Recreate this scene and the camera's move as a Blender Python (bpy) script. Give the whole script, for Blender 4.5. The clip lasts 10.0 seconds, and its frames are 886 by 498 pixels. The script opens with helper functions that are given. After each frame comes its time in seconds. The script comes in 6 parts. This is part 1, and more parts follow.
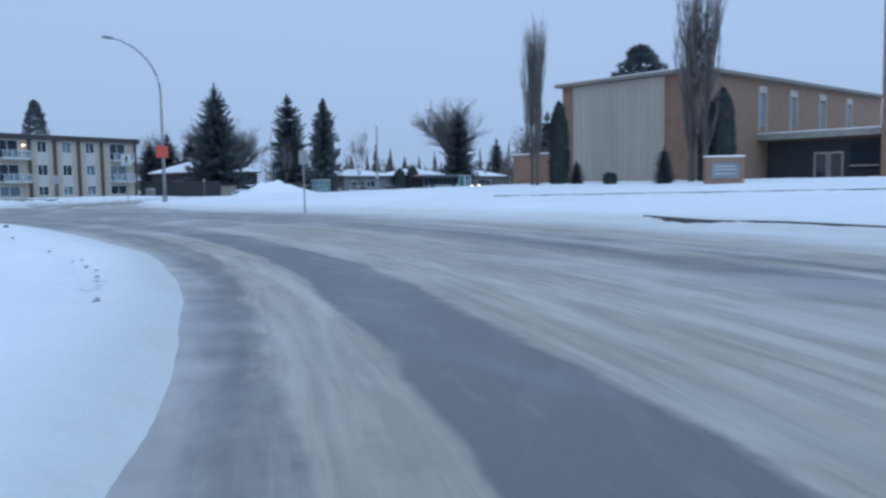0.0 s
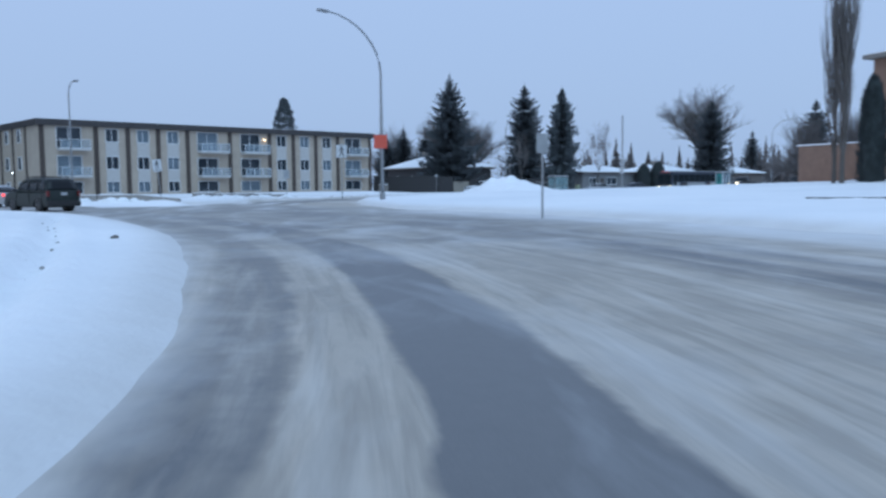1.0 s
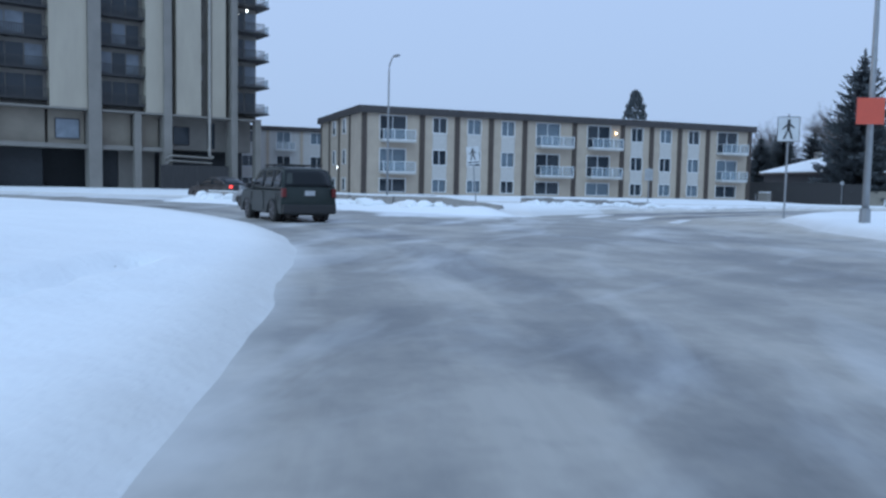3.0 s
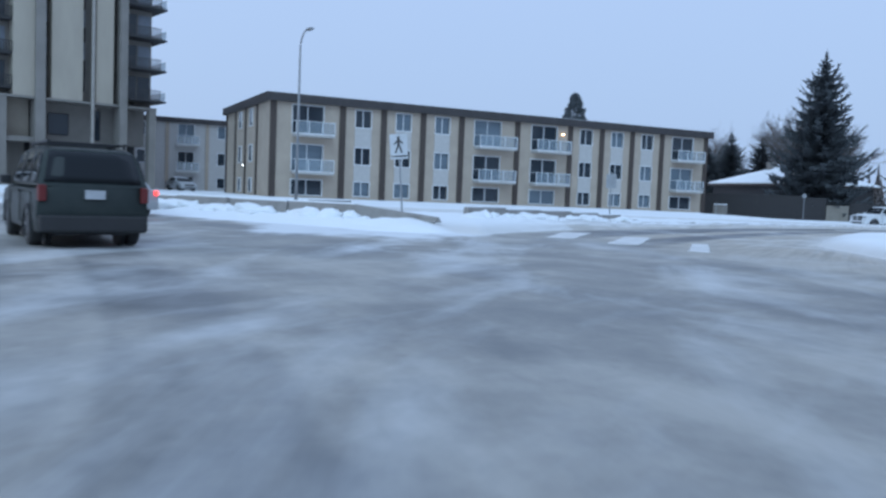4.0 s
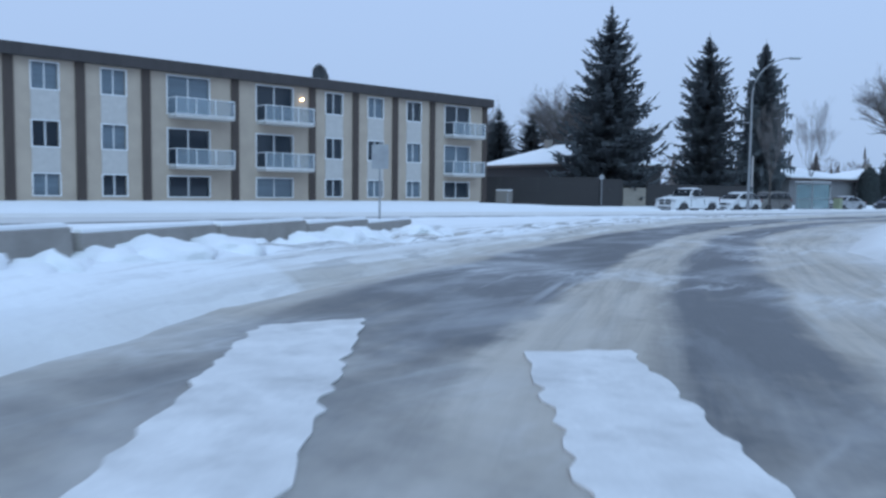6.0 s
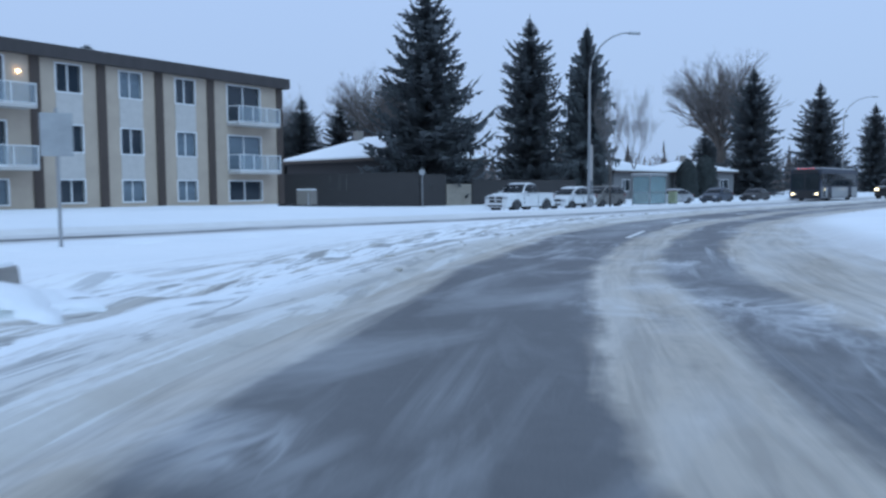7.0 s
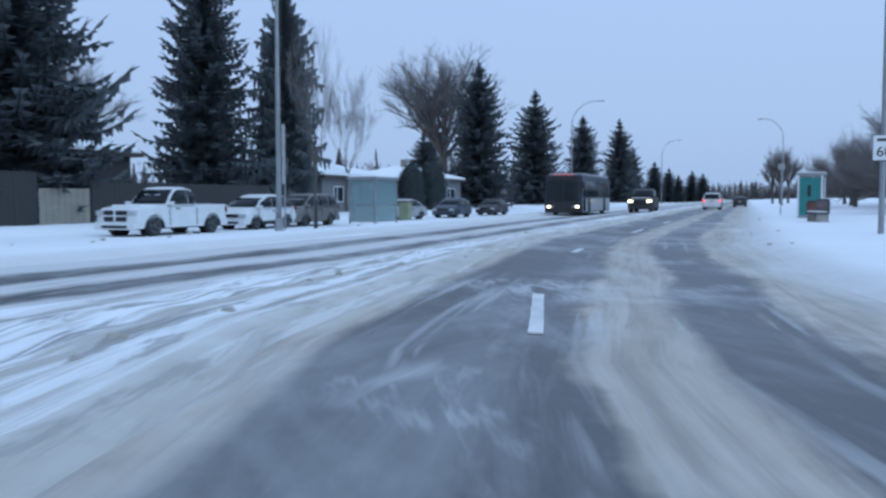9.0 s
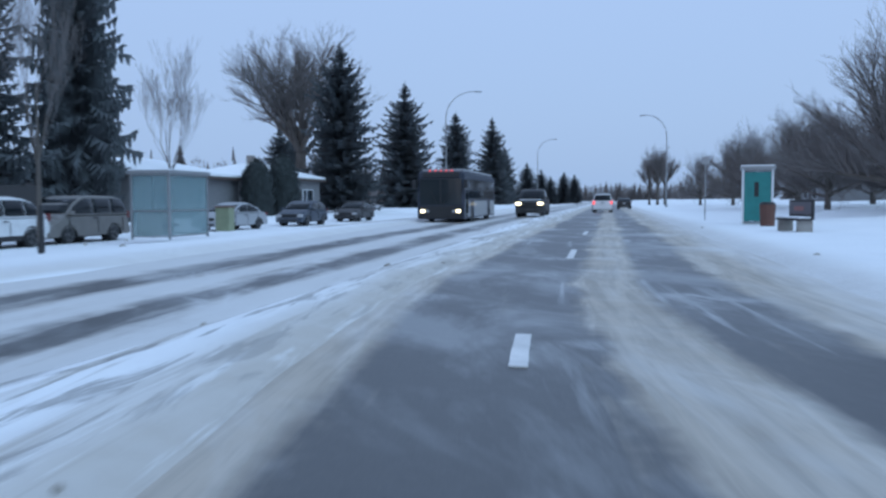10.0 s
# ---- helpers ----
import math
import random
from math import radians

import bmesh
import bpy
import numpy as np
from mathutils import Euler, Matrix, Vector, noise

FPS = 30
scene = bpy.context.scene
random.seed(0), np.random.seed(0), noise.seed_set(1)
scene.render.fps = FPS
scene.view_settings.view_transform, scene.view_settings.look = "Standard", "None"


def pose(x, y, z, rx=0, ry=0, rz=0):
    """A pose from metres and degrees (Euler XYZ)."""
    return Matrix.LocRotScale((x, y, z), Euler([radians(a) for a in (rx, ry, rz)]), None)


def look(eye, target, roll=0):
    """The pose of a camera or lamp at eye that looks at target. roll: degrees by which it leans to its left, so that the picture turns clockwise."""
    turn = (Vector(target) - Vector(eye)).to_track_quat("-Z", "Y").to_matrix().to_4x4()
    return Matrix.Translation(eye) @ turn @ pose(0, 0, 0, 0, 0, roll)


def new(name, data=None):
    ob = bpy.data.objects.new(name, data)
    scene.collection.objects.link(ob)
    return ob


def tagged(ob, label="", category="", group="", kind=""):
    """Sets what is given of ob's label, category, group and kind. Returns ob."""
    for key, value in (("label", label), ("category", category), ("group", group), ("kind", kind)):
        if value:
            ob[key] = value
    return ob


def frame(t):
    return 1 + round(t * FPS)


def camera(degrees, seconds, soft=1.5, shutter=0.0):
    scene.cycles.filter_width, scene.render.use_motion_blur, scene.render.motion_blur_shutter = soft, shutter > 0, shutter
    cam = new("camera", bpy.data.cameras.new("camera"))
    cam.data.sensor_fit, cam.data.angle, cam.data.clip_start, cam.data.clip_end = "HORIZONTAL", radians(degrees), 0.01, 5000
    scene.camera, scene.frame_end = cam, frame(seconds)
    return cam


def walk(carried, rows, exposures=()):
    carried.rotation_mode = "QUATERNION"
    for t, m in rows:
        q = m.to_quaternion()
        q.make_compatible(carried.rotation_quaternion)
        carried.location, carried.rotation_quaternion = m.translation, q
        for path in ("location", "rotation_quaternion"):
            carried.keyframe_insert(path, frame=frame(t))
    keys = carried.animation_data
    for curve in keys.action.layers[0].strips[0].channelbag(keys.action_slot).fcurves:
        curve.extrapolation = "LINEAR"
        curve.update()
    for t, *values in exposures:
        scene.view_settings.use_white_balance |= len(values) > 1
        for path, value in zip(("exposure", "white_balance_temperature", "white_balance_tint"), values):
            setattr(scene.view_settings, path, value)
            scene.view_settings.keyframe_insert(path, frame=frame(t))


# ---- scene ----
import colorsys

cam = camera(57.0, 10.0, soft=2.6, shutter=0.2)
# seconds, eye, target, roll
PATH = [
    (0, (77.785, -68.047, 1.217), (71.908, -59.994, 0.429), -0.98),
    (0.5, (74.408, -64.258, 1.197), (67.433, -57.137, 0.399), -0.49),
    (1, (70.435, -61.031, 1.206), (62.536, -54.949, 0.417), -0.55),
    (1.5, (66.063, -58.254, 1.199), (57.367, -53.367, 0.490), -0.77),
    (2, (61.287, -56.078, 1.186), (51.999, -52.437, 0.498), -0.92),
    (2.2, (59.262, -55.437, 1.193), (49.801, -52.276, 0.484), -0.91),
    (2.5, (56.197, -54.501, 1.200), (46.574, -51.890, 0.437), 0.30),
    (3, (50.947, -53.129, 1.200), (41.291, -50.642, 0.439), 1.14),
    (3.3, (47.779, -52.265, 1.208), (38.177, -49.570, 0.483), 1.47),
    (3.5, (45.683, -51.624, 1.203), (36.123, -48.782, 0.473), 1.51),
    (4, (40.463, -49.872, 1.172), (31.054, -46.553, 0.500), 2.37),
    (4.5, (35.474, -47.842, 1.176), (26.278, -43.963, 0.561), 2.86),
    (5, (30.634, -45.414, 1.183), (21.707, -40.940, 0.638), 2.47),
    (5.2, (28.738, -44.332, 1.213), (19.949, -39.592, 0.688), 2.31),
    (5.5, (25.939, -42.591, 1.200), (17.416, -37.404, 0.524), 1.43),
    (6, (21.440, -39.275, 1.200), (13.432, -33.328, 0.486), 0.69),
    (6.3, (18.848, -37.074, 1.207), (11.213, -30.649, 0.556), -0.03),
    (6.5, (17.181, -35.525, 1.214), (9.855, -28.755, 0.515), -0.22),
    (7, (13.333, -31.304, 1.216), (6.860, -23.716, 0.492), -0.43),
    (7.5, (10.135, -26.784, 1.209), (4.256, -18.724, 0.528), -0.94),
    (8, (7.311, -22.036, 1.195), (2.129, -13.509, 0.530), -0.23),
    (8.5, (4.938, -17.145, 1.208), (0.651, -8.138, 0.510), 0.26),
    (9, (2.898, -11.908, 1.187), (-0.582, -2.553, 0.568), -0.03),
    (9.5, (1.318, -6.124, 1.215), (-1.428, 3.466, 0.512), -0.53),
    (10, (-0.000, -0.000, 1.190), (-1.980, 9.784, 0.598), -0.32),
]
walk(cam, [(t, look(eye, target, roll)) for t, eye, target, roll in PATH],
     [(0, -0.04, 6380, 10), (1.5, -0.02, 6380, 10), (2.5, 0.02, 6420, 10), (3.5, 0.12, 6480, 10), (4.5, 0.10, 6480, 10), (5.5, 0.08, 6430, 10), (7, 0.07, 6350, 10), (8.5, 0.06, 6300, 10), (10, 0.0, 6280, 10)])

# ---------------------------------------------------------------- light
world = bpy.data.worlds.new("dusk_sky")
scene.world = world
world.use_nodes = True
wn, wl = world.node_tree.nodes, world.node_tree.links
wn.clear()
w_out = wn.new("ShaderNodeOutputWorld")
w_bg = wn.new("ShaderNodeBackground")
w_sky = wn.new("ShaderNodeTexSky")
w_sky.sky_type = "NISHITA"
w_sky.sun_disc = False
w_sky.sun_elevation = radians(14)
w_sky.sun_rotation = radians(200)
w_sky.dust_density = 4.0
w_mix = wn.new("ShaderNodeMix")
w_mix.data_type = "RGBA"
w_mix.inputs["Factor"].default_value = 0.9
# the cloud cover's own blue grey, a little paler overhead
w_co, w_up, w_grad = wn.new("ShaderNodeTexCoord"), wn.new("ShaderNodeSeparateXYZ"), wn.new("ShaderNodeValToRGB")
w_grad.color_ramp.elements[0].position, w_grad.color_ramp.elements[1].position = 0.0, 0.38
w_grad.color_ramp.elements[0].color, w_grad.color_ramp.elements[1].color = (0.364, 0.513, 0.765, 1), (0.425, 0.585, 0.895, 1)
w_gain = wn.new("ShaderNodeVectorMath")
w_gain.operation = "SCALE"
w_gain.inputs["Scale"].default_value = 10.0
wl.new(w_co.outputs["Generated"], w_up.inputs[0])
wl.new(w_up.outputs["Z"], w_grad.inputs[0])
wl.new(w_grad.outputs[0], w_gain.inputs[0])
wl.new(w_gain.outputs[0], w_mix.inputs["B"])
wl.new(w_sky.outputs[0], w_mix.inputs["A"])
wl.new(w_mix.outputs["Result"], w_bg.inputs["Color"])
w_bg.inputs["Strength"].default_value = 0.108
wl.new(w_bg.outputs[0], w_out.inputs["Surface"])
sun = new("sun", bpy.data.lights.new("sun", "SUN"))
sun.data.energy, sun.data.angle, sun.data.color = 1.05, radians(50), (0.50, 0.79, 1.0)
sun.matrix_world = look((0, 0, 50), (-50, 28, 0))
scene.view_settings.exposure = 0.0


# ---------------------------------------------------------------- materials
def tree_of(name):
    m = bpy.data.materials.new(name)
    m.use_nodes = True
    return m, m.node_tree.nodes, m.node_tree.links, m.node_tree.nodes["Principled BSDF"]


def ramp(n, l, source, stops):
    r = n.new("ShaderNodeValToRGB")
    while len(r.color_ramp.elements) < len(stops):
        r.color_ramp.elements.new(0.5)
    for e, (at, c) in zip(r.color_ramp.elements, stops):
        e.position, e.color = at, (c, c, c, 1) if isinstance(c, (int, float)) else (*c, 1)
    l.new(source, r.inputs[0])
    return r.outputs[0]


def blend(n, l, f, a, b):
    x = n.new("ShaderNodeMix")
    x.data_type = "RGBA"
    for key, v in (("Factor", f), ("A", a), ("B", b)):
        if isinstance(v, (int, float)):
            x.inputs[key].default_value = v
        elif isinstance(v, tuple):
            x.inputs[key].default_value = (*v, 1)
        else:
            l.new(v, x.inputs[key])
    return x.outputs["Result"]


def noisy(n, l, scale, detail=4, rough=0.55, stretch=(1, 1, 1), turn=0.0, space="Object"):
    c = n.new("ShaderNodeTexCoord")
    p = n.new("ShaderNodeMapping")
    p.inputs["Scale"].default_value = stretch
    p.inputs["Rotation"].default_value = (0, 0, turn)
    l.new(c.outputs[space], p.inputs["Vector"])
    t = n.new("ShaderNodeTexNoise")
    t.inputs["Scale"].default_value, t.inputs["Detail"].default_value, t.inputs["Roughness"].default_value = scale, detail, rough
    l.new(p.outputs[0], t.inputs["Vector"])
    return t.outputs["Fac"]


def streaks(n, l, scale, heading, longer, detail=6, rough=0.65):
    """Noise drawn out along a compass heading in degrees."""
    c = n.new("ShaderNodeTexCoord")
    p = n.new("ShaderNodeMapping")
    p.vector_type = "TEXTURE"
    p.inputs["Rotation"].default_value = (0, 0, radians(heading))
    p.inputs["Scale"].default_value = (longer, 1, 1)
    l.new(c.outputs["Object"], p.inputs["Vector"])
    t = n.new("ShaderNodeTexNoise")
    t.inputs["Scale"].default_value, t.inputs["Detail"].default_value, t.inputs["Roughness"].default_value = scale, detail, rough
    t.inputs["Distortion"].default_value = 0.6
    l.new(p.outputs[0], t.inputs["Vector"])
    return t.outputs["Fac"]


def bump(n, l, b, source, strength=0.3, distance=0.02):
    k = n.new("ShaderNodeBump")
    k.inputs["Strength"].default_value, k.inputs["Distance"].default_value = strength, distance
    l.new(source, k.inputs["Height"])
    l.new(k.outputs[0], b.inputs["Normal"])


def plain(name, colour, rough=0.7, metal=0.0, vary=0.15, scale=3.0, relief=0.15, grain=40.0, dirt=None, stretch=(1, 1, 1), coat=0.0):
    """Paint, render, plastic or metal with wear at two scales."""
    m, n, l, b = tree_of(name)
    big, fine = noisy(n, l, scale, 5, 0.6, stretch), noisy(n, l, grain, 3)
    lo = tuple(c * (1 - vary) for c in colour)
    hi = tuple(min(1, c * (1 + vary)) for c in colour)
    col = blend(n, l, ramp(n, l, big, ((0.3, 0), (0.7, 1))), lo, hi)
    col = blend(n, l, ramp(n, l, fine, ((0.35, 0), (0.75, 0.35))), col, tuple(c * (1 - vary * 1.4) for c in colour))
    if dirt:
        col = blend(n, l, ramp(n, l, noisy(n, l, scale * 0.6, 6, 0.7), ((0.5, 0), (0.75, 0.6))), col, dirt)
    l.new(col, b.inputs["Base Color"])
    b.inputs["Roughness"].default_value, b.inputs["Metallic"].default_value = rough, metal
    b.inputs["Coat Weight"].default_value = coat
    if relief:
        bump(n, l, b, fine, relief, 0.01)
    return m


def emitting(name, colour, strength):
    m, n, l, b = tree_of(name)
    b.inputs["Base Color"].default_value = (*colour, 1)
    b.inputs["Emission Color"].default_value = (*colour, 1)
    b.inputs["Emission Strength"].default_value = strength
    return m


def snow_material():
    m, n, l, b = tree_of("snow")
    def mul(a, c):
        k = n.new("ShaderNodeMath")
        k.operation = "MULTIPLY"
        l.new(a, k.inputs[0])
        l.new(c, k.inputs[1])
        return k.outputs[0]

    big, mid, fine = noisy(n, l, 0.12, 5), noisy(n, l, 1.1, 5, 0.6), noisy(n, l, 9, 4)
    col = blend(n, l, ramp(n, l, big, ((0.3, 0), (0.7, 1))), (0.80, 0.82, 0.84), (0.89, 0.90, 0.91))
    col = blend(n, l, ramp(n, l, mid, ((0.55, 0), (0.85, 0.25))), col, (0.72, 0.72, 0.73))
    # snow thrown up beside the wheels is dirty
    def attribute(name):
        k = n.new("ShaderNodeAttribute")
        k.attribute_name = name
        return k.outputs["Fac"]

    def drawn(wide, long, detail):
        k = n.new("ShaderNodeCombineXYZ")
        for i, (name, by) in enumerate((("off_edge", wide), ("along", long))):
            q = n.new("ShaderNodeMath")
            q.operation = "MULTIPLY"
            q.inputs[1].default_value = by
            l.new(attribute(name), q.inputs[0])
            l.new(q.outputs[0], k.inputs[i])
        q = n.new("ShaderNodeTexNoise")
        q.inputs["Scale"].default_value, q.inputs["Detail"].default_value, q.inputs["Roughness"].default_value, q.inputs["Distortion"].default_value = 1.0, detail, 0.65, 0.7
        l.new(k.outputs[0], q.inputs["Vector"])
        return q.outputs["Fac"]

    streak = drawn(2.8, 0.12, 7)

    near_road = attribute("churned")
    slush = attribute("rim")
    col = blend(n, l, mul(slush, ramp(n, l, mid, ((0.25, 0.75), (0.6, 1.0)))), col, (0.50, 0.465, 0.42))
    col = blend(n, l, mul(ramp(n, l, streak, ((0.49, 0), (0.58, 0.9))), near_road), col, (0.42, 0.39, 0.35))
    col = blend(n, l, mul(ramp(n, l, drawn(3.6, 0.16, 7), ((0.52, 0), (0.58, 0.85))), near_road), col, (0.84, 0.85, 0.86))
    clumps = drawn(4.2, 0.55, 7)
    col = blend(n, l, mul(ramp(n, l, clumps, ((0.53, 0), (0.59, 0.85))), near_road), col, (0.27, 0.26, 0.25))
    l.new(col, b.inputs["Base Color"])
    b.inputs["Roughness"].default_value = 0.85
    b.inputs["Subsurface Weight"].default_value = 0.0
    add = n.new("ShaderNodeMath")
    add.operation = "MULTIPLY_ADD"
    add.inputs[1].default_value = 0.35
    l.new(fine, add.inputs[0])
    l.new(mid, add.inputs[2])
    bump(n, l, b, add.outputs[0], 0.5, 0.12)
    return m


def road_material():
    m, n, l, b = tree_of("packed_road")

    def mth(op, a, c=None):
        k = n.new("ShaderNodeMath")
        k.operation = op
        for i, v in enumerate((a, c)):
            if v is None:
                continue
            if isinstance(v, (int, float)):
                k.inputs[i].default_value = v
            else:
                l.new(v, k.inputs[i])
        return k.outputs[0]

    def attribute(name):
        a = n.new("ShaderNodeAttribute")
        a.attribute_name = name
        return a.outputs["Fac"]

    lane, exit_lane, out, opp = attribute("across"), attribute("exit_across"), attribute("is_exit"), attribute("is_far_side")
    fine, mid, big = noisy(n, l, 6, 5, 0.65), noisy(n, l, 0.8, 6, 0.62), noisy(n, l, 0.16, 4)
    grit = noisy(n, l, 55, 3)
    asphalt = blend(n, l, fine, (0.055, 0.055, 0.057), (0.092, 0.091, 0.09))
    asphalt = blend(n, l, ramp(n, l, grit, ((0.4, 0), (0.8, 0.25))), asphalt, (0.20, 0.195, 0.19))
    asphalt = blend(n, l, ramp(n, l, out, ((0.0, 0.16), (0.8, 0.0))), asphalt, (0.42, 0.41, 0.40))
    slush = blend(n, l, mid, (0.36, 0.32, 0.27), (0.54, 0.485, 0.42))
    wake = mth("MULTIPLY", ramp(n, l, streaks(n, l, 1.3, 103, 8.0, 6, 0.66), ((0.48, 0), (0.60, 0.35))), mth("MULTIPLY", out, mth("SUBTRACT", 1.0, mth("MINIMUM", mth("MULTIPLY", mth("MAXIMUM", exit_lane, 0.0), 0.5), 1.0))))
    slush = blend(n, l, wake, slush, (0.70, 0.70, 0.70))
    wob = mth("ADD", mth("MULTIPLY", mth("SUBTRACT", big, 0.5), 0.7), mth("MULTIPLY", mth("SUBTRACT", mid, 0.5), 0.35))
    s = mth("DIVIDE", mth("ADD", lane, wob), 14.0)
    s_exit = mth("DIVIDE", mth("ADD", exit_lane, wob), 14.0)
    # worn bare wheel tracks between brown ridges: round the circle, down the exit, on the far carriageway
    ring = ramp(n, l, s, ((0.0, 1), (0.012, 0.6), (0.03, 0.36), (0.066, 0.36), (0.078, 0.95), (0.124, 0.95), (0.134, 0.0), (0.202, 0.0), (0.214, 0.95), (0.40, 0.85), (0.47, 0.75), (0.50, 0.40), (0.555, 0.25), (0.60, 0.75), (0.64, 0.35), (0.68, 0.75), (1.0, 1)))
    down = ramp(n, l, s_exit, ((0.0, 1), (0.018, 0.95), (0.04, 0.05), (0.145, 0.0), (0.158, 0.1), (0.178, 0.95), (0.222, 0.9), (0.245, 0.05), (0.298, 0.05), (0.328, 1.0), (1.0, 1)))
    far = ramp(n, l, s, ((0.0, 1), (0.03, 0.9), (0.06, 0.15), (0.10, 0.2), (0.13, 0.9), (0.17, 0.85), (0.20, 0.15), (0.25, 0.2), (0.29, 0.95), (1.0, 1)))
    base = blend(n, l, opp, blend(n, l, out, ring, down), far)
    base = blend(n, l, attribute("tracked"), (0.5, 0.5, 0.5), base)
    # scuffs drawn out along the wheel tracks
    def drawn(wide, long, detail):
        made = []
        for over, run in ((lane, "along"), (exit_lane, "exit_along")):
            k = n.new("ShaderNodeCombineXYZ")
            l.new(mth("MULTIPLY", over, wide), k.inputs[0])
            l.new(mth("MULTIPLY", attribute(run), long), k.inputs[1])
            q = n.new("ShaderNodeTexNoise")
            q.inputs["Scale"].default_value, q.inputs["Detail"].default_value, q.inputs["Roughness"].default_value, q.inputs["Distortion"].default_value = 1.0, detail, 0.6, 0.5
            l.new(k.outputs[0], q.inputs["Vector"])
            made.append(q.outputs["Fac"])
        return blend(n, l, out, *made)

    scuff, thread = drawn(1.6, 0.16, 5), drawn(6.0, 0.35, 4)
    base = mth("ADD", base, mth("MULTIPLY", mth("SUBTRACT", scuff, 0.5), mth("MULTIPLY", 1.1, attribute("tracked"))))
    base = mth("ADD", base, mth("MULTIPLY", mth("SUBTRACT", thread, 0.5), mth("MULTIPLY", 0.8, attribute("tracked"))))
    t = mth("ADD", base, mth("MULTIPLY", mth("SUBTRACT", mid, 0.5), 0.6))
    t = mth("ADD", t, mth("MULTIPLY", mth("SUBTRACT", noisy(n, l, 0.35, 6, 0.6), 0.5), mth("MULTIPLY", 2.4, mth("SUBTRACT", 1.0, attribute("tracked")))))
    t = mth("ADD", t, mth("MULTIPLY", mth("SUBTRACT", fine, 0.5), 0.35))
    mask = ramp(n, l, t, ((0.18, 0), (0.80, 1)))
    slush = blend(n, l, attribute("tracked"), (0.37, 0.355, 0.335), slush)
    slush = blend(n, l, mth("MULTIPLY", ramp(n, l, thread, ((0.42, 0), (0.60, 0.55))), attribute("tracked")), slush, (0.27, 0.245, 0.215))
    slush = blend(n, l, mth("MULTIPLY", ramp(n, l, scuff, ((0.50, 0), (0.66, 0.5))), attribute("tracked")), slush, (0.62, 0.585, 0.535))
    col = blend(n, l, mask, asphalt, slush)
    # wind-blown powder in tongues and thin snakes
    drift = blend(n, l, out, streaks(n, l, 0.50, 155, 3.2, 5, 0.55), streaks(n, l, 0.6, 104, 3.0, 6, 0.62))
    drift2 = streaks(n, l, 1.3, 130, 3.5, 5, 0.6)
    powder = mth("ADD", mth("MULTIPLY", ramp(n, l, drift, ((0.50, 0), (0.66, 1))), 0.7), mth("MULTIPLY", ramp(n, l, drift2, ((0.53, 0), (0.70, 1))), 0.3))
    powder = mth("MULTIPLY", powder, blend(n, l, out, blend(n, l, attribute("tracked"), (0.52, 0.52, 0.52), (0.36, 0.36, 0.36)), (0.38, 0.38, 0.38)))
    for sc, hd, longer, thin, some in ((0.45, 106, 4.5, 0.020, 0.75), (0.7, 116, 3.2, 0.018, 0.8)):
        line = ramp(n, l, mth("ABSOLUTE", mth("SUBTRACT", streaks(n, l, sc, hd, longer, 5, 0.62), 0.5)), ((0.0, some), (thin, 0.6 * some), (thin * 3.5, 0)))
        patch = mth("MULTIPLY", ramp(n, l, noisy(n, l, 0.28, 3), ((0.50, 0), (0.66, 0.85))), out)
        powder = mth("MAXIMUM", powder, mth("MULTIPLY", line, patch))
    powder = mth("MAXIMUM", powder, mth("MULTIPLY", mth("MULTIPLY", ramp(n, l, drawn(2.6, 0.13, 6), ((0.56, 0), (0.66, 0.5))), ramp(n, l, noisy(n, l, 0.16, 3), ((0.44, 0), (0.60, 1)))), ramp(n, l, out, ((0.9, 0), (1.0, 1)))))
    col = blend(n, l, powder, col, (0.66, 0.67, 0.68))
    snowed = mth("ADD", mth("MULTIPLY", attribute("blown"), 1.25), mth("MULTIPLY", mth("SUBTRACT", drift, 0.60), 2.4))
    snowed = mth("ADD", snowed, mth("MULTIPLY", mth("SUBTRACT", mid, 0.5), 1.8))
    snowed = mth("MULTIPLY", ramp(n, l, snowed, ((0.05, 0), (0.7, 1))), mth("MINIMUM", mth("MULTIPLY", attribute("blown"), 2.2), 0.95))
    col = blend(n, l, snowed, col, (0.74, 0.755, 0.77))
    # powder swept off the banks lies along the edges
    dusted = mth("ADD", attribute("dusted"), mth("MULTIPLY", mth("SUBTRACT", drift, 0.5), mth("MULTIPLY", attribute("dusted"), 1.6)))
    col = blend(n, l, ramp(n, l, mth("ADD", dusted, mth("MULTIPLY", mth("SUBTRACT", mid, 0.5), 0.25)), ((0.10, 0), (0.85, 0.95))), col, (0.70, 0.70, 0.70))
    white_far = mth("MULTIPLY", opp, mth("MULTIPLY", mask, 0.8))
    col = blend(n, l, white_far, col, (0.66, 0.66, 0.66))
    l.new(col, b.inputs["Base Color"])
    l.new(ramp(n, l, mask, ((0, 0.45), (1, 0.8))), b.inputs["Roughness"])
    bump(n, l, b, t, 0.2, 0.03)
    return m


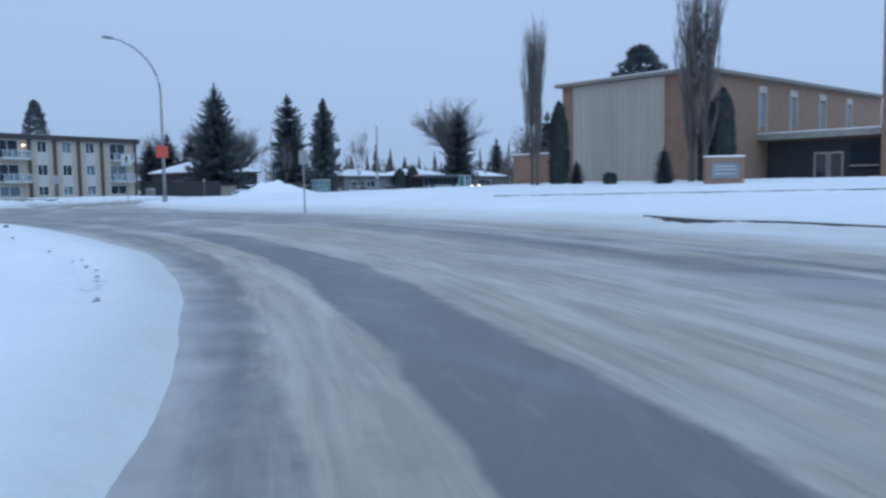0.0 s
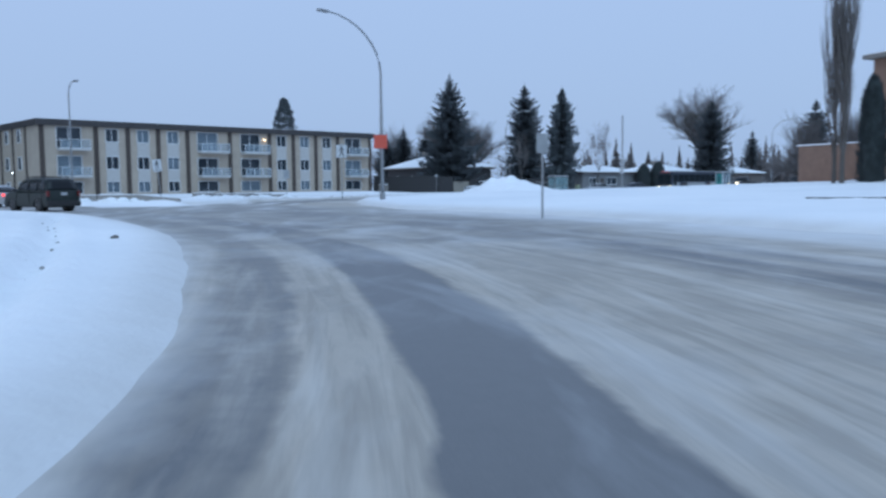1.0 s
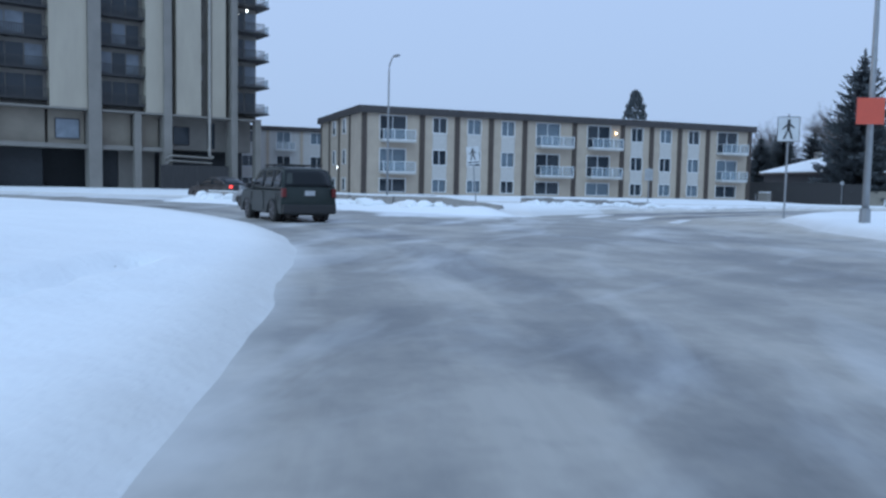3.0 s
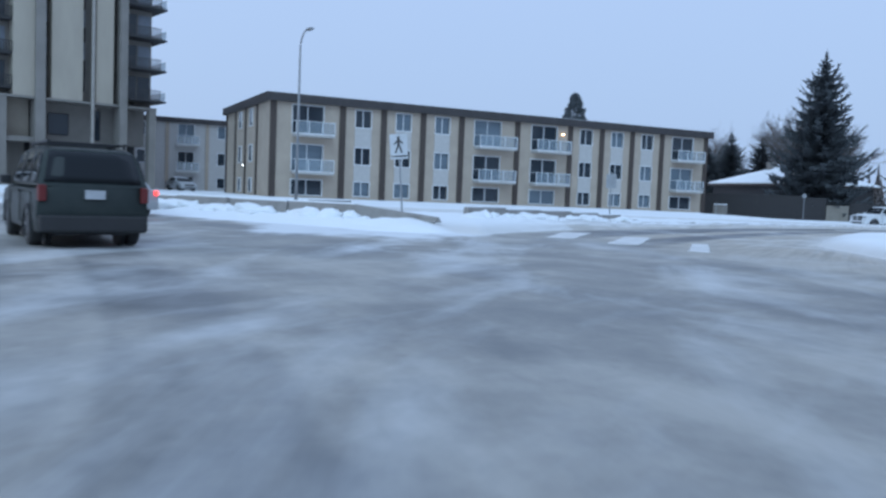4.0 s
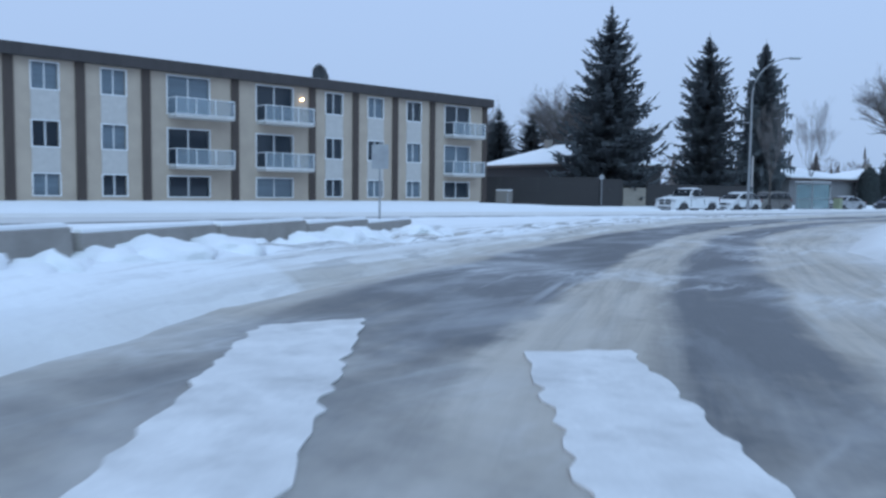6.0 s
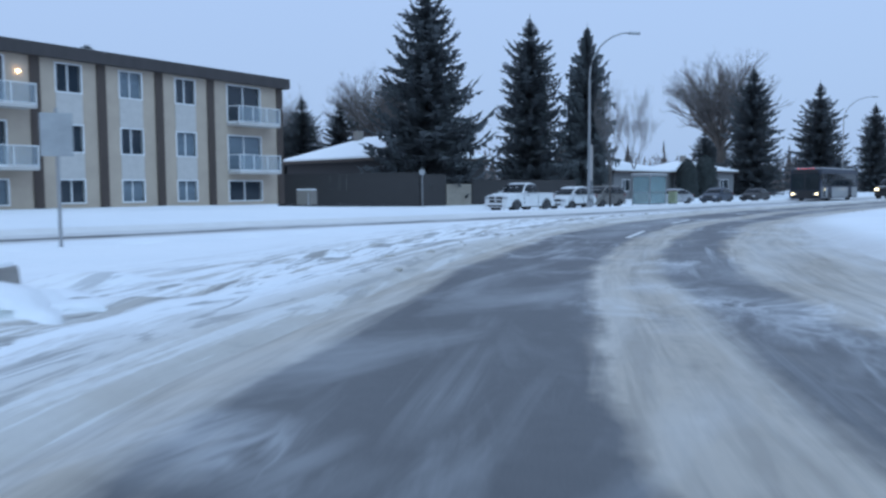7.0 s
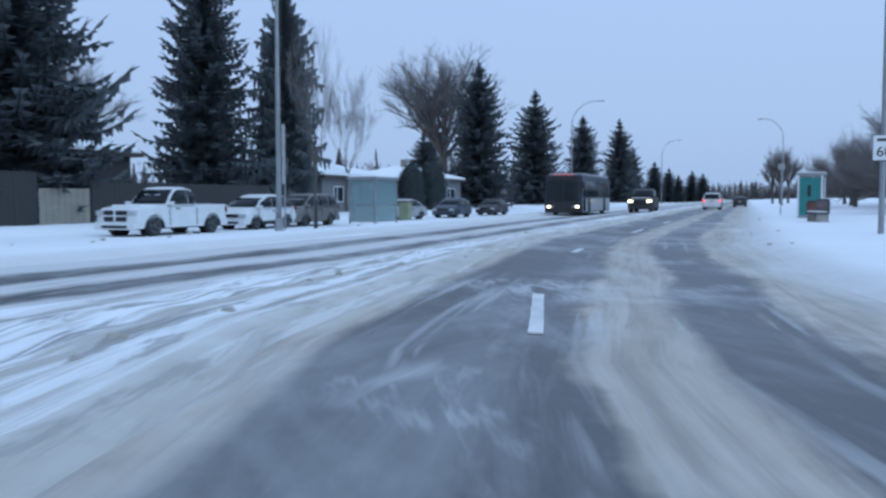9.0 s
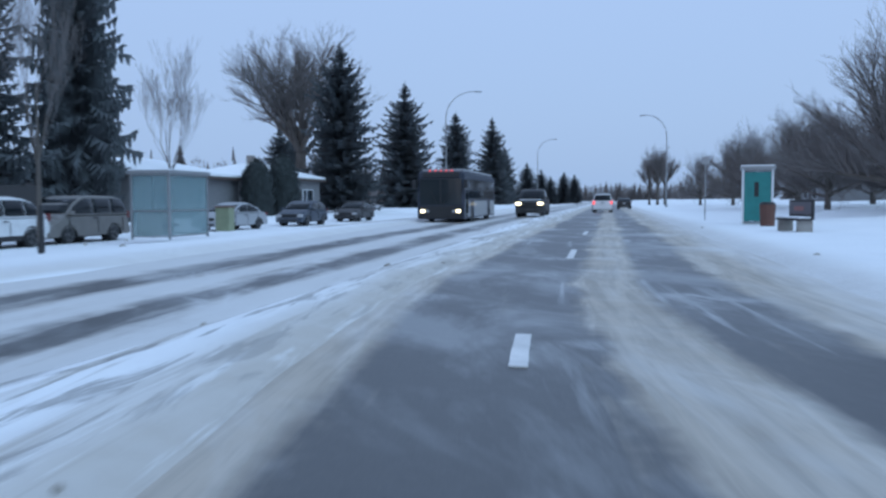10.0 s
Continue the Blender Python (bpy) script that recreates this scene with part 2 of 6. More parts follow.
SNOW = snow_material()
ROAD = road_material()
STUCCO = plain("tan_stucco", (0.43, 0.355, 0.285), 0.9, vary=0.10, scale=0.8, grain=60, relief=0.3)
BROWN = plain("brown_trim", (0.066, 0.048, 0.040), 0.7, vary=0.2, stretch=(1, 1, 0.2))
FASCIA = plain("dark_fascia", (0.052, 0.045, 0.045), 0.7, vary=0.2, stretch=(1, 1, 0.2))
PANEL = plain("pale_panel", (0.48, 0.46, 0.44), 0.75, vary=0.08)
WHITE = plain("white_paint", (0.72, 0.73, 0.74), 0.5, vary=0.06)
SIGN_WHITE = plain("dulled_white_sign", (0.56, 0.57, 0.585), 0.45, vary=0.08, scale=3)
# Near-black base colour that stands in for the shade of interiors.
DARK = plain("interior_shade_colour", (0.03, 0.032, 0.036), 0.8)
CONCRETE = plain("concrete", (0.30, 0.28, 0.26), 0.9, vary=0.18, scale=1.2, relief=0.4, dirt=(0.16, 0.15, 0.14))
BEIGE = plain("beige_concrete", (0.40, 0.35, 0.285), 0.9, vary=0.10, scale=0.6, relief=0.3, stretch=(1, 1, 0.25))
GREYC = plain("grey_concrete", (0.23, 0.21, 0.19), 0.9, vary=0.12, scale=0.6, relief=0.3)
BRICK = plain("orange_brick", (0.255, 0.158, 0.115), 0.9, vary=0.16, scale=1.5, grain=25, relief=0.4)
CHALK = plain("pale_brick", (0.43, 0.385, 0.34), 0.9, vary=0.12, scale=0.9, stretch=(1, 1, 0.15))
STEEL = plain("galvanised_steel", (0.33, 0.34, 0.35), 0.45, 0.7, vary=0.12, relief=0.05)
BARK = plain("bark", (0.11, 0.095, 0.085), 0.95, vary=0.3, scale=6, relief=0.6)
TWIG = plain("bare_twig", (0.19, 0.17, 0.165), 0.95, vary=0.25, scale=2)
NEEDLE = plain("spruce_needles", (0.118, 0.132, 0.142), 0.9, vary=0.3, scale=1.3, relief=0.2)
CEDAR = plain("cedar_foliage", (0.036, 0.045, 0.045), 0.9, vary=0.3, scale=2)
WOOD = plain("dark_fence_wood", (0.046, 0.043, 0.044), 0.9, vary=0.25, scale=2, stretch=(4, 4, 0.3))
DARK_SIDING = plain("dark_house_siding", (0.040, 0.037, 0.039), 0.85, vary=0.15, stretch=(1, 1, 6))
SIDING = plain("house_siding", (0.12, 0.10, 0.09), 0.85, vary=0.12)
SIDING_G = plain("grey_siding", (0.18, 0.18, 0.185), 0.85, vary=0.1)
RUBBER = plain("tyre_rubber", (0.02, 0.02, 0.021), 0.85, dirt=(0.06, 0.058, 0.056))
RIM = plain("wheel_rim", (0.13, 0.13, 0.135), 0.4, 0.7)
BLACK = plain("black_plastic", (0.02, 0.02, 0.022), 0.55)
RED_SIGN = plain("orange_red_sign", (0.60, 0.085, 0.05), 0.5, vary=0.08)
GREEN_SIGN = plain("green_sign", (0.01, 0.24, 0.14), 0.5)
TEAL = plain("teal_panel", (0.02, 0.20, 0.19), 0.5)
LINE = plain("road_paint", (0.70, 0.69, 0.68), 0.7, vary=0.16, scale=2.2, dirt=(0.3, 0.295, 0.29))


def glass_material(name, colour, rough=0.06, alpha=1.0):
    m, n, l, b = tree_of(name)
    b.inputs["Base Color"].default_value = (*colour, 1)
    b.inputs["Roughness"].default_value = rough
    b.inputs["IOR"].default_value = 1.5
    b.inputs["Alpha"].default_value = alpha
    bump(n, l, b, noisy(n, l, 1.5, 2), 0.04, 0.02)
    return m


PANE = glass_material("window_glass", (0.026, 0.036, 0.048))
PANE_BLIND = plain("window_with_blind", (0.14, 0.18, 0.215), 0.25, vary=0.2, scale=1.0, stretch=(0.2, 0.2, 3))
CLEAR = glass_material("clear_glass", (0.34, 0.41, 0.46), 0.10, 0.30)
CAR_GLASS = glass_material("car_glass", (0.012, 0.015, 0.018), 0.08)
CAR_GLASS.node_tree.nodes["Principled BSDF"].inputs["Specular IOR Level"].default_value = 0.22


def car_paint(name, colour, dirt=0.35):
    m, n, l, b = tree_of(name)
    d = ramp(n, l, noisy(n, l, 2.2, 6, 0.7), ((0.35, 0), (0.8, dirt)))
    l.new(blend(n, l, d, colour, (0.26, 0.25, 0.24)), b.inputs["Base Color"])
    b.inputs["Roughness"].default_value = 0.5
    b.inputs["Coat Weight"].default_value = 0.12
    b.inputs["Specular IOR Level"].default_value = 0.35
    return m


# ---------------------------------------------------------------- building blocks
def thing(name, m, label, category, group="", kind=""):
    ob = new(name)
    ob.empty_display_size = 0.3
    ob.matrix_basis = m
    return tagged(ob, label, category, group, kind)


def mesh_of(name, bm, material, smooth=False):
    me = bpy.data.meshes.new(name)
    bm.normal_update()
    bm.to_mesh(me)
    bm.free()
    for mm in material if isinstance(material, (list, tuple)) else (material,):
        me.materials.append(mm)
    if smooth:
        me.polygons.foreach_set("use_smooth", [True] * len(me.polygons))
    return me


def part(name, bm, material, parent, label="", smooth=False):
    ob = new(name, mesh_of(name, bm, material, smooth))
    ob.parent = parent
    return tagged(ob, label)


def piece(name, me, parent, m=None):
    """One more object on a mesh that alike parts share."""
    ob = new(name, me)
    ob.parent = parent
    if m is not None:
        ob.matrix_basis = m
    return ob


def box(bm, x0, x1, y0, y1, z0, z1, bevel=0.0):
    r = bmesh.ops.create_cube(bm, size=1.0, matrix=Matrix.LocRotScale(((x0 + x1) / 2, (y0 + y1) / 2, (z0 + z1) / 2), None, (x1 - x0, y1 - y0, z1 - z0)))
    if bevel:
        bmesh.ops.bevel(bm, geom=list({e for v in r["verts"] for e in v.link_edges}), offset=bevel, segments=2, affect="EDGES", profile=0.6)
    return bm


def cube(*a, bevel=0.0):
    return box(bmesh.new(), *a, bevel=bevel)


def tube(bm, points, radii, sides=8, cap=True):
    """A tube along points with a radius at each."""
    rings = []
    for i, p in enumerate(points):
        a = Vector(points[max(0, i - 1)])
        c = Vector(points[min(len(points) - 1, i + 1)])
        d = (c - a).normalized()
        u = d.orthogonal().normalized() if abs(d.z) > 0.95 else d.cross(Vector((0, 0, 1))).normalized()
        v = d.cross(u)
        rings.append([bm.verts.new(Vector(p) + radii[i] * (math.cos(k * 2 * math.pi / sides) * u + math.sin(k * 2 * math.pi / sides) * v)) for k in range(sides)])
    for a, c in zip(rings, rings[1:]):
        for k in range(sides):
            try:
                bm.faces.new((a[k], a[(k + 1) % sides], c[(k + 1) % sides], c[k]))
            except ValueError:
                pass
    if cap:
        bm.faces.new(rings[0][::-1])
        bm.faces.new(rings[-1])
    return bm


def prism(bm, outline, axis, a, c):
    """Extrudes a 2D outline along an axis from a to c. For axis y the outline is (x, z); x: (y, z); z: (x, y)."""
    def at(p, t):
        return {"y": (p[0], t, p[1]), "x": (t, p[0], p[1]), "z": (p[0], p[1], t)}[axis]
    lo = [bm.verts.new(at(p, a)) for p in outline]
    hi = [bm.verts.new(at(p, c)) for p in outline]
    n = len(outline)
    for i in range(n):
        bm.faces.new((lo[i], lo[(i + 1) % n], hi[(i + 1) % n], hi[i]))
    bm.faces.new(lo[::-1])
    bm.faces.new(hi)
    bmesh.ops.recalc_face_normals(bm, faces=bm.faces)
    return bm


def holed_wall(x0, x1, z0, z1, thick, holes):
    """A wall in the plane y = 0 with thickness towards +y and openings (x0, x1, z0, z1) cut through it."""
    bm = bmesh.new()
    xs = sorted({x0, x1, *(h[0] for h in holes), *(h[1] for h in holes)})
    zs = sorted({z0, z1, *(h[2] for h in holes), *(h[3] for h in holes)})
    solid = lambda i, j: 0 <= i < len(xs) - 1 and 0 <= j < len(zs) - 1 and not any(h[0] <= (xs[i] + xs[i + 1]) / 2 <= h[1] and h[2] <= (zs[j] + zs[j + 1]) / 2 <= h[3] for h in holes)
    f = lambda *q: bm.faces.new([bm.verts.new(p) for p in q])
    for i in range(len(xs) - 1):
        for j in range(len(zs) - 1):
            if not solid(i, j):
                continue
            a, c, d, e = xs[i], xs[i + 1], zs[j], zs[j + 1]
            f((a, 0, d), (c, 0, d), (c, 0, e), (a, 0, e))
            f((a, thick, d), (a, thick, e), (c, thick, e), (c, thick, d))
            if not solid(i - 1, j):
                f((a, 0, d), (a, 0, e), (a, thick, e), (a, thick, d))
            if not solid(i + 1, j):
                f((c, 0, d), (c, thick, d), (c, thick, e), (c, 0, e))
            if not solid(i, j - 1):
                f((a, 0, d), (a, thick, d), (c, thick, d), (c, 0, d))
            if not solid(i, j + 1):
                f((a, 0, e), (c, 0, e), (c, thick, e), (a, thick, e))
    bmesh.ops.remove_doubles(bm, verts=bm.verts, dist=0.0005)
    return bm


# ---------------------------------------------------------------- ground
CX, CY, R_IN, R_OUT = 37.0, -108.0, 56.0, 70.0
EXIT_L = ((-46, 30), (-43.6, 22), (-40, 17), (-36, 13.5), (-32.6, 11.3), (-28.6, 8.7), (-20.8, 4.5), (-13.4, 1.4), (-6, -0.8), (6.8, -2.4), (12, -2.8), (3000, -2.8))
EXIT_R = ((-46, 72), (-42, 56), (-40.4, 49.5), (-38, 37), (-35, 29), (-30, 20), (-25.6, 15.7), (-22, 12.7), (-11.7, 8.1), (-5.6, 5.6), (-1.7, 4.5), (2.5, 3.7), (11, 3.1), (3000, 3.3))
OPP_L = ((-64, -17), (-45, -14), (-30, -12.3), (-15, -10.6), (0, -9.0), (12, -8.9), (24, -9.4), (40, -10.2), (3000, -10.2))
OPP_R = ((-50, 7), (-46, 3), (-38, -3), (-25, -5.5), (-14, -5.3), (-5, -4.1), (6, -3.8), (12, -3.9), (24, -4.3), (40, -4.7), (3000, -5.0))


def strip(x, y, left, right, y0):
    l = np.interp(y, *np.array(left).T)
    r = np.interp(y, *np.array(right).T)
    return np.maximum(np.maximum(l - x, x - r) * 0.85, y0 - y)


def wave(x, y, size, seed):
    """Smooth noise from a few sines, -1 to 1."""
    rng = np.random.RandomState(seed)
    out = 0
    for k in range(7):
        a, p = rng.uniform(0, 6.28, 2)
        w = 2 * math.pi / size * rng.uniform(0.5, 1.6)
        out = out + np.sin((x * np.cos(a) + y * np.sin(a)) * w + p)
    return out / 4.5


def inner_edge(x):
    """How far the island's snow bank creeps over the circle's inner kerb."""
    return np.interp(x, (30, 36, 41, 57, 61, 64, 68, 71), (0.25, -0.05, -0.55, -0.50, -0.25, 0.05, 0.20, 0.28))


def off_road(x, y):
    """Metres from the road's edge; below 0 on the road."""
    r = np.hypot(x - CX, y - CY)
    ring = np.maximum(R_IN + inner_edge(x) - r, r - R_OUT)
    return np.minimum(np.minimum(ring, strip(x, y, EXIT_L, EXIT_R, -46)), strip(x, y, OPP_L, OPP_R, -62))


def step01(v):
    v = np.clip(v, 0, 1)
    return v * v * (3 - 2 * v)


TRAIL = ((39.6, -54.3), (45, -55.7), (52.7, -57.3), (58.6, -58.8), (63.2, -60.2), (66, -61.1), (68.2, -62.3), (70.2, -63.7))


def snow_height(x, y):
    x, y = np.asarray(x, float), np.asarray(y, float)
    r = np.hypot(x - CX, y - CY)
    raw = off_road(x, y)
    near = np.exp(-np.maximum(np.hypot(x - 25, y + 20) - 90, 0) / 60)
    rough = np.where(r < R_IN + 4, 0.15, np.where(y > -36, 0.22, 1.0))
    d = raw + (0.30 * wave(x, y, 5.5, 3) + 0.14 * wave(x, y, 1.7, 4)) * near * rough
    h = -0.14 + 0.27 * step01((d + 0.60) / 1.1)
    out = step01(d / 2.0)
    calm = np.where((x < 10) & (r > R_OUT), 0.35, 1.0)
    h = h + out * calm * (0.03 * wave(x, y, 3.0, 5) + 0.02 * wave(x, y, 0.9, 6) * near)
    island = (r < R_IN) * step01((R_IN - r) / 6)
    h = h + island * 0.22
    # the lawn towards the church rises
    ne = step01((x - 4) / 14) * (r > R_OUT) * step01((y + 60) / 20)
    h = h + ne * (0.16 * step01(raw / 1.5) + 0.028 * np.clip(raw, 0, 34))
    # before the apartment block
    west = step01((-8 - x) / 12) * step01((8 - y) / 14)
    h = h + west * 0.28 * step01(raw / 6)
    # the verge and the service lane along the avenue lie lower
    low = np.clip((-10.8 - x) / 6, 0, 1) * step01((y + 2) / 10)
    h = h - low * (0.10 + 0.32 * step01((x + 24.5) / 2.0))
    # a trodden trail over the island
    away = np.full(np.shape(x), 99.0)
    for (ax, ay), (bx, by) in zip(TRAIL, TRAIL[1:]):
        k = np.clip(((x - ax) * (bx - ax) + (y - ay) * (by - ay)) / ((bx - ax) ** 2 + (by - ay) ** 2), 0, 1)
        away = np.minimum(away, np.hypot(x - ax - k * (bx - ax), y - ay - k * (by - ay)))
    h = h - 0.17 * np.exp(-(away / 0.24) ** 2) * (1 + 0.6 * wave(x, y, 0.8, 21)) + 0.05 * np.exp(-((away - 0.5) / 0.2) ** 2)
    # the tip between the exit and the other carriageway
    tip = np.exp(-(((x - 9) / 9) ** 2 + ((y + 38) / 10) ** 2)) * out
    h = h + 0.15 * tip
    # ruts churned along the exit's verge and the median
    side = step01((np.interp(y, *np.array(EXIT_L).T) + 0.8 - x) / 0.8) * step01((y + 40) / 8) * (x > -8)
    rut = np.sin(raw * 2 * math.pi / 0.85 + 2.2 * wave(x, y, 7, 31)) * np.exp(-(((raw - 1.6) / 1.1) ** 2)) * step01((raw - 0.3) / 0.9)
    h = h + side * rut * (0.030 + 0.034 * wave(x, y, 1.9, 32)) * near + side * 0.055 * wave(x, y, 0.9, 35) * np.exp(-(((raw - 1.9) / 0.9) ** 2)) * step01((raw - 0.3) / 0.9)
    # drifts banked in lumps against the barriers, part of the way up
    for ax, ay, bx, by, top, lump, wide in ((-1.5, -55.2, 15.6, -42.3, 0.30, 0.10, 1.9), (13.8, -39.6, 4.4, -26.9, 0.24, 0.10, 1.4)):
        k = np.clip(((x - ax) * (bx - ax) + (y - ay) * (by - ay)) / ((bx - ax) ** 2 + (by - ay) ** 2), 0, 1)
        away = np.hypot(x - ax - k * (bx - ax), y - ay - k * (by - ay))
        ridge = top + lump * wave(x, y, 2.2, 33) + 0.4 * lump * wave(x, y, 1.1, 34)
        h = np.where(away < 2.5 * wide, np.maximum(h, -0.14 + (0.14 + ridge) * np.exp(-(away / wide) ** 2)), h)
    # ploughed ridges
    for px, py, sx, sy, top in ((17.5, -13.5, 3.9, 2.5, 0.92), (21.0, -16.2, 3.4, 2.2, 0.66), (-12.0, 14, 0.9, 40, 0.03), (14, 33, 4, 9, 0.1)):
        h = h + top * np.exp(-(((x - px) / sx) ** 2 + ((y - py) / sy) ** 2) ** (1.7 if top > 0.5 else 1.0)) * (1 + 0.28 * wave(x, y, 2.6, 8) + 0.20 * wave(x, y, 1.2, 9)) * step01(raw / 1.0)
    return h


def axis_marks(lo, a, c, hi, fine):
    inner = np.arange(a, c + fine / 2, fine)
    def tail(start, end):
        out, s, at = [], fine, start
        while abs(at) < abs(end) or (at - end) * (end - start) < 0:
            s *= 1.16
            at += math.copysign(s, end - start)
            out.append(at)
            if (at - end) * (end - start) >= 0:
                break
        return out
    return np.array(tail(a, lo)[::-1] + list(inner) + tail(c, hi))


def sheet(name, xs, ys, height, material):
    gx, gy = np.meshgrid(xs, ys)
    z = height(gx, gy)
    me = bpy.data.meshes.new(name)
    nx, ny = len(xs), len(ys)
    me.vertices.add(nx * ny)
    me.vertices.foreach_set("co", np.stack([gx, gy, z], -1).astype(np.float32).ravel())
    i = (np.arange(ny - 1)[:, None] * nx + np.arange(nx - 1)).ravel()
    quads = np.stack([i, i + 1, i + nx + 1, i + nx], -1)
    me.loops.add(quads.size)
    me.loops.foreach_set("vertex_index", quads.ravel().astype(np.int32))
    me.polygons.add(len(quads))
    me.polygons.foreach_set("loop_start", np.arange(0, quads.size, 4, dtype=np.int32))
    me.polygons.foreach_set("use_smooth", [True] * len(quads))
    me.update()
    me.materials.append(material)
    return new(name, me)


ground = sheet("ground", axis_marks(-2500, -24, 84, 2500, 0.2), axis_marks(-1500, -68, 46, 3500, 0.2), snow_height, SNOW)
co = np.empty(len(ground.data.vertices) * 3, np.float32)
ground.data.vertices.foreach_get("co", co)
gx, gy = co[0::3].astype(float), co[1::3].astype(float)
verge = (np.interp(gy, *np.array(EXIT_L).T) - gx) * np.interp(gy, (-46, -36, -20, 0, 10), (0.55, 0.62, 0.86, 0.96, 1))
beside = step01((np.interp(gy, *np.array(EXIT_L).T) + 1.6 - gx) / 0.6) * step01((gy + 40) / 10) * (gx > -9)
for name, v in (("along", gy), ("off_edge", verge), ("churned", beside * np.exp(-((verge - 1.4) / 1.5) ** 2)), ("rim", np.where(beside > 0.5, np.clip((0.85 - verge) / 0.6, 0, 1), 0.55 * np.exp(-(off_road(gx, gy) / 0.7) ** 2)))):
    ground.data.attributes.new(name, "FLOAT", "POINT").data.foreach_set("value", v.astype(np.float32))
tagged(ground, "trampled and drifted white snow over lawns and verges", "snow", kind="structure")


def road_sheet():
    xs = np.arange(-26, 96, 0.6)
    ys = np.concatenate([np.arange(-150, 60, 0.6), np.arange(60, 200, 4), np.arange(200, 640, 40)])
    gx, gy = np.meshgrid(xs, ys)
    z = 0.006 * wave(gx, gy, 9, 12)
    off = off_road(gx, gy)
    nx = len(xs)
    keep = (off < 2.4)
    cell = keep[:-1, :-1] | keep[1:, :-1] | keep[:-1, 1:] | keep[1:, 1:]
    r_, c_ = np.nonzero(cell)
    quads = np.stack([r_ * nx + c_, r_ * nx + c_ + 1, (r_ + 1) * nx + c_ + 1, (r_ + 1) * nx + c_], -1)
    used, inv = np.unique(quads, return_inverse=True)
    quads = inv.reshape(quads.shape)
    px, py, pz = gx.ravel()[used], gy.ravel()[used], z.ravel()[used]
    me = bpy.data.meshes.new("road")
    me.vertices.add(len(used))
    me.vertices.foreach_set("co", np.stack([px, py, pz], -1).astype(np.float32).ravel())
    me.loops.add(quads.size)
    me.loops.foreach_set("vertex_index", quads.ravel().astype(np.int32))
    me.polygons.add(len(quads))
    me.polygons.foreach_set("loop_start", np.arange(0, quads.size, 4, dtype=np.int32))
    me.polygons.foreach_set("use_smooth", [True] * len(quads))
    me.update()
    ring = np.hypot(px - CX, py - CY) - R_IN
    left = np.interp(py, *np.array(EXIT_L).T)
    slope = np.interp(py, (-46, -36, -20, 0, 10), (0.55, 0.62, 0.86, 0.96, 1))
    down = (px - left) * slope
    far = (np.interp(py, *np.array(OPP_R).T) - px)
    out = step01((py + 44) / 12) * step01((ring - 10) / 6)
    opp = ((strip(px, py, OPP_L, OPP_R, -62) < 2.0) & (px < left - 0.6)) * step01((ring - 13) / 4)
    # the outer lanes of the circle beyond the exit lie under blown snow
    blown = step01((ring - 6.2 + 1.5 * wave(px, py, 6, 41)) / 4.5) * step01((35 - px) / 13) * (1 - step01((px - left + 4 + 2.2 * wave(px, py, 6, 44)) / 6) * step01((py + 49 + 2.5 * wave(px, py, 5, 45)) / 9))
    blown = np.maximum(blown, 0.16 * step01((46 - px) / 20) * (1 - out)) * (1 - step01((ring - 13) / 3))
    across = ring * (1 - opp) + far * opp
    angle = np.arctan2(px - CX, py - CY)
    along = -63 * angle * (1 - opp) + py * opp
    dusted = 0.6 * np.exp(-(np.maximum(ring - inner_edge(px) + 0.2, 0) / 0.5) ** 2) * step01((px - 30) / 8)
    right = np.interp(py, *np.array(EXIT_R).T)
    dusted = np.maximum(dusted, 0.5 * out * np.exp(-(np.maximum((right - px) * slope, 0) / 0.7) ** 2))
    dusted = np.maximum(dusted, 0.85 * (1 - out) * np.exp(-(np.maximum(14.0 - ring, 0) / 2.8) ** 2) * step01((px - 34) / 8))
    for name, v in (("exit_across", down), ("exit_along", py), ("along", along), ("dusted", dusted), ("across", across), ("is_exit", out), ("is_far_side", opp), ("blown", blown), ("tracked", np.maximum(np.maximum(0.25 + 0.75 * step01((px - 50) / 16), out), opp))):
        me.attributes.new(name, "FLOAT", "POINT").data.foreach_set("value", v.astype(np.float32))
    me.materials.append(ROAD)
    return new("road", me)


road = tagged(road_sheet(), "asphalt road under packed brown snow and drifting powder", "road", kind="structure")


def floor_z(x, y):
    return max(0.0, float(snow_height(x, y)))


# ---------------------------------------------------------------- apartment block
FACE = pose(-25.63, -41.55, 0.35, 0, 0, 96.38)
ALONG, HIGH, DEEP = 45.6, 8.3, 17.5
STRIPS = (0.28, 6.05, 9.68, 13.32, 17.03, 22.75, 28.54, 32.2, 35.84, 39.55, 45.32)
BALCONY_BAYS = (0, 4, 5, 9)
block = thing("apartment_block", FACE, "three-storey tan stucco apartment block with brown strips and white balconies", "building")
WINDOW_Z = ((0.35, 1.50), (2.98, 4.34), (6.05, 7.44))


def sliding_window(x0, x1, z0, z1, parent, blind=False, y=0.0, lights=2):
    w = part("window", cube(x0, x1, y + 0.16, y + 0.19, z0, z1), PANE_BLIND if blind else PANE, parent, "window glass with drawn pale blind" if blind else "")
    f = bmesh.new()
    t = 0.07
    for a, c, d, e in ((x0 - t, x1 + t, z0 - t, z0), (x0 - t, x1 + t, z1, z1 + t), (x0 - t, x0, z0, z1), (x1, x1 + t, z0, z1)):
        box(f, a, c, y - 0.04, y + 0.16, d, e)
    for k in range(1, lights):
        m = x0 + (x1 - x0) * k / lights
        box(f, m - 0.03, m + 0.03, y + 0.08, y + 0.158, z0, z1)
    part("frame", f, WHITE, w, "white window frame")
    return w


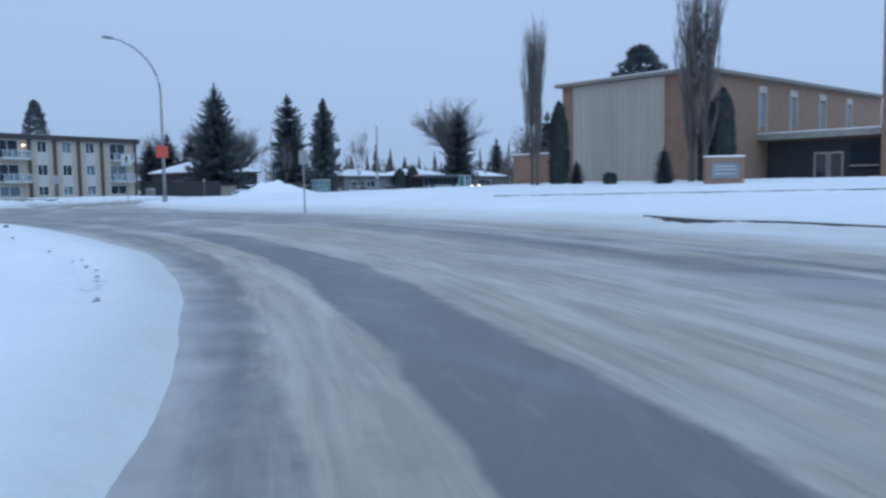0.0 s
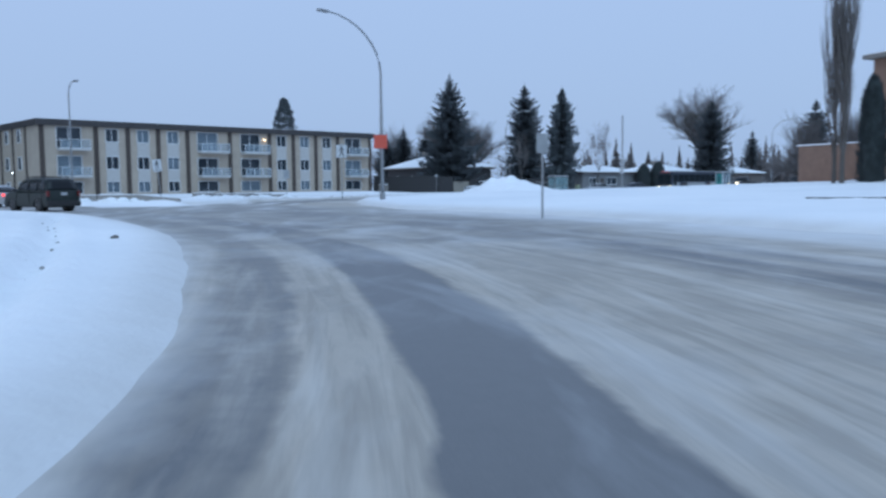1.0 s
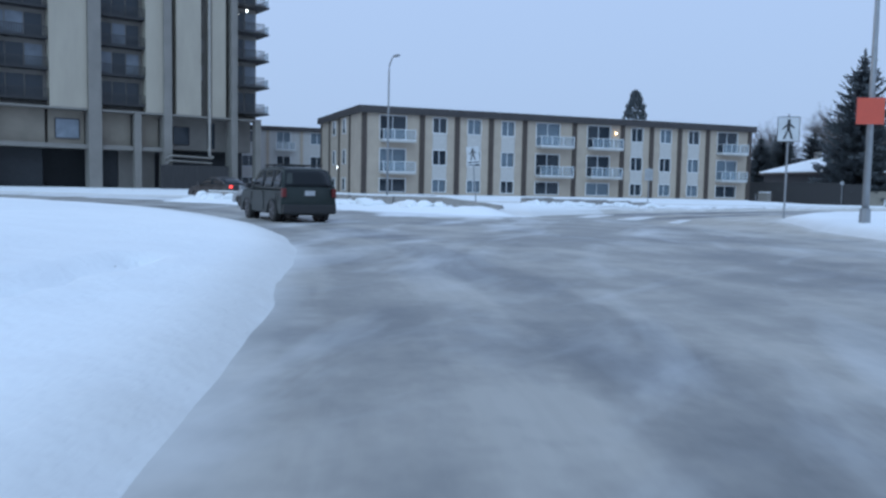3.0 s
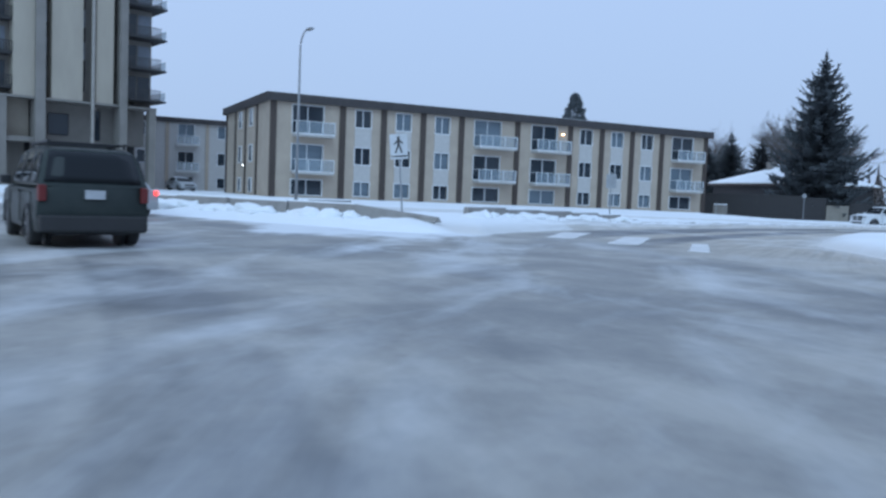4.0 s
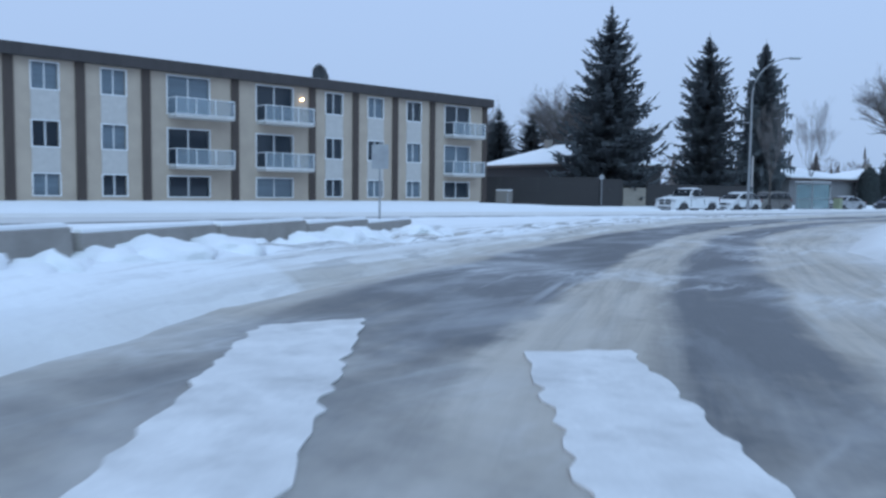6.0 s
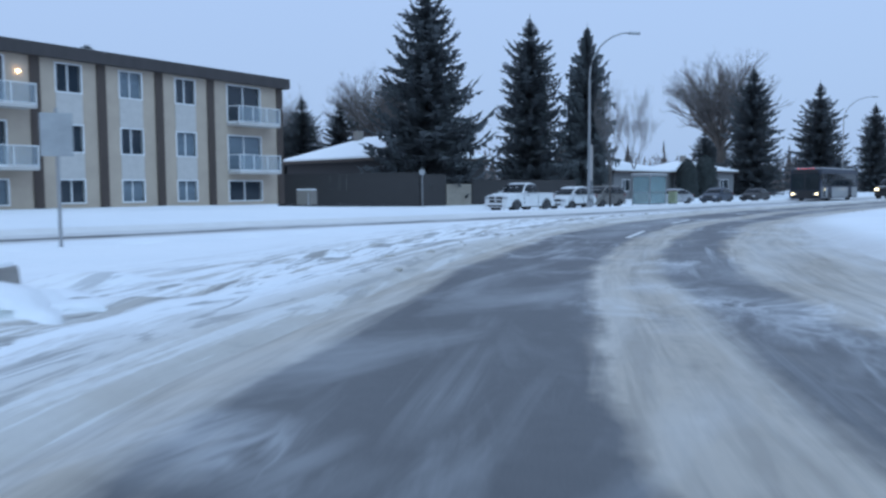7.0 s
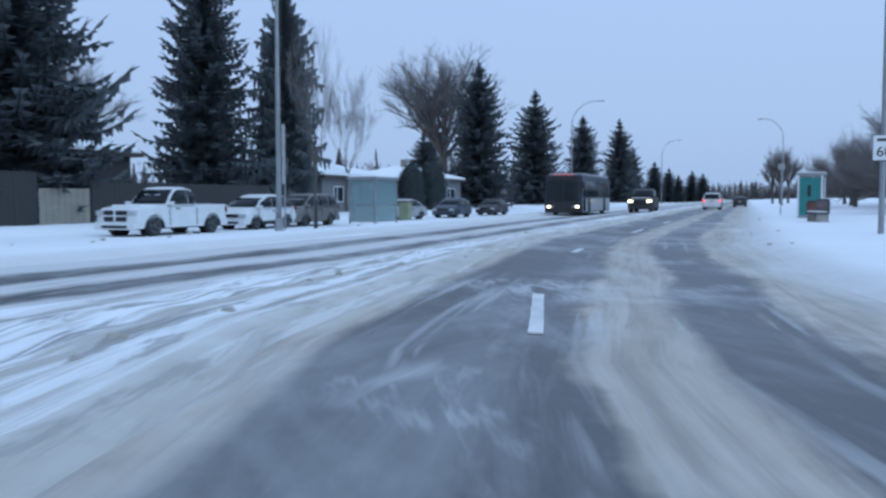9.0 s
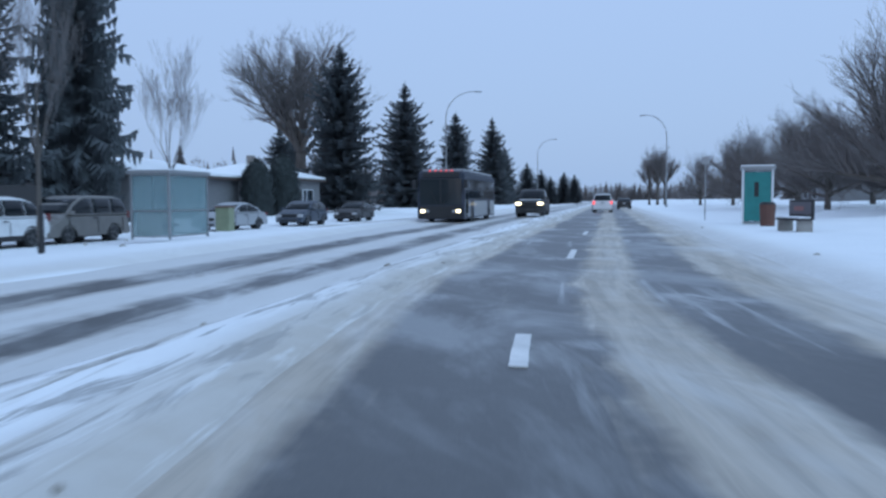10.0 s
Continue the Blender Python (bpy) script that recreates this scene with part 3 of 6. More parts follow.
holes, wins = [], []
rng = random.Random(7)
for bay, (a, c) in enumerate(zip(STRIPS, STRIPS[1:])):
    mid = (a + c) / 2
    if bay in BALCONY_BAYS:
        x0, x1 = {0: (1.85, 4.4), 4: (18.35, 21.0), 5: (24.3, 27.0), 9: (40.9, 43.6)}[bay]
        levels = ((0.30, 1.50), (2.25, 4.34), (5.25, 7.46))
    else:
        x0, x1 = mid - 0.68, mid + 0.68
        levels = WINDOW_Z
    for lev, (z0, z1) in enumerate(levels):
        holes.append((x0, x1, z0, z1))
        wins.append((x0, x1, z0, z1, bay, lev))
part("wall", holed_wall(0, ALONG, 0, HIGH - 0.65, 0.2, holes), STUCCO, block, "tan stucco front wall")
b = cube(-0.0, 0.2, 0.2, DEEP, 0, HIGH - 0.65)
box(b, ALONG - 0.2, ALONG, 0.2, DEEP, 0, HIGH - 0.65)
box(b, 0, ALONG, DEEP, DEEP + 0.2, 0, HIGH - 0.65)
part("wall", b, STUCCO, block)
# Ceiling and a sheet behind the windows, coloured near-black as the rooms' shade.
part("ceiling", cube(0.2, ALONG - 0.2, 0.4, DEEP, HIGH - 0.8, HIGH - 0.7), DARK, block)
part("room_shade_sheet", cube(0.2, ALONG - 0.2, 1.6, 1.7, 0, HIGH - 0.82), DARK, block)
roof_bm = bmesh.new()
box(roof_bm, -0.35, ALONG + 0.35, -0.45, DEEP + 0.4, HIGH - 0.65, HIGH)
part("roof", roof_bm, FASCIA, block, "dark brown roof fascia")
part("roof_snow", cube(-0.2, ALONG + 0.2, -0.3, DEEP + 0.2, HIGH, HIGH + 0.04), SNOW, block, "thin snow on the flat roof")
strip_me = mesh_of("strip", cube(-0.26, 0.26, -0.10, 0.0, 0, HIGH - 0.65, bevel=0.015), BROWN)
for u in STRIPS:
    piece("strip", strip_me, block, pose(u, 0, 0))
for x0, x1, z0, z1, bay, lev in wins:
    sliding_window(x0, x1, z0, z1, block, rng.random() < 0.3)
    if bay not in BALCONY_BAYS and lev < 2:
        top = WINDOW_Z[lev + 1][0]
        part("spandrel", cube(x0 - 0.05, x1 + 0.05, -0.035, 0.0, z1 + 0.08, top - 0.08), PANEL, block, "pale spandrel panel")


def balcony(x0, x1, z, parent):
    s = part("balcony", cube(x0, x1, -1.15, 0.0, z - 0.14, z, bevel=0.02), PANEL, parent, "white balcony")
    r = bmesh.new()
    for zz in (z + 0.08, z + 1.02):
        box(r, x0, x1, -1.14, -1.09, zz, zz + 0.04)
        box(r, x0, x0 + 0.04, -1.09, 0, zz, zz + 0.04)
        box(r, x1 - 0.04, x1, -1.09, 0, zz, zz + 0.04)
    n = 3
    for k in range(n + 1):
        xx = x0 + (x1 - x0 - 0.05) * k / n
        box(r, xx, xx + 0.05, -1.135, -1.095, z, z + 1.02)
    part("railing", r, WHITE, s, "white metal railing")
    g = cube(x0 + 0.06, x1 - 0.06, -1.10, -1.09, z + 0.12, z + 1.0)
    gl = part("glass_panel", g, CLEAR, s)
    gl.visible_shadow = False
    part("snow", cube(x0 + 0.05, x1 - 0.05, -1.08, -0.05, z, z + 0.05, bevel=0.02), SNOW, s)


for bay in BALCONY_BAYS:
    x0, x1 = {0: (1.85, 5.1), 4: (18.35, 22.15), 5: (24.3, 28.0), 9: (40.8, 44.3)}[bay]
    balcony(x0, x1, 2.1, block)
    balcony(x0, x1, 5.1, block)
# south end wall: strips and narrow windows
for y in (4.2, 8.6, 13.0, 17.2):
    part("strip", cube(-0.1, 0, y - 0.22, y + 0.22, 0, HIGH - 0.65), BROWN, block)
for y in (6.4, 10.8):
    for z0, z1 in WINDOW_Z:
        w = part("window", cube(-0.06, -0.03, y - 0.5, y + 0.5, z0, z1), PANE, block)
        f = bmesh.new()
        for a, c, d, e in ((y - 0.57, y + 0.57, z0 - 0.07, z0), (y - 0.57, y + 0.57, z1, z1 + 0.07), (y - 0.57, y - 0.5, z0, z1), (y + 0.5, y + 0.57, z0, z1)):
            box(f, -0.09, 0, a, c, d, e)
        part("frame", f, WHITE, w)
LAMP_WARM = emitting("warm_bulb", (1.0, 0.72, 0.40), 14)
LAMP_WHITE = emitting("cool_bulb", (0.85, 0.95, 1.0), 10)
part("porch_light", cube(27.64, 27.76, -0.17, -0.05, 6.76, 6.88, bevel=0.03), LAMP_WARM, block, "lit warm porch light")
part("entry_light", cube(-0.11, -0.03, 9.26, 9.34, 2.62, 2.70, bevel=0.02), LAMP_WHITE, block, "lit white entry light")

# the lower wing behind it
wing = thing("apartment_wing", pose(-56.0, -62.0, 0.4, 0, 0, 96.0), "tan three-storey apartment wing with brown fascia", "building")
wh = []
for k in range(5):
    for z0, z1 in WINDOW_Z:
        wh.append((1.2 + 4.4 * k, 2.9 + 4.4 * k, z0, z1))
part("wall", holed_wall(0, 22, 0, 7.6, 0.2, wh), PANEL, wing)
part("body", cube(0, 22, 0.4, 12, 0, 7.58), STUCCO, wing)
part("roof", cube(-0.3, 22.3, -0.4, 12.3, 7.6, 8.15), FASCIA, wing, "dark brown roof fascia")
for h in wh:
    sliding_window(*h, wing, rng.random() < 0.3)
for k in range(6):
    part("strip", cube(4.4 * k - 0.2, 4.4 * k + 0.2, -0.1, 0, 0, 7.6), STUCCO, wing)
for k in (1, 3):
    for z in (2.1, 5.1):
        balcony(0.9 + 4.4 * k, 3.4 + 4.4 * k, z, wing)

# ---------------------------------------------------------------- tower
tower = thing("apartment_tower", pose(-38.44, -68.94, 0.4, 0, 0, 111.5), "tall beige concrete apartment tower with dark balconies on columns", "building")
TH, STOREY, P1, P2 = 42.0, 3.0, 4.3, 8.0
PALE_GLASS = plain("curtained_window", (0.20, 0.23, 0.27), 0.3, vary=0.3, scale=0.8)
PIPE = plain("pale_pipe", (0.34, 0.31, 0.28), 0.7)
PODIUM = plain("podium_concrete", (0.25, 0.215, 0.175), 0.9, vary=0.12, scale=0.6, relief=0.3)
SLAB = plain("dark_balcony_slab", (0.040, 0.038, 0.040), 0.85, vary=0.15)
part("core", cube(-16, 20.3, 1.6, 18, P2, TH), GREYC, tower, "grey concrete walls behind the panels")
for a, c in ((-13.5, -8.6), (-1.93, 1.6), (7.4, 9.2), (10.6, 13.33), (14.5, 16.1)):
    part("panel", cube(a, c, 0, 1.6, P2 - 0.15, TH, bevel=0.03), BEIGE, tower, "smooth beige concrete panel")
for u, w in ((-14.2, 0.5), (-8.0, 0.5), (2.25, 0.62), (9.6, 0.42), (17.0, 0.35)):
    part("column", cube(u - w, u + w, -0.35, 1.6, 0, TH), GREYC, tower, "grey concrete column")
part("column", cube(19.6, 20.3, 0.0, 0.9, 0, P2), GREYC, tower, "grey concrete column")
part("column", cube(6.2, 6.9, 0.0, 0.8, 0, P2), GREYC, tower, "grey concrete column")
part("podium_wall", cube(-16, 20.0, 2.4, 18, P1, P2 - 0.1), GREYC, tower, "recessed grey podium wall")
for a, c in ((-7, -2.2), (-1.9, 1.5), (3.0, 6.1), (7.0, 9.0)):
    part("podium_panel", cube(a, c, 1.3, 2.38, P1 + 0.1, P2 - 0.2), PODIUM, tower, "brown-grey podium panel")
part("podium_beam", cube(-16, 10, 0.3, 2.38, P1 - 0.35, P1 + 0.1), GREYC, tower)
part("podium_edge", cube(-16, 20.3, -0.05, 2.4, P2 - 0.18, P2 + 0.02), GREYC, tower)
for a, c, z0, z1 in ((-1.2, 1.0, 5.0, 6.9), (11.0, 12.7, 4.9, 6.8), (14.9, 15.6, 4.6, 7.4)):
    w = part("window", cube(a, c, 2.34 if a > 9 else 1.25, 2.38 if a > 9 else 1.29, z0, z1), PANE if a > 9 else PALE_GLASS, tower)
    f = bmesh.new()
    yy = 2.3 if a > 9 else 1.2
    for p0, p1, q0, q1 in ((a, c, z0 - 0.08, z0), (a, c, z1, z1 + 0.08), (a - 0.08, a, z0, z1), (c, c + 0.08, z0, z1)):
        box(f, p0, p1, yy, yy + 0.09, q0, q1)
    part("frame", f, SLAB, w)
# The shade under the podium is put into the near-black colour of these sheets.
part("garage_shade_sheet", cube(-16, 20, 5.0, 5.2, 0, P1), DARK, tower, "near-black sheet in place of the garage's shade beyond the columns")
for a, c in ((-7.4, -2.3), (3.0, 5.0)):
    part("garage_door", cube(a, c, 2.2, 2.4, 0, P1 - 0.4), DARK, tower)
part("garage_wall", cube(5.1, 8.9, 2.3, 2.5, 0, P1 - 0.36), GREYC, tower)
part("drain_pipe", tube(bmesh.new(), [(14.2, -0.12, TH), (14.2, -0.12, 3.7), (14.6, -0.15, 3.5)], [0.16, 0.16, 0.16], 10), PIPE, tower, "pale vertical drain pipe")
pp = bmesh.new()
for dz in (0.0, 0.55):
    tube(pp, [(14.4, -0.2, 3.4 - dz), (9.6, -0.9, 3.55 - dz), (9.2, -0.9, 3.2 - dz), (9.2, -0.9, 2.6 - dz)], [0.13] * 4, 8)
part("service_pipe", pp, GREYC, tower, "bent service pipes")
part("enclosure", cube(8.4, 15.8, -1.6, -1.3, 0, 2.55), WOOD, tower, "dark timber enclosure")
def rail_of(x0, x1, y, z, high):
    """An open railing of flat pickets between two rails."""
    bm = bmesh.new()
    for zz in (z + 0.08, z + high - 0.05):
        box(bm, x0, x1, y, y + 0.05, zz, zz + 0.05)
    for k in range(int((x1 - x0) / 0.22) + 1):
        box(bm, x0 + k * 0.22, x0 + k * 0.22 + 0.085, y + 0.01, y + 0.04, z, z + high - 0.04)
    return bm


rt = random.Random(5)
for lev in range(12):
    z = P2 + 0.75 + lev * STOREY
    if z + 2.6 > TH:
        break
    for a, c in ((2.9, 7.35), (-7.4, -2.0)):
        s = part("balcony", cube(a, c, 0.15, 1.6, z - 0.2, z), SLAB, tower, "balcony slab")
        part("railing", rail_of(a, c, 0.15, z, 1.0), SLAB, s, "dark balcony railing")
        n = 3
        for k in range(n):
            x0 = a + 0.15 + (c - a - 0.3) * k / n
            part("window", cube(x0, x0 + (c - a - 0.3) / n - 0.12, 1.54, 1.595, z + 0.1, z + 2.35), PALE_GLASS if rt.random() < 0.3 else PANE, tower)
    for a, c in ((10.03, 10.57), (13.36, 13.9), (16.13, 16.6)):
        part("window", cube(a, c, 1.45, 1.59, z + 0.3, z + 1.9), PALE_GLASS if rt.random() < 0.35 else PANE, tower)
        part("infill", cube(a, c, 1.3, 1.59, z + 1.95, z + 3.25), SLAB, tower)
    s = part("balcony", cube(17.4, 20.5, -0.75, 1.6, z - 0.16, z), SLAB, tower, "corner balcony slab")
    part("railing", rail_of(17.4, 20.4, -0.74, z, 0.95), SLAB, s, "dark balcony railing")
    s = part("balcony", cube(20.5, 21.2, -0.2, 6.0, z - 0.16, z - 0.01), SLAB, tower, "end balcony slab")
    g = part("railing", cube(21.08, 21.12, -0.1, 6.0, z, z + 0.9), CLEAR, s, "glass balcony railing")
    g.visible_shadow = False
    g = part("railing", cube(20.6, 21.06, -0.14, -0.10, z, z + 0.75), CLEAR, s, "glass balcony railing")
    g.visible_shadow = False
    for k in range(2):
        part("window", cube(17.6 + k * 1.35, 18.8 + k * 1.35, 1.54, 1.595, z + 0.1, z + 2.35), PALE_GLASS if rt.random() < 0.3 else PANE, tower)
part("balcony_light", cube(6.6, 6.75, 0.9, 1.05, P2 + 0.75 + 4 * STOREY + 2.3, P2 + 0.75 + 4 * STOREY + 2.45, bevel=0.02), LAMP_WARM, tower, "lit warm balcony light")
part("balcony_light", cube(18.6, 18.75, 0.2, 0.35, P2 + 0.75 + 3 * STOREY + 2.3, P2 + 0.75 + 3 * STOREY + 2.45, bevel=0.02), LAMP_WHITE, tower, "lit white balcony light")

# ---------------------------------------------------------------- church
church = thing("church", pose(56.74, -5.56, 1.0, 0, 0, 78.2), "brick church hall with pale end wall and low entrance wing", "church")
slots = ((9.2, 10.5, 4.6, 7.4), (14.9, 16.2, 4.6, 7.4), (20.9, 22.2, 4.6, 7.4), (27.0, 28.3, 4.6, 7.4))
part("wall", holed_wall(0, 36, -0.6, 8.5, 0.3, slots), BRICK, church, "orange-brown brick side wall")
for a, c, z0, z1 in slots:
    w = part("window", cube(a, c, 0.14, 0.18, z0, z1), PALE_GLASS, church, "tall pale stained window")
    f = cube(a - 0.05, a + 0.08, -0.05, 0.14, z0 - 0.3, z1)
    box(f, c - 0.08, c + 0.05, -0.05, 0.14, z0 - 0.3, z1)
    box(f, a - 0.05, c + 0.05, -0.05, 0.14, z1, z1 + 0.6)
    part("surround", f, CHALK, w, "pale window surround")
b = cube(0.0, 0.3, 0.3, 13.5, -0.6, 8.5)
box(b, 0.3, 36, 13.2, 13.5, -0.6, 8.5)
box(b, 35.7, 36, 0.3, 13.2, -0.6, 8.5)
part("wall", b, BRICK, church)
part("end_wall", cube(-0.14, -0.01, 3.1, 12.2, -0.6, 8.45), CHALK, church, "pale ribbed end wall")
rib = mesh_of("rib", cube(-0.18, -0.14, -0.05, 0.05, -0.6, 8.4), CHALK)
for k in range(15):
    piece("rib", rib, church, pose(0, 3.4 + k * 0.61, 0))
part("roof", cube(-0.55, 36.5, -0.55, 14.0, 8.5, 8.78, bevel=0.03), GREYC, church, "grey roof edge")
part("roof_snow", cube(-0.4, 36.3, -0.4, 13.9, 8.78, 8.88), SNOW, church, "thin snow on the roof")
WING = 10.2
part("wing_wall", cube(WING, WING + 10, -16, -0.02, -0.6, 3.4), BRICK, church, "brick wing wall")
part("wing_roof", cube(WING - 1.3, WING + 10, -16.5, -0.02, 3.45, 3.95), CONCRETE, church, "flat concrete canopy")
part("wing_snow", cube(WING - 1.2, WING + 10, -16.4, -0.03, 3.95, 4.05), SNOW, church, "snow on the canopy")
part("entrance", cube(WING - 0.06, WING - 0.01, -9.6, -0.3, 0.0, 3.3), DARK, church, "dark glazed entrance front")
for y0, y1 in ((-6.6, -5.5), (-5.4, -4.3)):
    d = part("door", cube(WING - 0.12, WING - 0.07, y0, y1, 0.0, 2.25), PANE, church, "glass entrance door")
    f = bmesh.new()
    for a, c, z0, z1 in ((y0, y1, 2.15, 2.3), (y0, y0 + 0.1, 0, 2.15), (y1 - 0.1, y1, 0, 2.15)):
        box(f, WING - 0.17, WING - 0.12, a, c, z0, z1)
    part("frame", f, CHALK, d, "pale door frame")
w = part("window", cube(WING - 0.12, WING - 0.07, -9.3, -7.1, 0.8, 2.9), PANE, church)
part("frame", cube(WING - 0.15, WING - 0.12, -9.3, -7.1, 1.1, 1.2), CHALK, w)
part("pylon", cube(WING - 1.6, WING + 0.6, -12.4, -9.9, -0.6, 17), BRICK, church, "tall brick pylon")
part("annex", cube(1.3, 9, 14.05, 20.7, -0.6, 2.9), BRICK, church, "low brick annex")
part("annex_snow", cube(1.2, 9.1, 14.02, 20.8, 2.9, 3.0), SNOW, church)

monument = thing("church_sign", pose(61.3, -17.9, 0.75, 0, 0, 36), "brick church sign with a pale panel and snow on top", "sign")
part("base", cube(0, 2.3, 0, 0.55, -0.2, 1.85, bevel=0.01), BRICK, monument)
part("panel", cube(0.3, 2.0, -0.03, 0.0, 0.55, 1.5), PALE_GLASS, monument, "pale blue-grey sign panel")
part("snow_cap", cube(-0.04, 2.34, -0.04, 0.6, 1.85, 1.95, bevel=0.03), SNOW, monument)
for z in (0.8, 1.05, 1.25):
    part("lettering", cube(0.5, 1.8, -0.036, -0.03, z, z + 0.07), PANEL, monument, "pale lettering bar")


# ---------------------------------------------------------------- trees
def spruce_mesh(name, seed, wide=0.2, taper=0.5, whorls=30, per=12, droop=0.25, ragged=0.25, curtain=0.5):
    """A spruce one unit high: a trunk, and separate whorls of boughs that sag, turn up at the tip and carry hanging side twigs."""
    rng = random.Random(seed)
    tr = bmesh.new()
    tube(tr, [(0, 0, -0.02), (0, 0, 0.3), (0, 0, 0.96)], [0.016, 0.011, 0.001], 7)
    verts, faces = [], []

    def tri(a, c, d):
        k = len(verts)
        verts.extend((a, c, d))
        faces.append((k, k + 1, k + 2))

    for w in range(whorls):
        f = min(0.985, max(0.0, (w + rng.uniform(-0.35, 0.35)) / whorls))
        z = 0.06 + 0.92 * f
        reach = wide * (1 - f) ** taper * (0.86 + 0.14 * min(1, f / 0.12)) * min(1, 0.12 + (1 - f) * 4.2) + 0.004
        n = max(5, int(per * (1 - 0.45 * f)))
        start = rng.uniform(0, 6.28)
        gust = rng.uniform(0.86, 1.12)
        for k in range(2 * n):
            ang = start + 6.283 * (k + rng.uniform(-0.3, 0.3)) / n
            L = (reach if k < n else reach * 0.68) * rng.uniform(1 - ragged * 1.3, 1 + ragged * 0.7) * gust
            lift = (rng.uniform(-0.28, 0.28) if k < n else rng.uniform(0.2, 0.8)) * 0.92 / whorls
            if rng.random() < 0.07:
                L *= 0.5
            lean = 0.32 * f * f - droop * (1 - f) + rng.uniform(-0.10, 0.10)
            up = rng.uniform(0.25, 0.6)
            d, side = Vector((math.cos(ang), math.sin(ang), 0)), Vector((-math.sin(ang), math.cos(ang), 0))
            bend = rng.uniform(-0.18, 0.18)
            segs = max(4, int(5 + 8 * (1 - f)))
            pts = []
            for i in range(segs + 1):
                s = i / segs
                pts.append(Vector((0, 0, z + lift)) + d * (L * s) + side * (L * bend * s * s) + Vector((0, 0, L * (lean * s - 0.34 * s * s + up * 1.15 * s ** 3))))
            for i in range(segs):
                a, c = pts[i], pts[i + 1]
                s = (i + 0.5) / segs
                wid = L * (0.29 * (1 - s) ** 0.7 + 0.04) * rng.uniform(0.7, 1.25)
                hang = Vector((0, 0, -(0.35 * wid + 0.010 * curtain / 0.5 * (1 - 0.5 * s)) * rng.uniform(0.5, 1.3) * (0.6 + curtain)))
                fwd = (c - a) * rng.uniform(0.8, 1.8)
                for sg in (1, -1):
                    tri(a, c, a + side * (sg * wid) + hang * 0.4 + fwd)
                    tri(a, c, a + side * (sg * wid * 0.4) + hang * 1.1 + fwd * 0.5)
                tri(a, c, (a + c) / 2 + hang)
            tip = (pts[-1] - pts[-2]).normalized()
            tri(pts[-2] + side * 0.005, pts[-2] - side * 0.005, pts[-1] + tip * (0.05 * L))
            tri(pts[-2] + Vector((0, 0, 0.003)), pts[-2] - Vector((0, 0, 0.006)), pts[-1] + tip * (0.05 * L))
    for u in (Vector((0.005, 0, 0)), Vector((0, 0.005, 0))):
        tri(u + Vector((0, 0, 0.93)), -u + Vector((0, 0, 0.93)), Vector((0, 0, 1.0)))
    me = bpy.data.meshes.new(name)
    me.from_pydata([tuple(v) for v in verts], [], faces)
    me.materials.append(NEEDLE)
    return mesh_of(name + "_trunk", tr, BARK), me


SPRUCES = [spruce_mesh("spruce_a", 1, 0.325, 0.60, 22, 20, 0.26, 0.20, 0.6), spruce_mesh("spruce_b", 2, 0.25, 0.50, 24, 18, 0.28, 0.22, 0.7),
           spruce_mesh("spruce_c", 3, 0.188, 0.42, 28, 17, 0.75, 0.30, 1.4), spruce_mesh("spruce_d", 4, 0.25, 0.60, 22, 17, 0.24, 0.20, 0.7)]


def pine_mesh(name, seed, wide=0.27):
    """A blunt-topped conifer one unit high: a trunk and tufts of needles at the ends of short upswept boughs."""
    rng = random.Random(seed)
    tr = bmesh.new()
    tube(tr, [(0, 0, -0.02), (0.01, 0, 0.5), (0, 0, 0.97)], [0.016, 0.011, 0.002], 7)
    verts, faces = [], []
    for k in range(900):
        f = rng.random() ** 0.8
        z = 0.18 + 0.80 * f
        reach = wide * (1 - f ** 1.5) ** 0.62 * (0.6 + 0.4 * min(1, f / 0.2)) * rng.uniform(0.72, 1.12) + 0.012
        a = rng.uniform(0, 6.283)
        q = reach * rng.uniform(0.35, 1.0) ** 0.5
        c = Vector((q * math.cos(a), q * math.sin(a), z))
        way = Vector((math.cos(a), math.sin(a), 0.55)).normalized()
        for _ in range(14):
            d = (way + Vector((rng.uniform(-1, 1), rng.uniform(-1, 1), rng.uniform(-0.6, 1)))).normalized() * rng.uniform(0.022, 0.05)
            o = d.orthogonal().normalized() * rng.uniform(0.004, 0.009)
            i = len(verts)
            verts += [c + o, c - o, c + d]
            faces.append((i, i + 1, i + 2))
    me = bpy.data.meshes.new(name)
    me.from_pydata([tuple(v) for v in verts], [], faces)
    me.materials.append(NEEDLE)
    return mesh_of(name + "_trunk", tr, BARK), me


SPRUCES.append(pine_mesh("pine", 6))


def spruce(kind, x, y, top, label, wide=1.0, base=None, turn=0.0):
    z = floor_z(x, y) - 0.05 if base is None else base
    high = top - z
    t = thing("spruce_tree", pose(x, y, z, 0, 0, turn), label, "tree")
    trunk, crown = SPRUCES[kind]
    for nm, me in (("trunk", trunk), ("crown", crown)):
        piece(nm, me, t, Matrix.Diagonal((high * wide, high * wide, high, 1)))
    return t


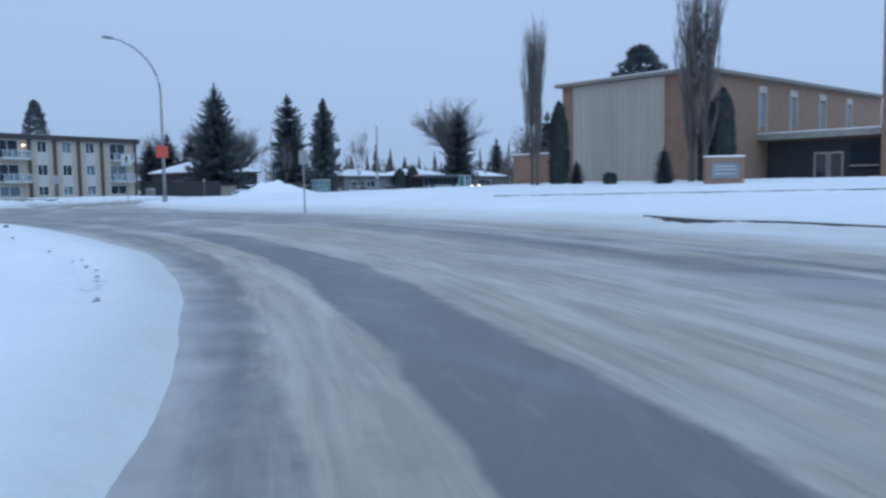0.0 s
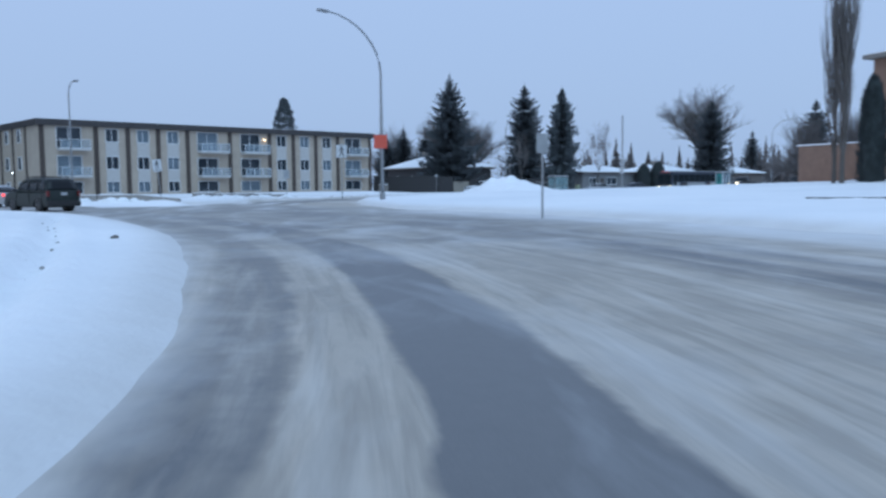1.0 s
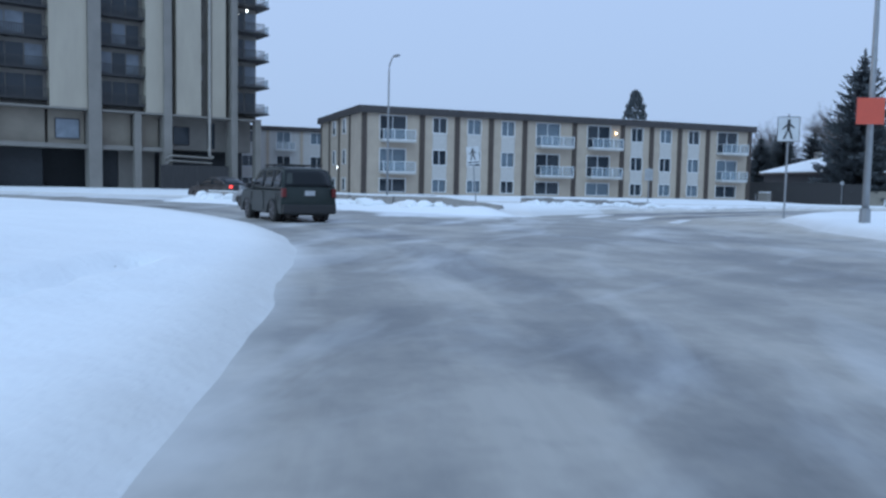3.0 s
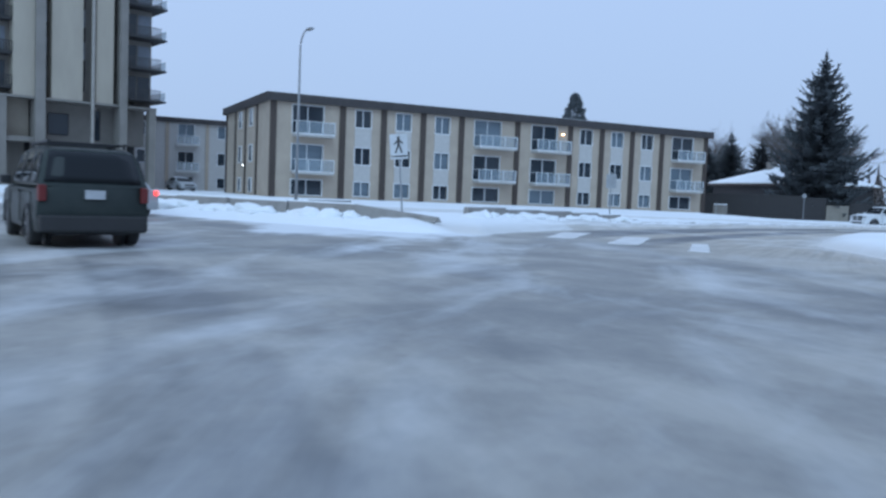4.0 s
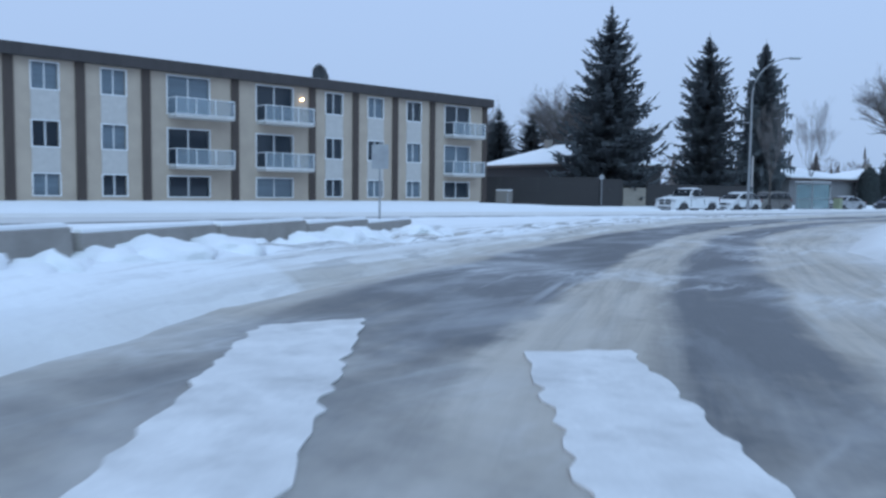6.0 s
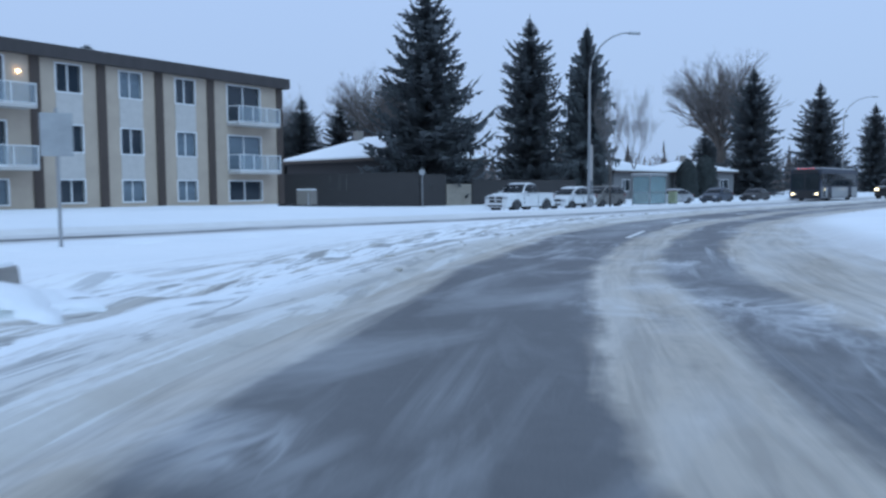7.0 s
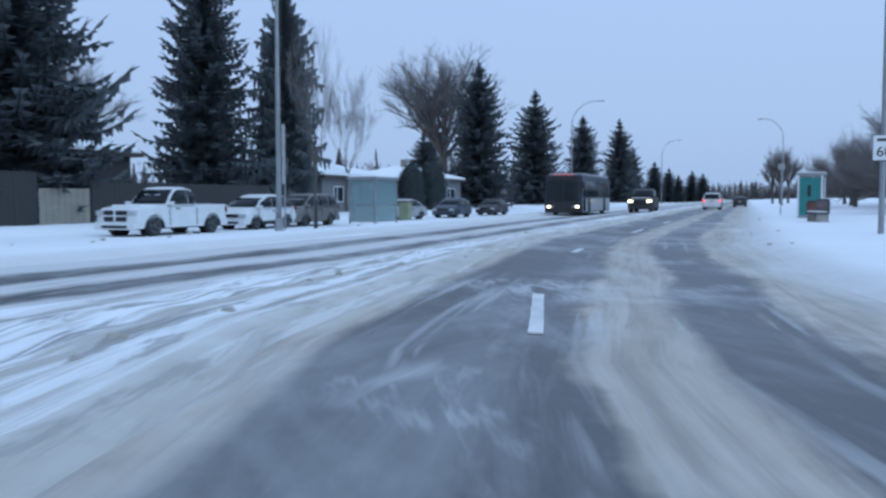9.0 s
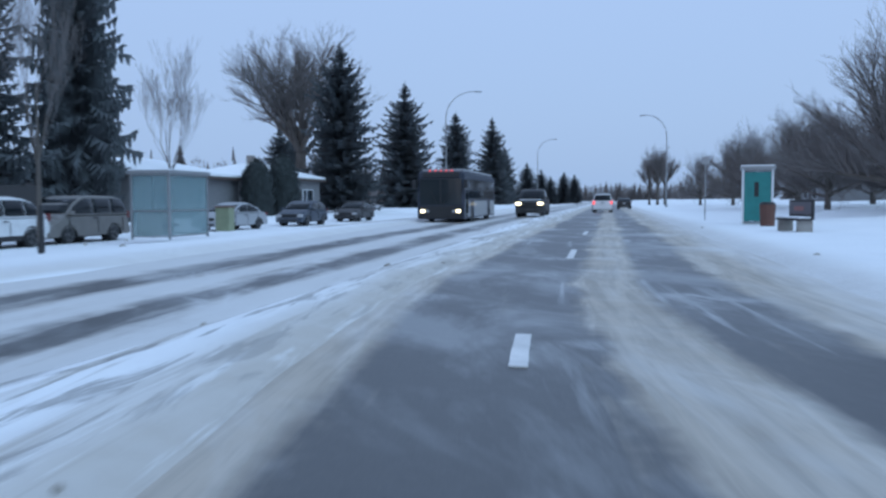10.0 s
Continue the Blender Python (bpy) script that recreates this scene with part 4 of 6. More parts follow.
def bare_mesh(name, seed, spread=0.55, levels=6, upright=0.35, split=3, trunk=0.16, girth=0.028, least=0.0006):
    """A leafless tree one unit high, built by forking; twigs are three-sided."""
    rng = random.Random(seed)
    bm = bmesh.new()
    fine = bmesh.new()
    tips = []

    def grow(p, d, length, r, level):
        n = 3 if level < 3 else 2
        pts, rad = [p], [r]
        for i in range(n):
            d = (d + Vector((rng.uniform(-1, 1), rng.uniform(-1, 1), rng.uniform(-0.6, 1))) * 0.16 + Vector((0, 0, upright * 0.12))).normalized()
            pts.append(pts[-1] + d * (length / n))
            rad.append(max(least, r * (1 - 0.38 * (i + 1) / n)))
        tube(bm if level < 2 else fine, pts, rad, 7 if level < 2 else 3, cap=False)
        tips.append(pts[-1].z)
        if level >= levels:
            return
        k = split if level else split + 2
        for i in range(k):
            q = pts[-1] if i < 2 or level == 0 else pts[rng.randrange(1, n)]
            side = Vector((rng.uniform(-1, 1), rng.uniform(-1, 1), rng.uniform(-0.25, 0.6)))
            e = (d * (1 - spread) + side.normalized() * spread + Vector((0, 0, upright * 0.4))).normalized()
            grow(q, e, length * rng.uniform(0.62, 0.86), rad[-1] * (rng.uniform(0.55, 0.72) if level < 3 else rng.uniform(0.6, 0.75)), level + 1)

    grow(Vector((0, 0, -0.02)), Vector((0, 0, 1)), trunk, girth, 0)
    s = 1 / max(tips)
    for q in (bm, fine):
        bmesh.ops.scale(q, verts=q.verts, vec=(s, s, s))
    out = sorted(math.hypot(v.co.x, v.co.y) for v in fine.verts)
    s = 0.5 / out[int(len(out) * 0.985)]
    for q in (bm, fine):
        bmesh.ops.scale(q, verts=q.verts, vec=(s, s, 1))
    return mesh_of(name + "_limbs", bm, BARK), mesh_of(name + "_twigs", fine, TWIG)


def elm_mesh(name, seed, fork=0.20, low=58, limbs=11, long=0.44, counts=(16, 9, 6), girth=1.0):
    """A leafless elm one unit high: limbs fan up from a low fork into a round crown of fine twigs."""
    rng = random.Random(seed)
    bm, fine = bmesh.new(), bmesh.new()
    tube(bm, [(0, 0, -0.02), (0.004, 0, fork * 0.6), (0, 0.004, fork + 0.05)], [0.026 * girth, 0.021 * girth, 0.018 * girth], 8)

    def branch(p, d, length, r, level):
        n = 5 if level == 0 else 3
        pts, rad = [p], [r]
        for i in range(n):
            d = (d + Vector((rng.uniform(-1, 1), rng.uniform(-1, 1), rng.uniform(-0.5, 0.8))) * 0.13).normalized()
            pts.append(pts[-1] + d * (length / n))
            rad.append(max(0.0004, r * (1 - 0.72 * (i + 1) / n)))
        tube(bm if level == 0 else fine, pts, rad, 6 if level == 0 else 3, cap=False)
        if level == 3:
            return
        for k in range(counts[level]):
            f = rng.uniform(0.22 if level else 0.30, 1.0) * n
            i = min(n - 1, int(f))
            q = pts[i].lerp(pts[i + 1], f - i)
            w = (pts[i + 1] - pts[i]).normalized()
            out = Vector((q.x, q.y, 0)) * 1.2 + Vector((rng.uniform(-1, 1), rng.uniform(-1, 1), rng.uniform(-0.3, 0.9)))
            e = (w * 0.75 + out.normalized() * 0.62).normalized()
            branch(q, e, length * rng.uniform(0.36, 0.54), max(0.0005, rad[i] * 0.5), level + 1)

    for k in range(limbs):
        a = k * 2.4 + rng.uniform(-0.3, 0.3)
        tilt = radians(rng.uniform(6, 22) if k % 3 == 0 else rng.uniform(26, low))
        d = Vector((math.cos(a) * math.sin(tilt), math.sin(a) * math.sin(tilt), math.cos(tilt)))
        branch(Vector((0, 0, rng.uniform(fork, fork + 0.07))), d, long * (1 - 0.22 * math.sin(tilt)), 0.011 * girth, 0)
    top = sorted(v.co.z for v in fine.verts)[-30]
    reach = sorted(math.hypot(v.co.x, v.co.y) for v in fine.verts)[int(len(fine.verts) * 0.985)]
    for q in (bm, fine):
        bmesh.ops.scale(q, verts=q.verts, vec=(0.5 / reach, 0.5 / reach, 1 / top))
    return mesh_of(name + "_limbs", bm, BARK), mesh_of(name + "_twigs", fine, TWIG)


def poplar_mesh(name, seed):
    """A leafless columnar poplar one unit high: a bundle of upright stems clothed in fine upright twigs."""
    rng = random.Random(seed)
    bm, fine = bmesh.new(), bmesh.new()
    tube(bm, [(0, 0, -0.02), (0, 0, 0.12), (0.004, 0, 0.5), (0, 0.003, 0.86)], [0.016, 0.013, 0.008, 0.001], 7)
    for k in range(34):
        z, a = rng.uniform(0.07, 0.62), rng.uniform(0, 6.283)
        out = Vector((math.cos(a), math.sin(a), 0))
        long = min(0.50, 0.96 - z) * rng.uniform(0.65, 1.0)
        wide = rng.uniform(0.3, 1.0) * 0.095
        pts = [Vector((0, 0, z)) + out * (wide * (1 - (1 - q) ** 2.2)) + Vector((rng.uniform(-1, 1), rng.uniform(-1, 1), 0)) * 0.004 + Vector((0, 0, long * q)) for q in (0, 0.25, 0.5, 0.75, 1)]
        tube(bm, pts, [0.0055, 0.0045, 0.0035, 0.002, 0.0006], 5, cap=False)
        for _ in range(30):
            f = rng.uniform(0.15, 4.0)
            i = min(3, int(f))
            p = pts[i].lerp(pts[i + 1], f - i)
            b = rng.uniform(0, 6.283)
            d = Vector((math.cos(b) * 0.30, math.sin(b) * 0.30, 1)).normalized() * rng.uniform(0.04, 0.11)
            tube(fine, [p, p + d * 0.5 + out * 0.004, p + d], [0.0011, 0.0008, 0.0004], 3, cap=False)
    return mesh_of(name + "_limbs", bm, BARK), mesh_of(name + "_twigs", fine, TWIG)


BARES = [elm_mesh("elm", 17, 0.26, 50, girth=1.5), poplar_mesh("poplar", 12),
         elm_mesh("crab", 23, 0.10, 86, 16, 0.50, (17, 9, 5), 1.3), bare_mesh("birch", 14, 0.36, 6, 0.55, 3, 0.20, 0.007, 0.0004)]


NATURAL = (1.0, 1.0, 0.80, 0.483)   # crown width over height


def bare(kind, x, y, top, label, wide=1.0, turn=0.0, name="bare_tree", base=None):
    z = floor_z(x, y) - 0.05 if base is None else base
    high = top - z
    t = thing(name, pose(x, y, z, 0, 0, turn), label, "tree")
    limbs, twigs = BARES[kind]
    wide = wide * NATURAL[kind]
    for nm, me in (("trunk", limbs), ("crown", twigs)):
        piece(nm, me, t, Matrix.Diagonal((high * wide, high * wide, high, 1)))
    return t


spruce(0, -30.58, 18.32, 18.7, "tall dark spruce beside a timber fence", 0.92)
spruce(1, -33.26, 36.82, 18.7, "tall dark spruce behind parked cars", 1.0, turn=70)
spruce(2, -30.51, 43.11, 18.3, "narrow weeping spruce with hanging boughs", 1.0)
spruce(1, -27.88, 83.33, 18.2, "dark spruce along the avenue", 1.12, turn=200)
spruce(3, -33.86, 135.41, 21.7, "dark spruce along the avenue", 1.3)
spruce(1, -29.63, 159.75, 19.1, "dark spruce along the avenue", 1.08, turn=30)
spruce(3, -29.98, 213.94, 23.5, "dark spruce along the avenue", 1.15, turn=100)
spruce(3, -31.5, 232, 19.5, "dark spruce along the avenue", 1.15, turn=40)
spruce(3, -31.0, 250, 18.0, "dark spruce along the avenue", 1.15, turn=80)
spruce(4, -91.35, 20.59, 20.0, "dark blunt pine behind the apartment block", 0.64, turn=10)
for x, y, top, turn in ((-10.5, 262, 9.5, 0), (-14.0, 266, 10.5, 50), (-18.0, 262, 9.0, 100), (-21.5, 268, 11.5, 150), (-25.5, 262, 13.5, 200)):
    spruce(3, x, y, top, "dark spruce far down the avenue", 1.5, turn=turn)
spruce(3, -60, 150, 16.0, "dark spruce behind low houses", 1.0, turn=15)
spruce(3, -60, 30, 12.3, "small dark spruce behind low houses", 1.3, turn=55)
spruce(3, -57.5, 33.5, 11.8, "small dark spruce behind low houses", 1.4, turn=155)
spruce(1, -61.5, 27, 10.3, "small dark spruce behind low houses", 1.3, turn=95)
spruce(4, 33.8, 38.2, 19.4, "dark blunt pine behind the church", 1.2, turn=5)
spruce(3, 57.0, -13.7, 3.7, "small young spruce on a snowy lawn", 1.3, turn=5)
spruce(3, -43.2, 103.5, 11.8, "dark spruce behind a bungalow", 1.3, turn=60)
spruce(3, 48.6, -10.2, 3.0, "small young spruce beside the church corner", 1.5, turn=130)
bare(0, -35.4, 91.0, 22.0, "large leafless elm with a spreading crown", 0.84)
bare(1, 46.0, -11.8, 14.2, "slim upright leafless poplar beside the church", 0.8, name="poplar_tree")
bare(1, 45.2, -11.2, 13.6, "slim upright leafless poplar beside the church", 0.75, 80, name="poplar_tree")
bare(1, 57.8, -10.6, 15.6, "tall leafless poplar before the church wall", 1.05, 40, name="poplar_tree")
bare(1, 58.9, -10.9, 15.0, "tall leafless poplar before the church wall", 1.0, 120, name="poplar_tree")
bare(3, -29.5, 51.5, 12.5, "slim pale leafless birch", 0.9, 30, name="birch_tree")
bare(0, -54, 37, 15.6, "leafless tree behind low houses", 0.95, 30)
bare(2, -65, 31, 13.5, "leafless tree behind low houses", 1.2, 130)
bare(0, -50.5, 40, 13.8, "leafless tree behind low houses", 0.9, 80)
for k, (x, y, top, w, turn) in enumerate(((13.6, 43, 10.6, 1.35, 0), (18.5, 47, 8.8, 1.3, 60), (14.0, 57, 7.8, 1.3, 120), (19.0, 60, 9.2, 1.4, 200), (14.5, 68, 8.6, 1.4, 250), (13.0, 82, 8.6, 1.3, 20), (18.0, 84, 9.4, 1.3, 75), (14.0, 98, 8.4, 1.3, 140), (12.5, 118, 8.0, 1.3, 300), (24, 52, 10.0, 1.4, 320), (22, 40, 10.5, 1.4, 170), (16.5, 51, 7.0, 1.5, 40), (20.5, 70, 8.0, 1.5, 90), (12.5, 74, 6.0, 1.6, 10), (27, 62, 9.0, 1.5, 230))):
    bare(2, x, y, top, "leafless crab apple tree with a dense dark crown", w, turn, name="crab_apple_tree")
for x, y, top, turn in ((8.6, 150, 11.0, 0), (10.0, 152, 10.0, 90), (7.4, 154, 9.6, 190)):
    bare(0, x, y, top, "upright leafless shrub beside the avenue", 0.55, turn, name="leafless_shrub")


young = bare(3, -13.75, 17.8, 8.6, "slim young roadside tree with a dark trunk guard", 0.62, 100, name="young_tree", base=-0.05)
part("trunk_guard", tube(bmesh.new(), [(0, 0, 0), (0, 0, 1.15), (0, 0, 1.2)], [0.085, 0.075, 0.03], 10), BLACK, young, "dark trunk guard")
part("stem", tube(bmesh.new(), [(0, 0, 0), (0.02, 0, 2.4), (0, 0, 4.2)], [0.045, 0.038, 0.025], 8), BARK, young)


def cedar(x, y, high, wide, label, base=None):
    """A clipped column of cedar: a lumpy body made of many small upturned sprays."""
    z = floor_z(x, y) - 0.05 if base is None else base
    t = thing("cedar", pose(x, y, z), label, "shrub")
    rng = random.Random(int(x * 7 + y * 13))
    verts, faces = [], []
    n = int(500 * max(1, high / 3))
    for _ in range(n):
        f = rng.random() ** 0.9
        r = wide / 2 * (1 - f ** 4) ** 0.6 * rng.uniform(0.72, 1.0)
        a = rng.uniform(0, 6.283)
        p = Vector((r * math.cos(a), r * math.sin(a), f * high))
        o = Vector((math.cos(a), math.sin(a), 0))
        s = Vector((-math.sin(a), math.cos(a), 0)) * rng.uniform(0.08, 0.2)
        k = len(verts)
        verts += [p + s - o * 0.1, p - s - o * 0.1, p + o * rng.uniform(0.02, 0.12) + Vector((0, 0, rng.uniform(0.25, 0.6)))]
        faces.append((k, k + 1, k + 2))
    me = bpy.data.meshes.new("foliage")
    me.from_pydata([tuple(v) for v in verts], [], faces)
    me.materials.append(CEDAR)
    piece("foliage", me, t)
    rings = [(0, 0, high * k / 8) for k in range(9)]
    part("core", tube(bmesh.new(), rings, [wide * 0.40 * (1 - (k / 8.6) ** 4) ** 0.6 for k in range(9)], 10), CEDAR, t)
    return t


cedar(46.4, -8.9, 6.3, 1.9, "tall clipped cedar beside the church corner")
cedar(59.7, -9.6, 6.2, 2.0, "tall clipped cedar before the church wall")
cedar(58.5, -9.0, 5.6, 1.8, "tall clipped cedar before the church wall")
cedar(52.3, -12.2, 0.45, 1.1, "low snow-dusted shrub before the church")
cedar(-28.0, 62.3, 4.4, 3.2, "dark rounded cedar beside a bungalow")
cedar(-27.0, 65.2, 4.9, 3.4, "dark rounded cedar beside a bungalow")

# ---------------------------------------------------------------- street lamps
def street_lamp(x, y, top, tipx, tipy, label="tall galvanised street lamp with a curved arm", base=None, spread=None):
    z = floor_z(x, y) - 0.05 if base is None else base
    dx, dy = tipx - x, tipy - y
    reach = math.hypot(dx, dy)
    t = thing("street_lamp", pose(x, y, z, 0, 0, math.degrees(math.atan2(dy, dx))), label, "street lamp", "street lamps")
    h = top - z
    bend = min(reach * 0.9, 3.0)
    bm = bmesh.new()
    pts, rad = [(0, 0, 0), (0, 0, h * 0.45), (0, 0, h - bend)], [0.11, 0.09, 0.065]
    for k in range(1, 9):
        a = k / 8 * math.pi / 2
        pts.append(((1 - math.cos(a)) * reach * 0.86, 0, h - bend + math.sin(a) * bend))
        rad.append(0.065 - 0.003 * k)
    tube(bm, pts, rad, 8)
    part("pole", bm, STEEL, t, smooth=True)
    tubebase = bmesh.new()
    tube(tubebase, [(0, 0, 0), (0, 0, 0.5)], [0.17, 0.16], 8)
    part("base", tubebase, STEEL, t)
    hd = cube(reach * 0.84, reach * 0.84 + 0.75, -0.13, 0.13, h - 0.10, h + 0.05, bevel=0.05)
    part("lamp_head", hd, STEEL, t, "flat grey lamp head")
    return t


street_lamp(29.65, -34.14, 10.7, 30.84, -38.95)
street_lamp(-13.1, -41.3, 11.2, -11.9, -41.0, "street lamp with a short arm before the apartment block")
street_lamp(-13.56, 14.69, 11.1, -11.55, 17.02)
banner = thing("lamp_banner", pose(-14.0, 15.75, 0.0, 0, 0, -35), "narrow pale board on a slim roadside post", "sign")
part("post", tube(bmesh.new(), [(0, 0.05, -0.05), (0, 0.05, 4.0)], [0.035, 0.035], 8), STEEL, banner)
part("board", cube(-0.12, 0.12, -0.012, 0.012, 1.75, 4.05, bevel=0.008), PANEL, banner, "narrow pale board")
street_lamp(-17.4, 88.0, 13.2, -13.9, 90.2)
street_lamp(7.4, 110, 12.3, 4.2, 112)
street_lamp(-13.5, 160, 13.0, -10.0, 161)
street_lamp(23.6, -61.0, 9.5, 26.0, -58.5, "street lamp beside the traffic circle", base=0.15)


# ---------------------------------------------------------------- road paint
def stripe(corners, label, worn=0.045):
    """Road paint with chipped, uneven edges."""
    rng = random.Random(int(corners[0][0] * 100))
    bm = bmesh.new()
    points = []
    for p, q in zip(corners, corners[1:] + corners[:1]):
        p, q = Vector(p), Vector(q)
        n = max(2, int((q - p).length / 0.14))
        side = (q - p).normalized().orthogonal()
        for k in range(n):
            points.append(tuple(p.lerp(q, k / n) + side * rng.uniform(-worn, worn) * (0.4 if k == 0 else 1)))
    lo = [bm.verts.new((x, y, 0.0)) for x, y in points]
    hi = [bm.verts.new((x, y, 0.014)) for x, y in points]
    n = len(points)
    for i in range(n):
        bm.faces.new((lo[i], lo[(i + 1) % n], hi[(i + 1) % n], hi[i]))
    bm.faces.new(hi)
    bm.faces.new(lo[::-1])
    bmesh.ops.recalc_face_normals(bm, faces=bm.faces)
    ob = new("road_marking", mesh_of("road_marking", bm, LINE))
    ob.location.z = 0.004
    return tagged(ob, label, "road marking", "road markings", "structure")


stripe(((18.7, -39.0), (19.1, -38.3), (15.0, -35.4), (14.9, -36.4)), "worn white crosswalk bar half under snow")
stripe(((21.2, -38.4), (21.5, -37.6), (17.4, -34.5), (17.0, -35.2)), "worn white crosswalk bar half under snow")
stripe(((23.55, -37.5), (24.0, -37.2), (20.45, -34.55), (20.25, -34.95)), "worn white crosswalk bar half under snow")
for (x0, y0), (x1, y1) in (((1.19, -5.0), (0.52, -2.15)), ((-0.62, 5.72), (-0.72, 7.1)), ((3.85, -13.24), (2.75, -10.2)), ((-0.75, 16.5), (-0.78, 19.5)), ((-0.78, 28), (-0.78, 31))):
    stripe(((x0 - 0.07, y0), (x0 + 0.07, y0), (x1 + 0.07, y1), (x1 - 0.07, y1)), "white lane dash on wet asphalt", 0.006)


# ---------------------------------------------------------------- barriers
def barrier(x, y, turn, top, label="weathered concrete road barrier half buried in snow", end=False, length=3.0):
    t = thing("barrier", pose(x, y, top - 0.81, 0, 0, turn), label, "barrier", "concrete barriers")
    out = ((-0.30, 0), (0.30, 0), (0.30, 0.08), (0.14, 0.33), (0.08, 0.81), (-0.08, 0.81), (-0.14, 0.33), (-0.30, 0.08))
    bm = prism(bmesh.new(), out, "x", 0, length)
    if end:
        for v in bm.verts:
            if v.co.x > length / 2:
                v.co.z = 0.36 + v.co.z * 0.2
    bmesh.ops.bevel(bm, geom=[e for e in bm.edges if abs((e.verts[0].co - e.verts[1].co).normalized().x) > 0.6], offset=0.02, segments=1, affect="EDGES")
    part("block", bm, CONCRETE, t)
    part("snow_cap", cube(0.05, length - 0.05, -0.07, 0.07, 0.80, 0.86, bevel=0.025) if not end else cube(0.05, 0.6, -0.07, 0.07, 0.62, 0.66, bevel=0.015), SNOW, t, "snow on the barrier's top")
    return t


def row_of(x0, y0, x1, y1, count, top, top_end):
    turn = math.degrees(math.atan2(y1 - y0, x1 - x0))
    d = math.hypot(x1 - x0, y1 - y0) / count
    for k in range(count):
        f = k / max(1, count - 1)
        barrier(x0 + (x1 - x0) * k / count, y0 + (y1 - y0) * k / count, turn + rb.uniform(-2, 2), top + (top_end - top) * f + rb.uniform(-0.02, 0.02), length=d - 0.06)


rb = random.Random(3)
row_of(-1.0, -54.6, 13.5, -43.5, 6, 0.66, 0.70)
barrier(13.5, -43.5, 48, 0.70, "sloped concrete barrier end in snow", end=True)
row_of(13.2, -39.45, 4.6, -27.8, 5, 0.74, 0.50)
row_of(5.0, -43.6, 3.1, -41.3, 1, 0.68, 0.68)


def heaped_snow():
    """Broken lumps of ploughed snow thrown up against the barriers, on the side of the road."""
    rng = random.Random(41)
    bm = bmesh.new()
    for ax, ay, bx, by, nx, ny, top, end, count in ((-1.0, -54.6, 14.4, -42.7, 0.61, -0.79, 0.62, 0.50, 30), (13.4, -39.7, 4.6, -27.8, 0.805, 0.594, 0.62, 0.44, 26)):
        for k in range(count):
            f = (k + rng.uniform(-0.4, 0.4)) / count
            r = rng.uniform(0.16, 0.42)
            away = 0.30 + r * rng.uniform(0.3, 0.9)
            peak = (top + (end - top) * f) * rng.uniform(0.55, 1.08)
            x, y = ax + (bx - ax) * f + nx * away, ay + (by - ay) * f + ny * away
            q = bmesh.ops.create_icosphere(bm, subdivisions=3, radius=1.0)
            for v in q["verts"]:
                d = 1 + 0.5 * noise.noise(v.co * 1.5 + Vector((k * 3.1, ax, 0))) + 0.28 * noise.noise(v.co * 4.1 + Vector((0, k * 1.7, by)))
                v.co = Vector((x + v.co.x * d * r * 2.0, y + v.co.y * d * r * 1.7, peak - 0.32 + v.co.z * d * 0.30))
    ob = new("heaped_snow", mesh_of("heaped_snow", bm, SNOW, True))
    return tagged(ob, "broken lumps of ploughed snow against concrete barriers", "snow", kind="stuff")


heaped_snow()


# ---------------------------------------------------------------- signs
def sign(name, x, y, turn, post_high, post_r, boards, label, category="sign", base=None, square=False):
    """A post with boards: (kind, centre height, width, height, material). The boards face local -y."""
    z = floor_z(x, y) - 0.05 if base is None else base
    t = thing(name, pose(x, y, z, 0, 0, turn), label, category)
    if post_high:
        bm = cube(-post_r, post_r, -post_r, post_r, 0, post_high, bevel=0.008) if square else tube(bmesh.new(), [(0, 0, 0), (0, 0, post_high)], [post_r, post_r], 8)
        part("post", bm, STEEL, t)
    for nm, zc, w, h, mat, sides in boards:
        if sides == 8:
            r = w / 2 / math.cos(math.pi / 8)
            o = [(r * math.cos(math.pi / 8 + k * math.pi / 4), zc + r * math.sin(math.pi / 8 + k * math.pi / 4)) for k in range(8)]
            bm = prism(bmesh.new(), o, "y", -post_r - 0.03, -post_r - 0.004)
        else:
            bm = cube(-w / 2, w / 2, -post_r - 0.03, -post_r - 0.004, zc - h / 2, zc + h / 2)
        part(nm, bm, mat, t)
    return t


def walking_mark(t, y, zc, s):
    """The crossing sign's black mark, as plain slanted bars."""
    bm = bmesh.new()
    for o in (((-0.045, 0.30), (0.055, 0.30), (0.05, -0.05), (-0.05, -0.05)), ((-0.05, -0.05), (0.01, -0.05), (-0.10, -0.34), (-0.17, -0.34)), ((0.0, -0.05), (0.06, -0.05), (0.15, -0.34), (0.08, -0.34)), ((-0.05, 0.16), (-0.05, 0.08), (-0.17, -0.04), (-0.19, 0.01)), ((0.055, 0.16), (0.055, 0.08), (0.16, 0.0), (0.19, 0.04))):
        prism(bm, [(a * s, zc + c * s) for a, c in o], "y", y - 0.004, y)
    return part("symbol", bm, BLACK, t, "black crossing symbol bars")


def rim(t, y, zc, w, h, mat, k=0.03):
    bm = bmesh.new()
    for a, c, d, e in ((-w / 2, w / 2, zc - h / 2, zc - h / 2 + k), (-w / 2, w / 2, zc + h / 2 - k, zc + h / 2), (-w / 2, -w / 2 + k, zc - h / 2 + k, zc + h / 2 - k), (w / 2 - k, w / 2, zc - h / 2 + k, zc + h / 2 - k)):
        box(bm, a, c, y - 0.003, y, d, e)
    return part("border", bm, mat, t)


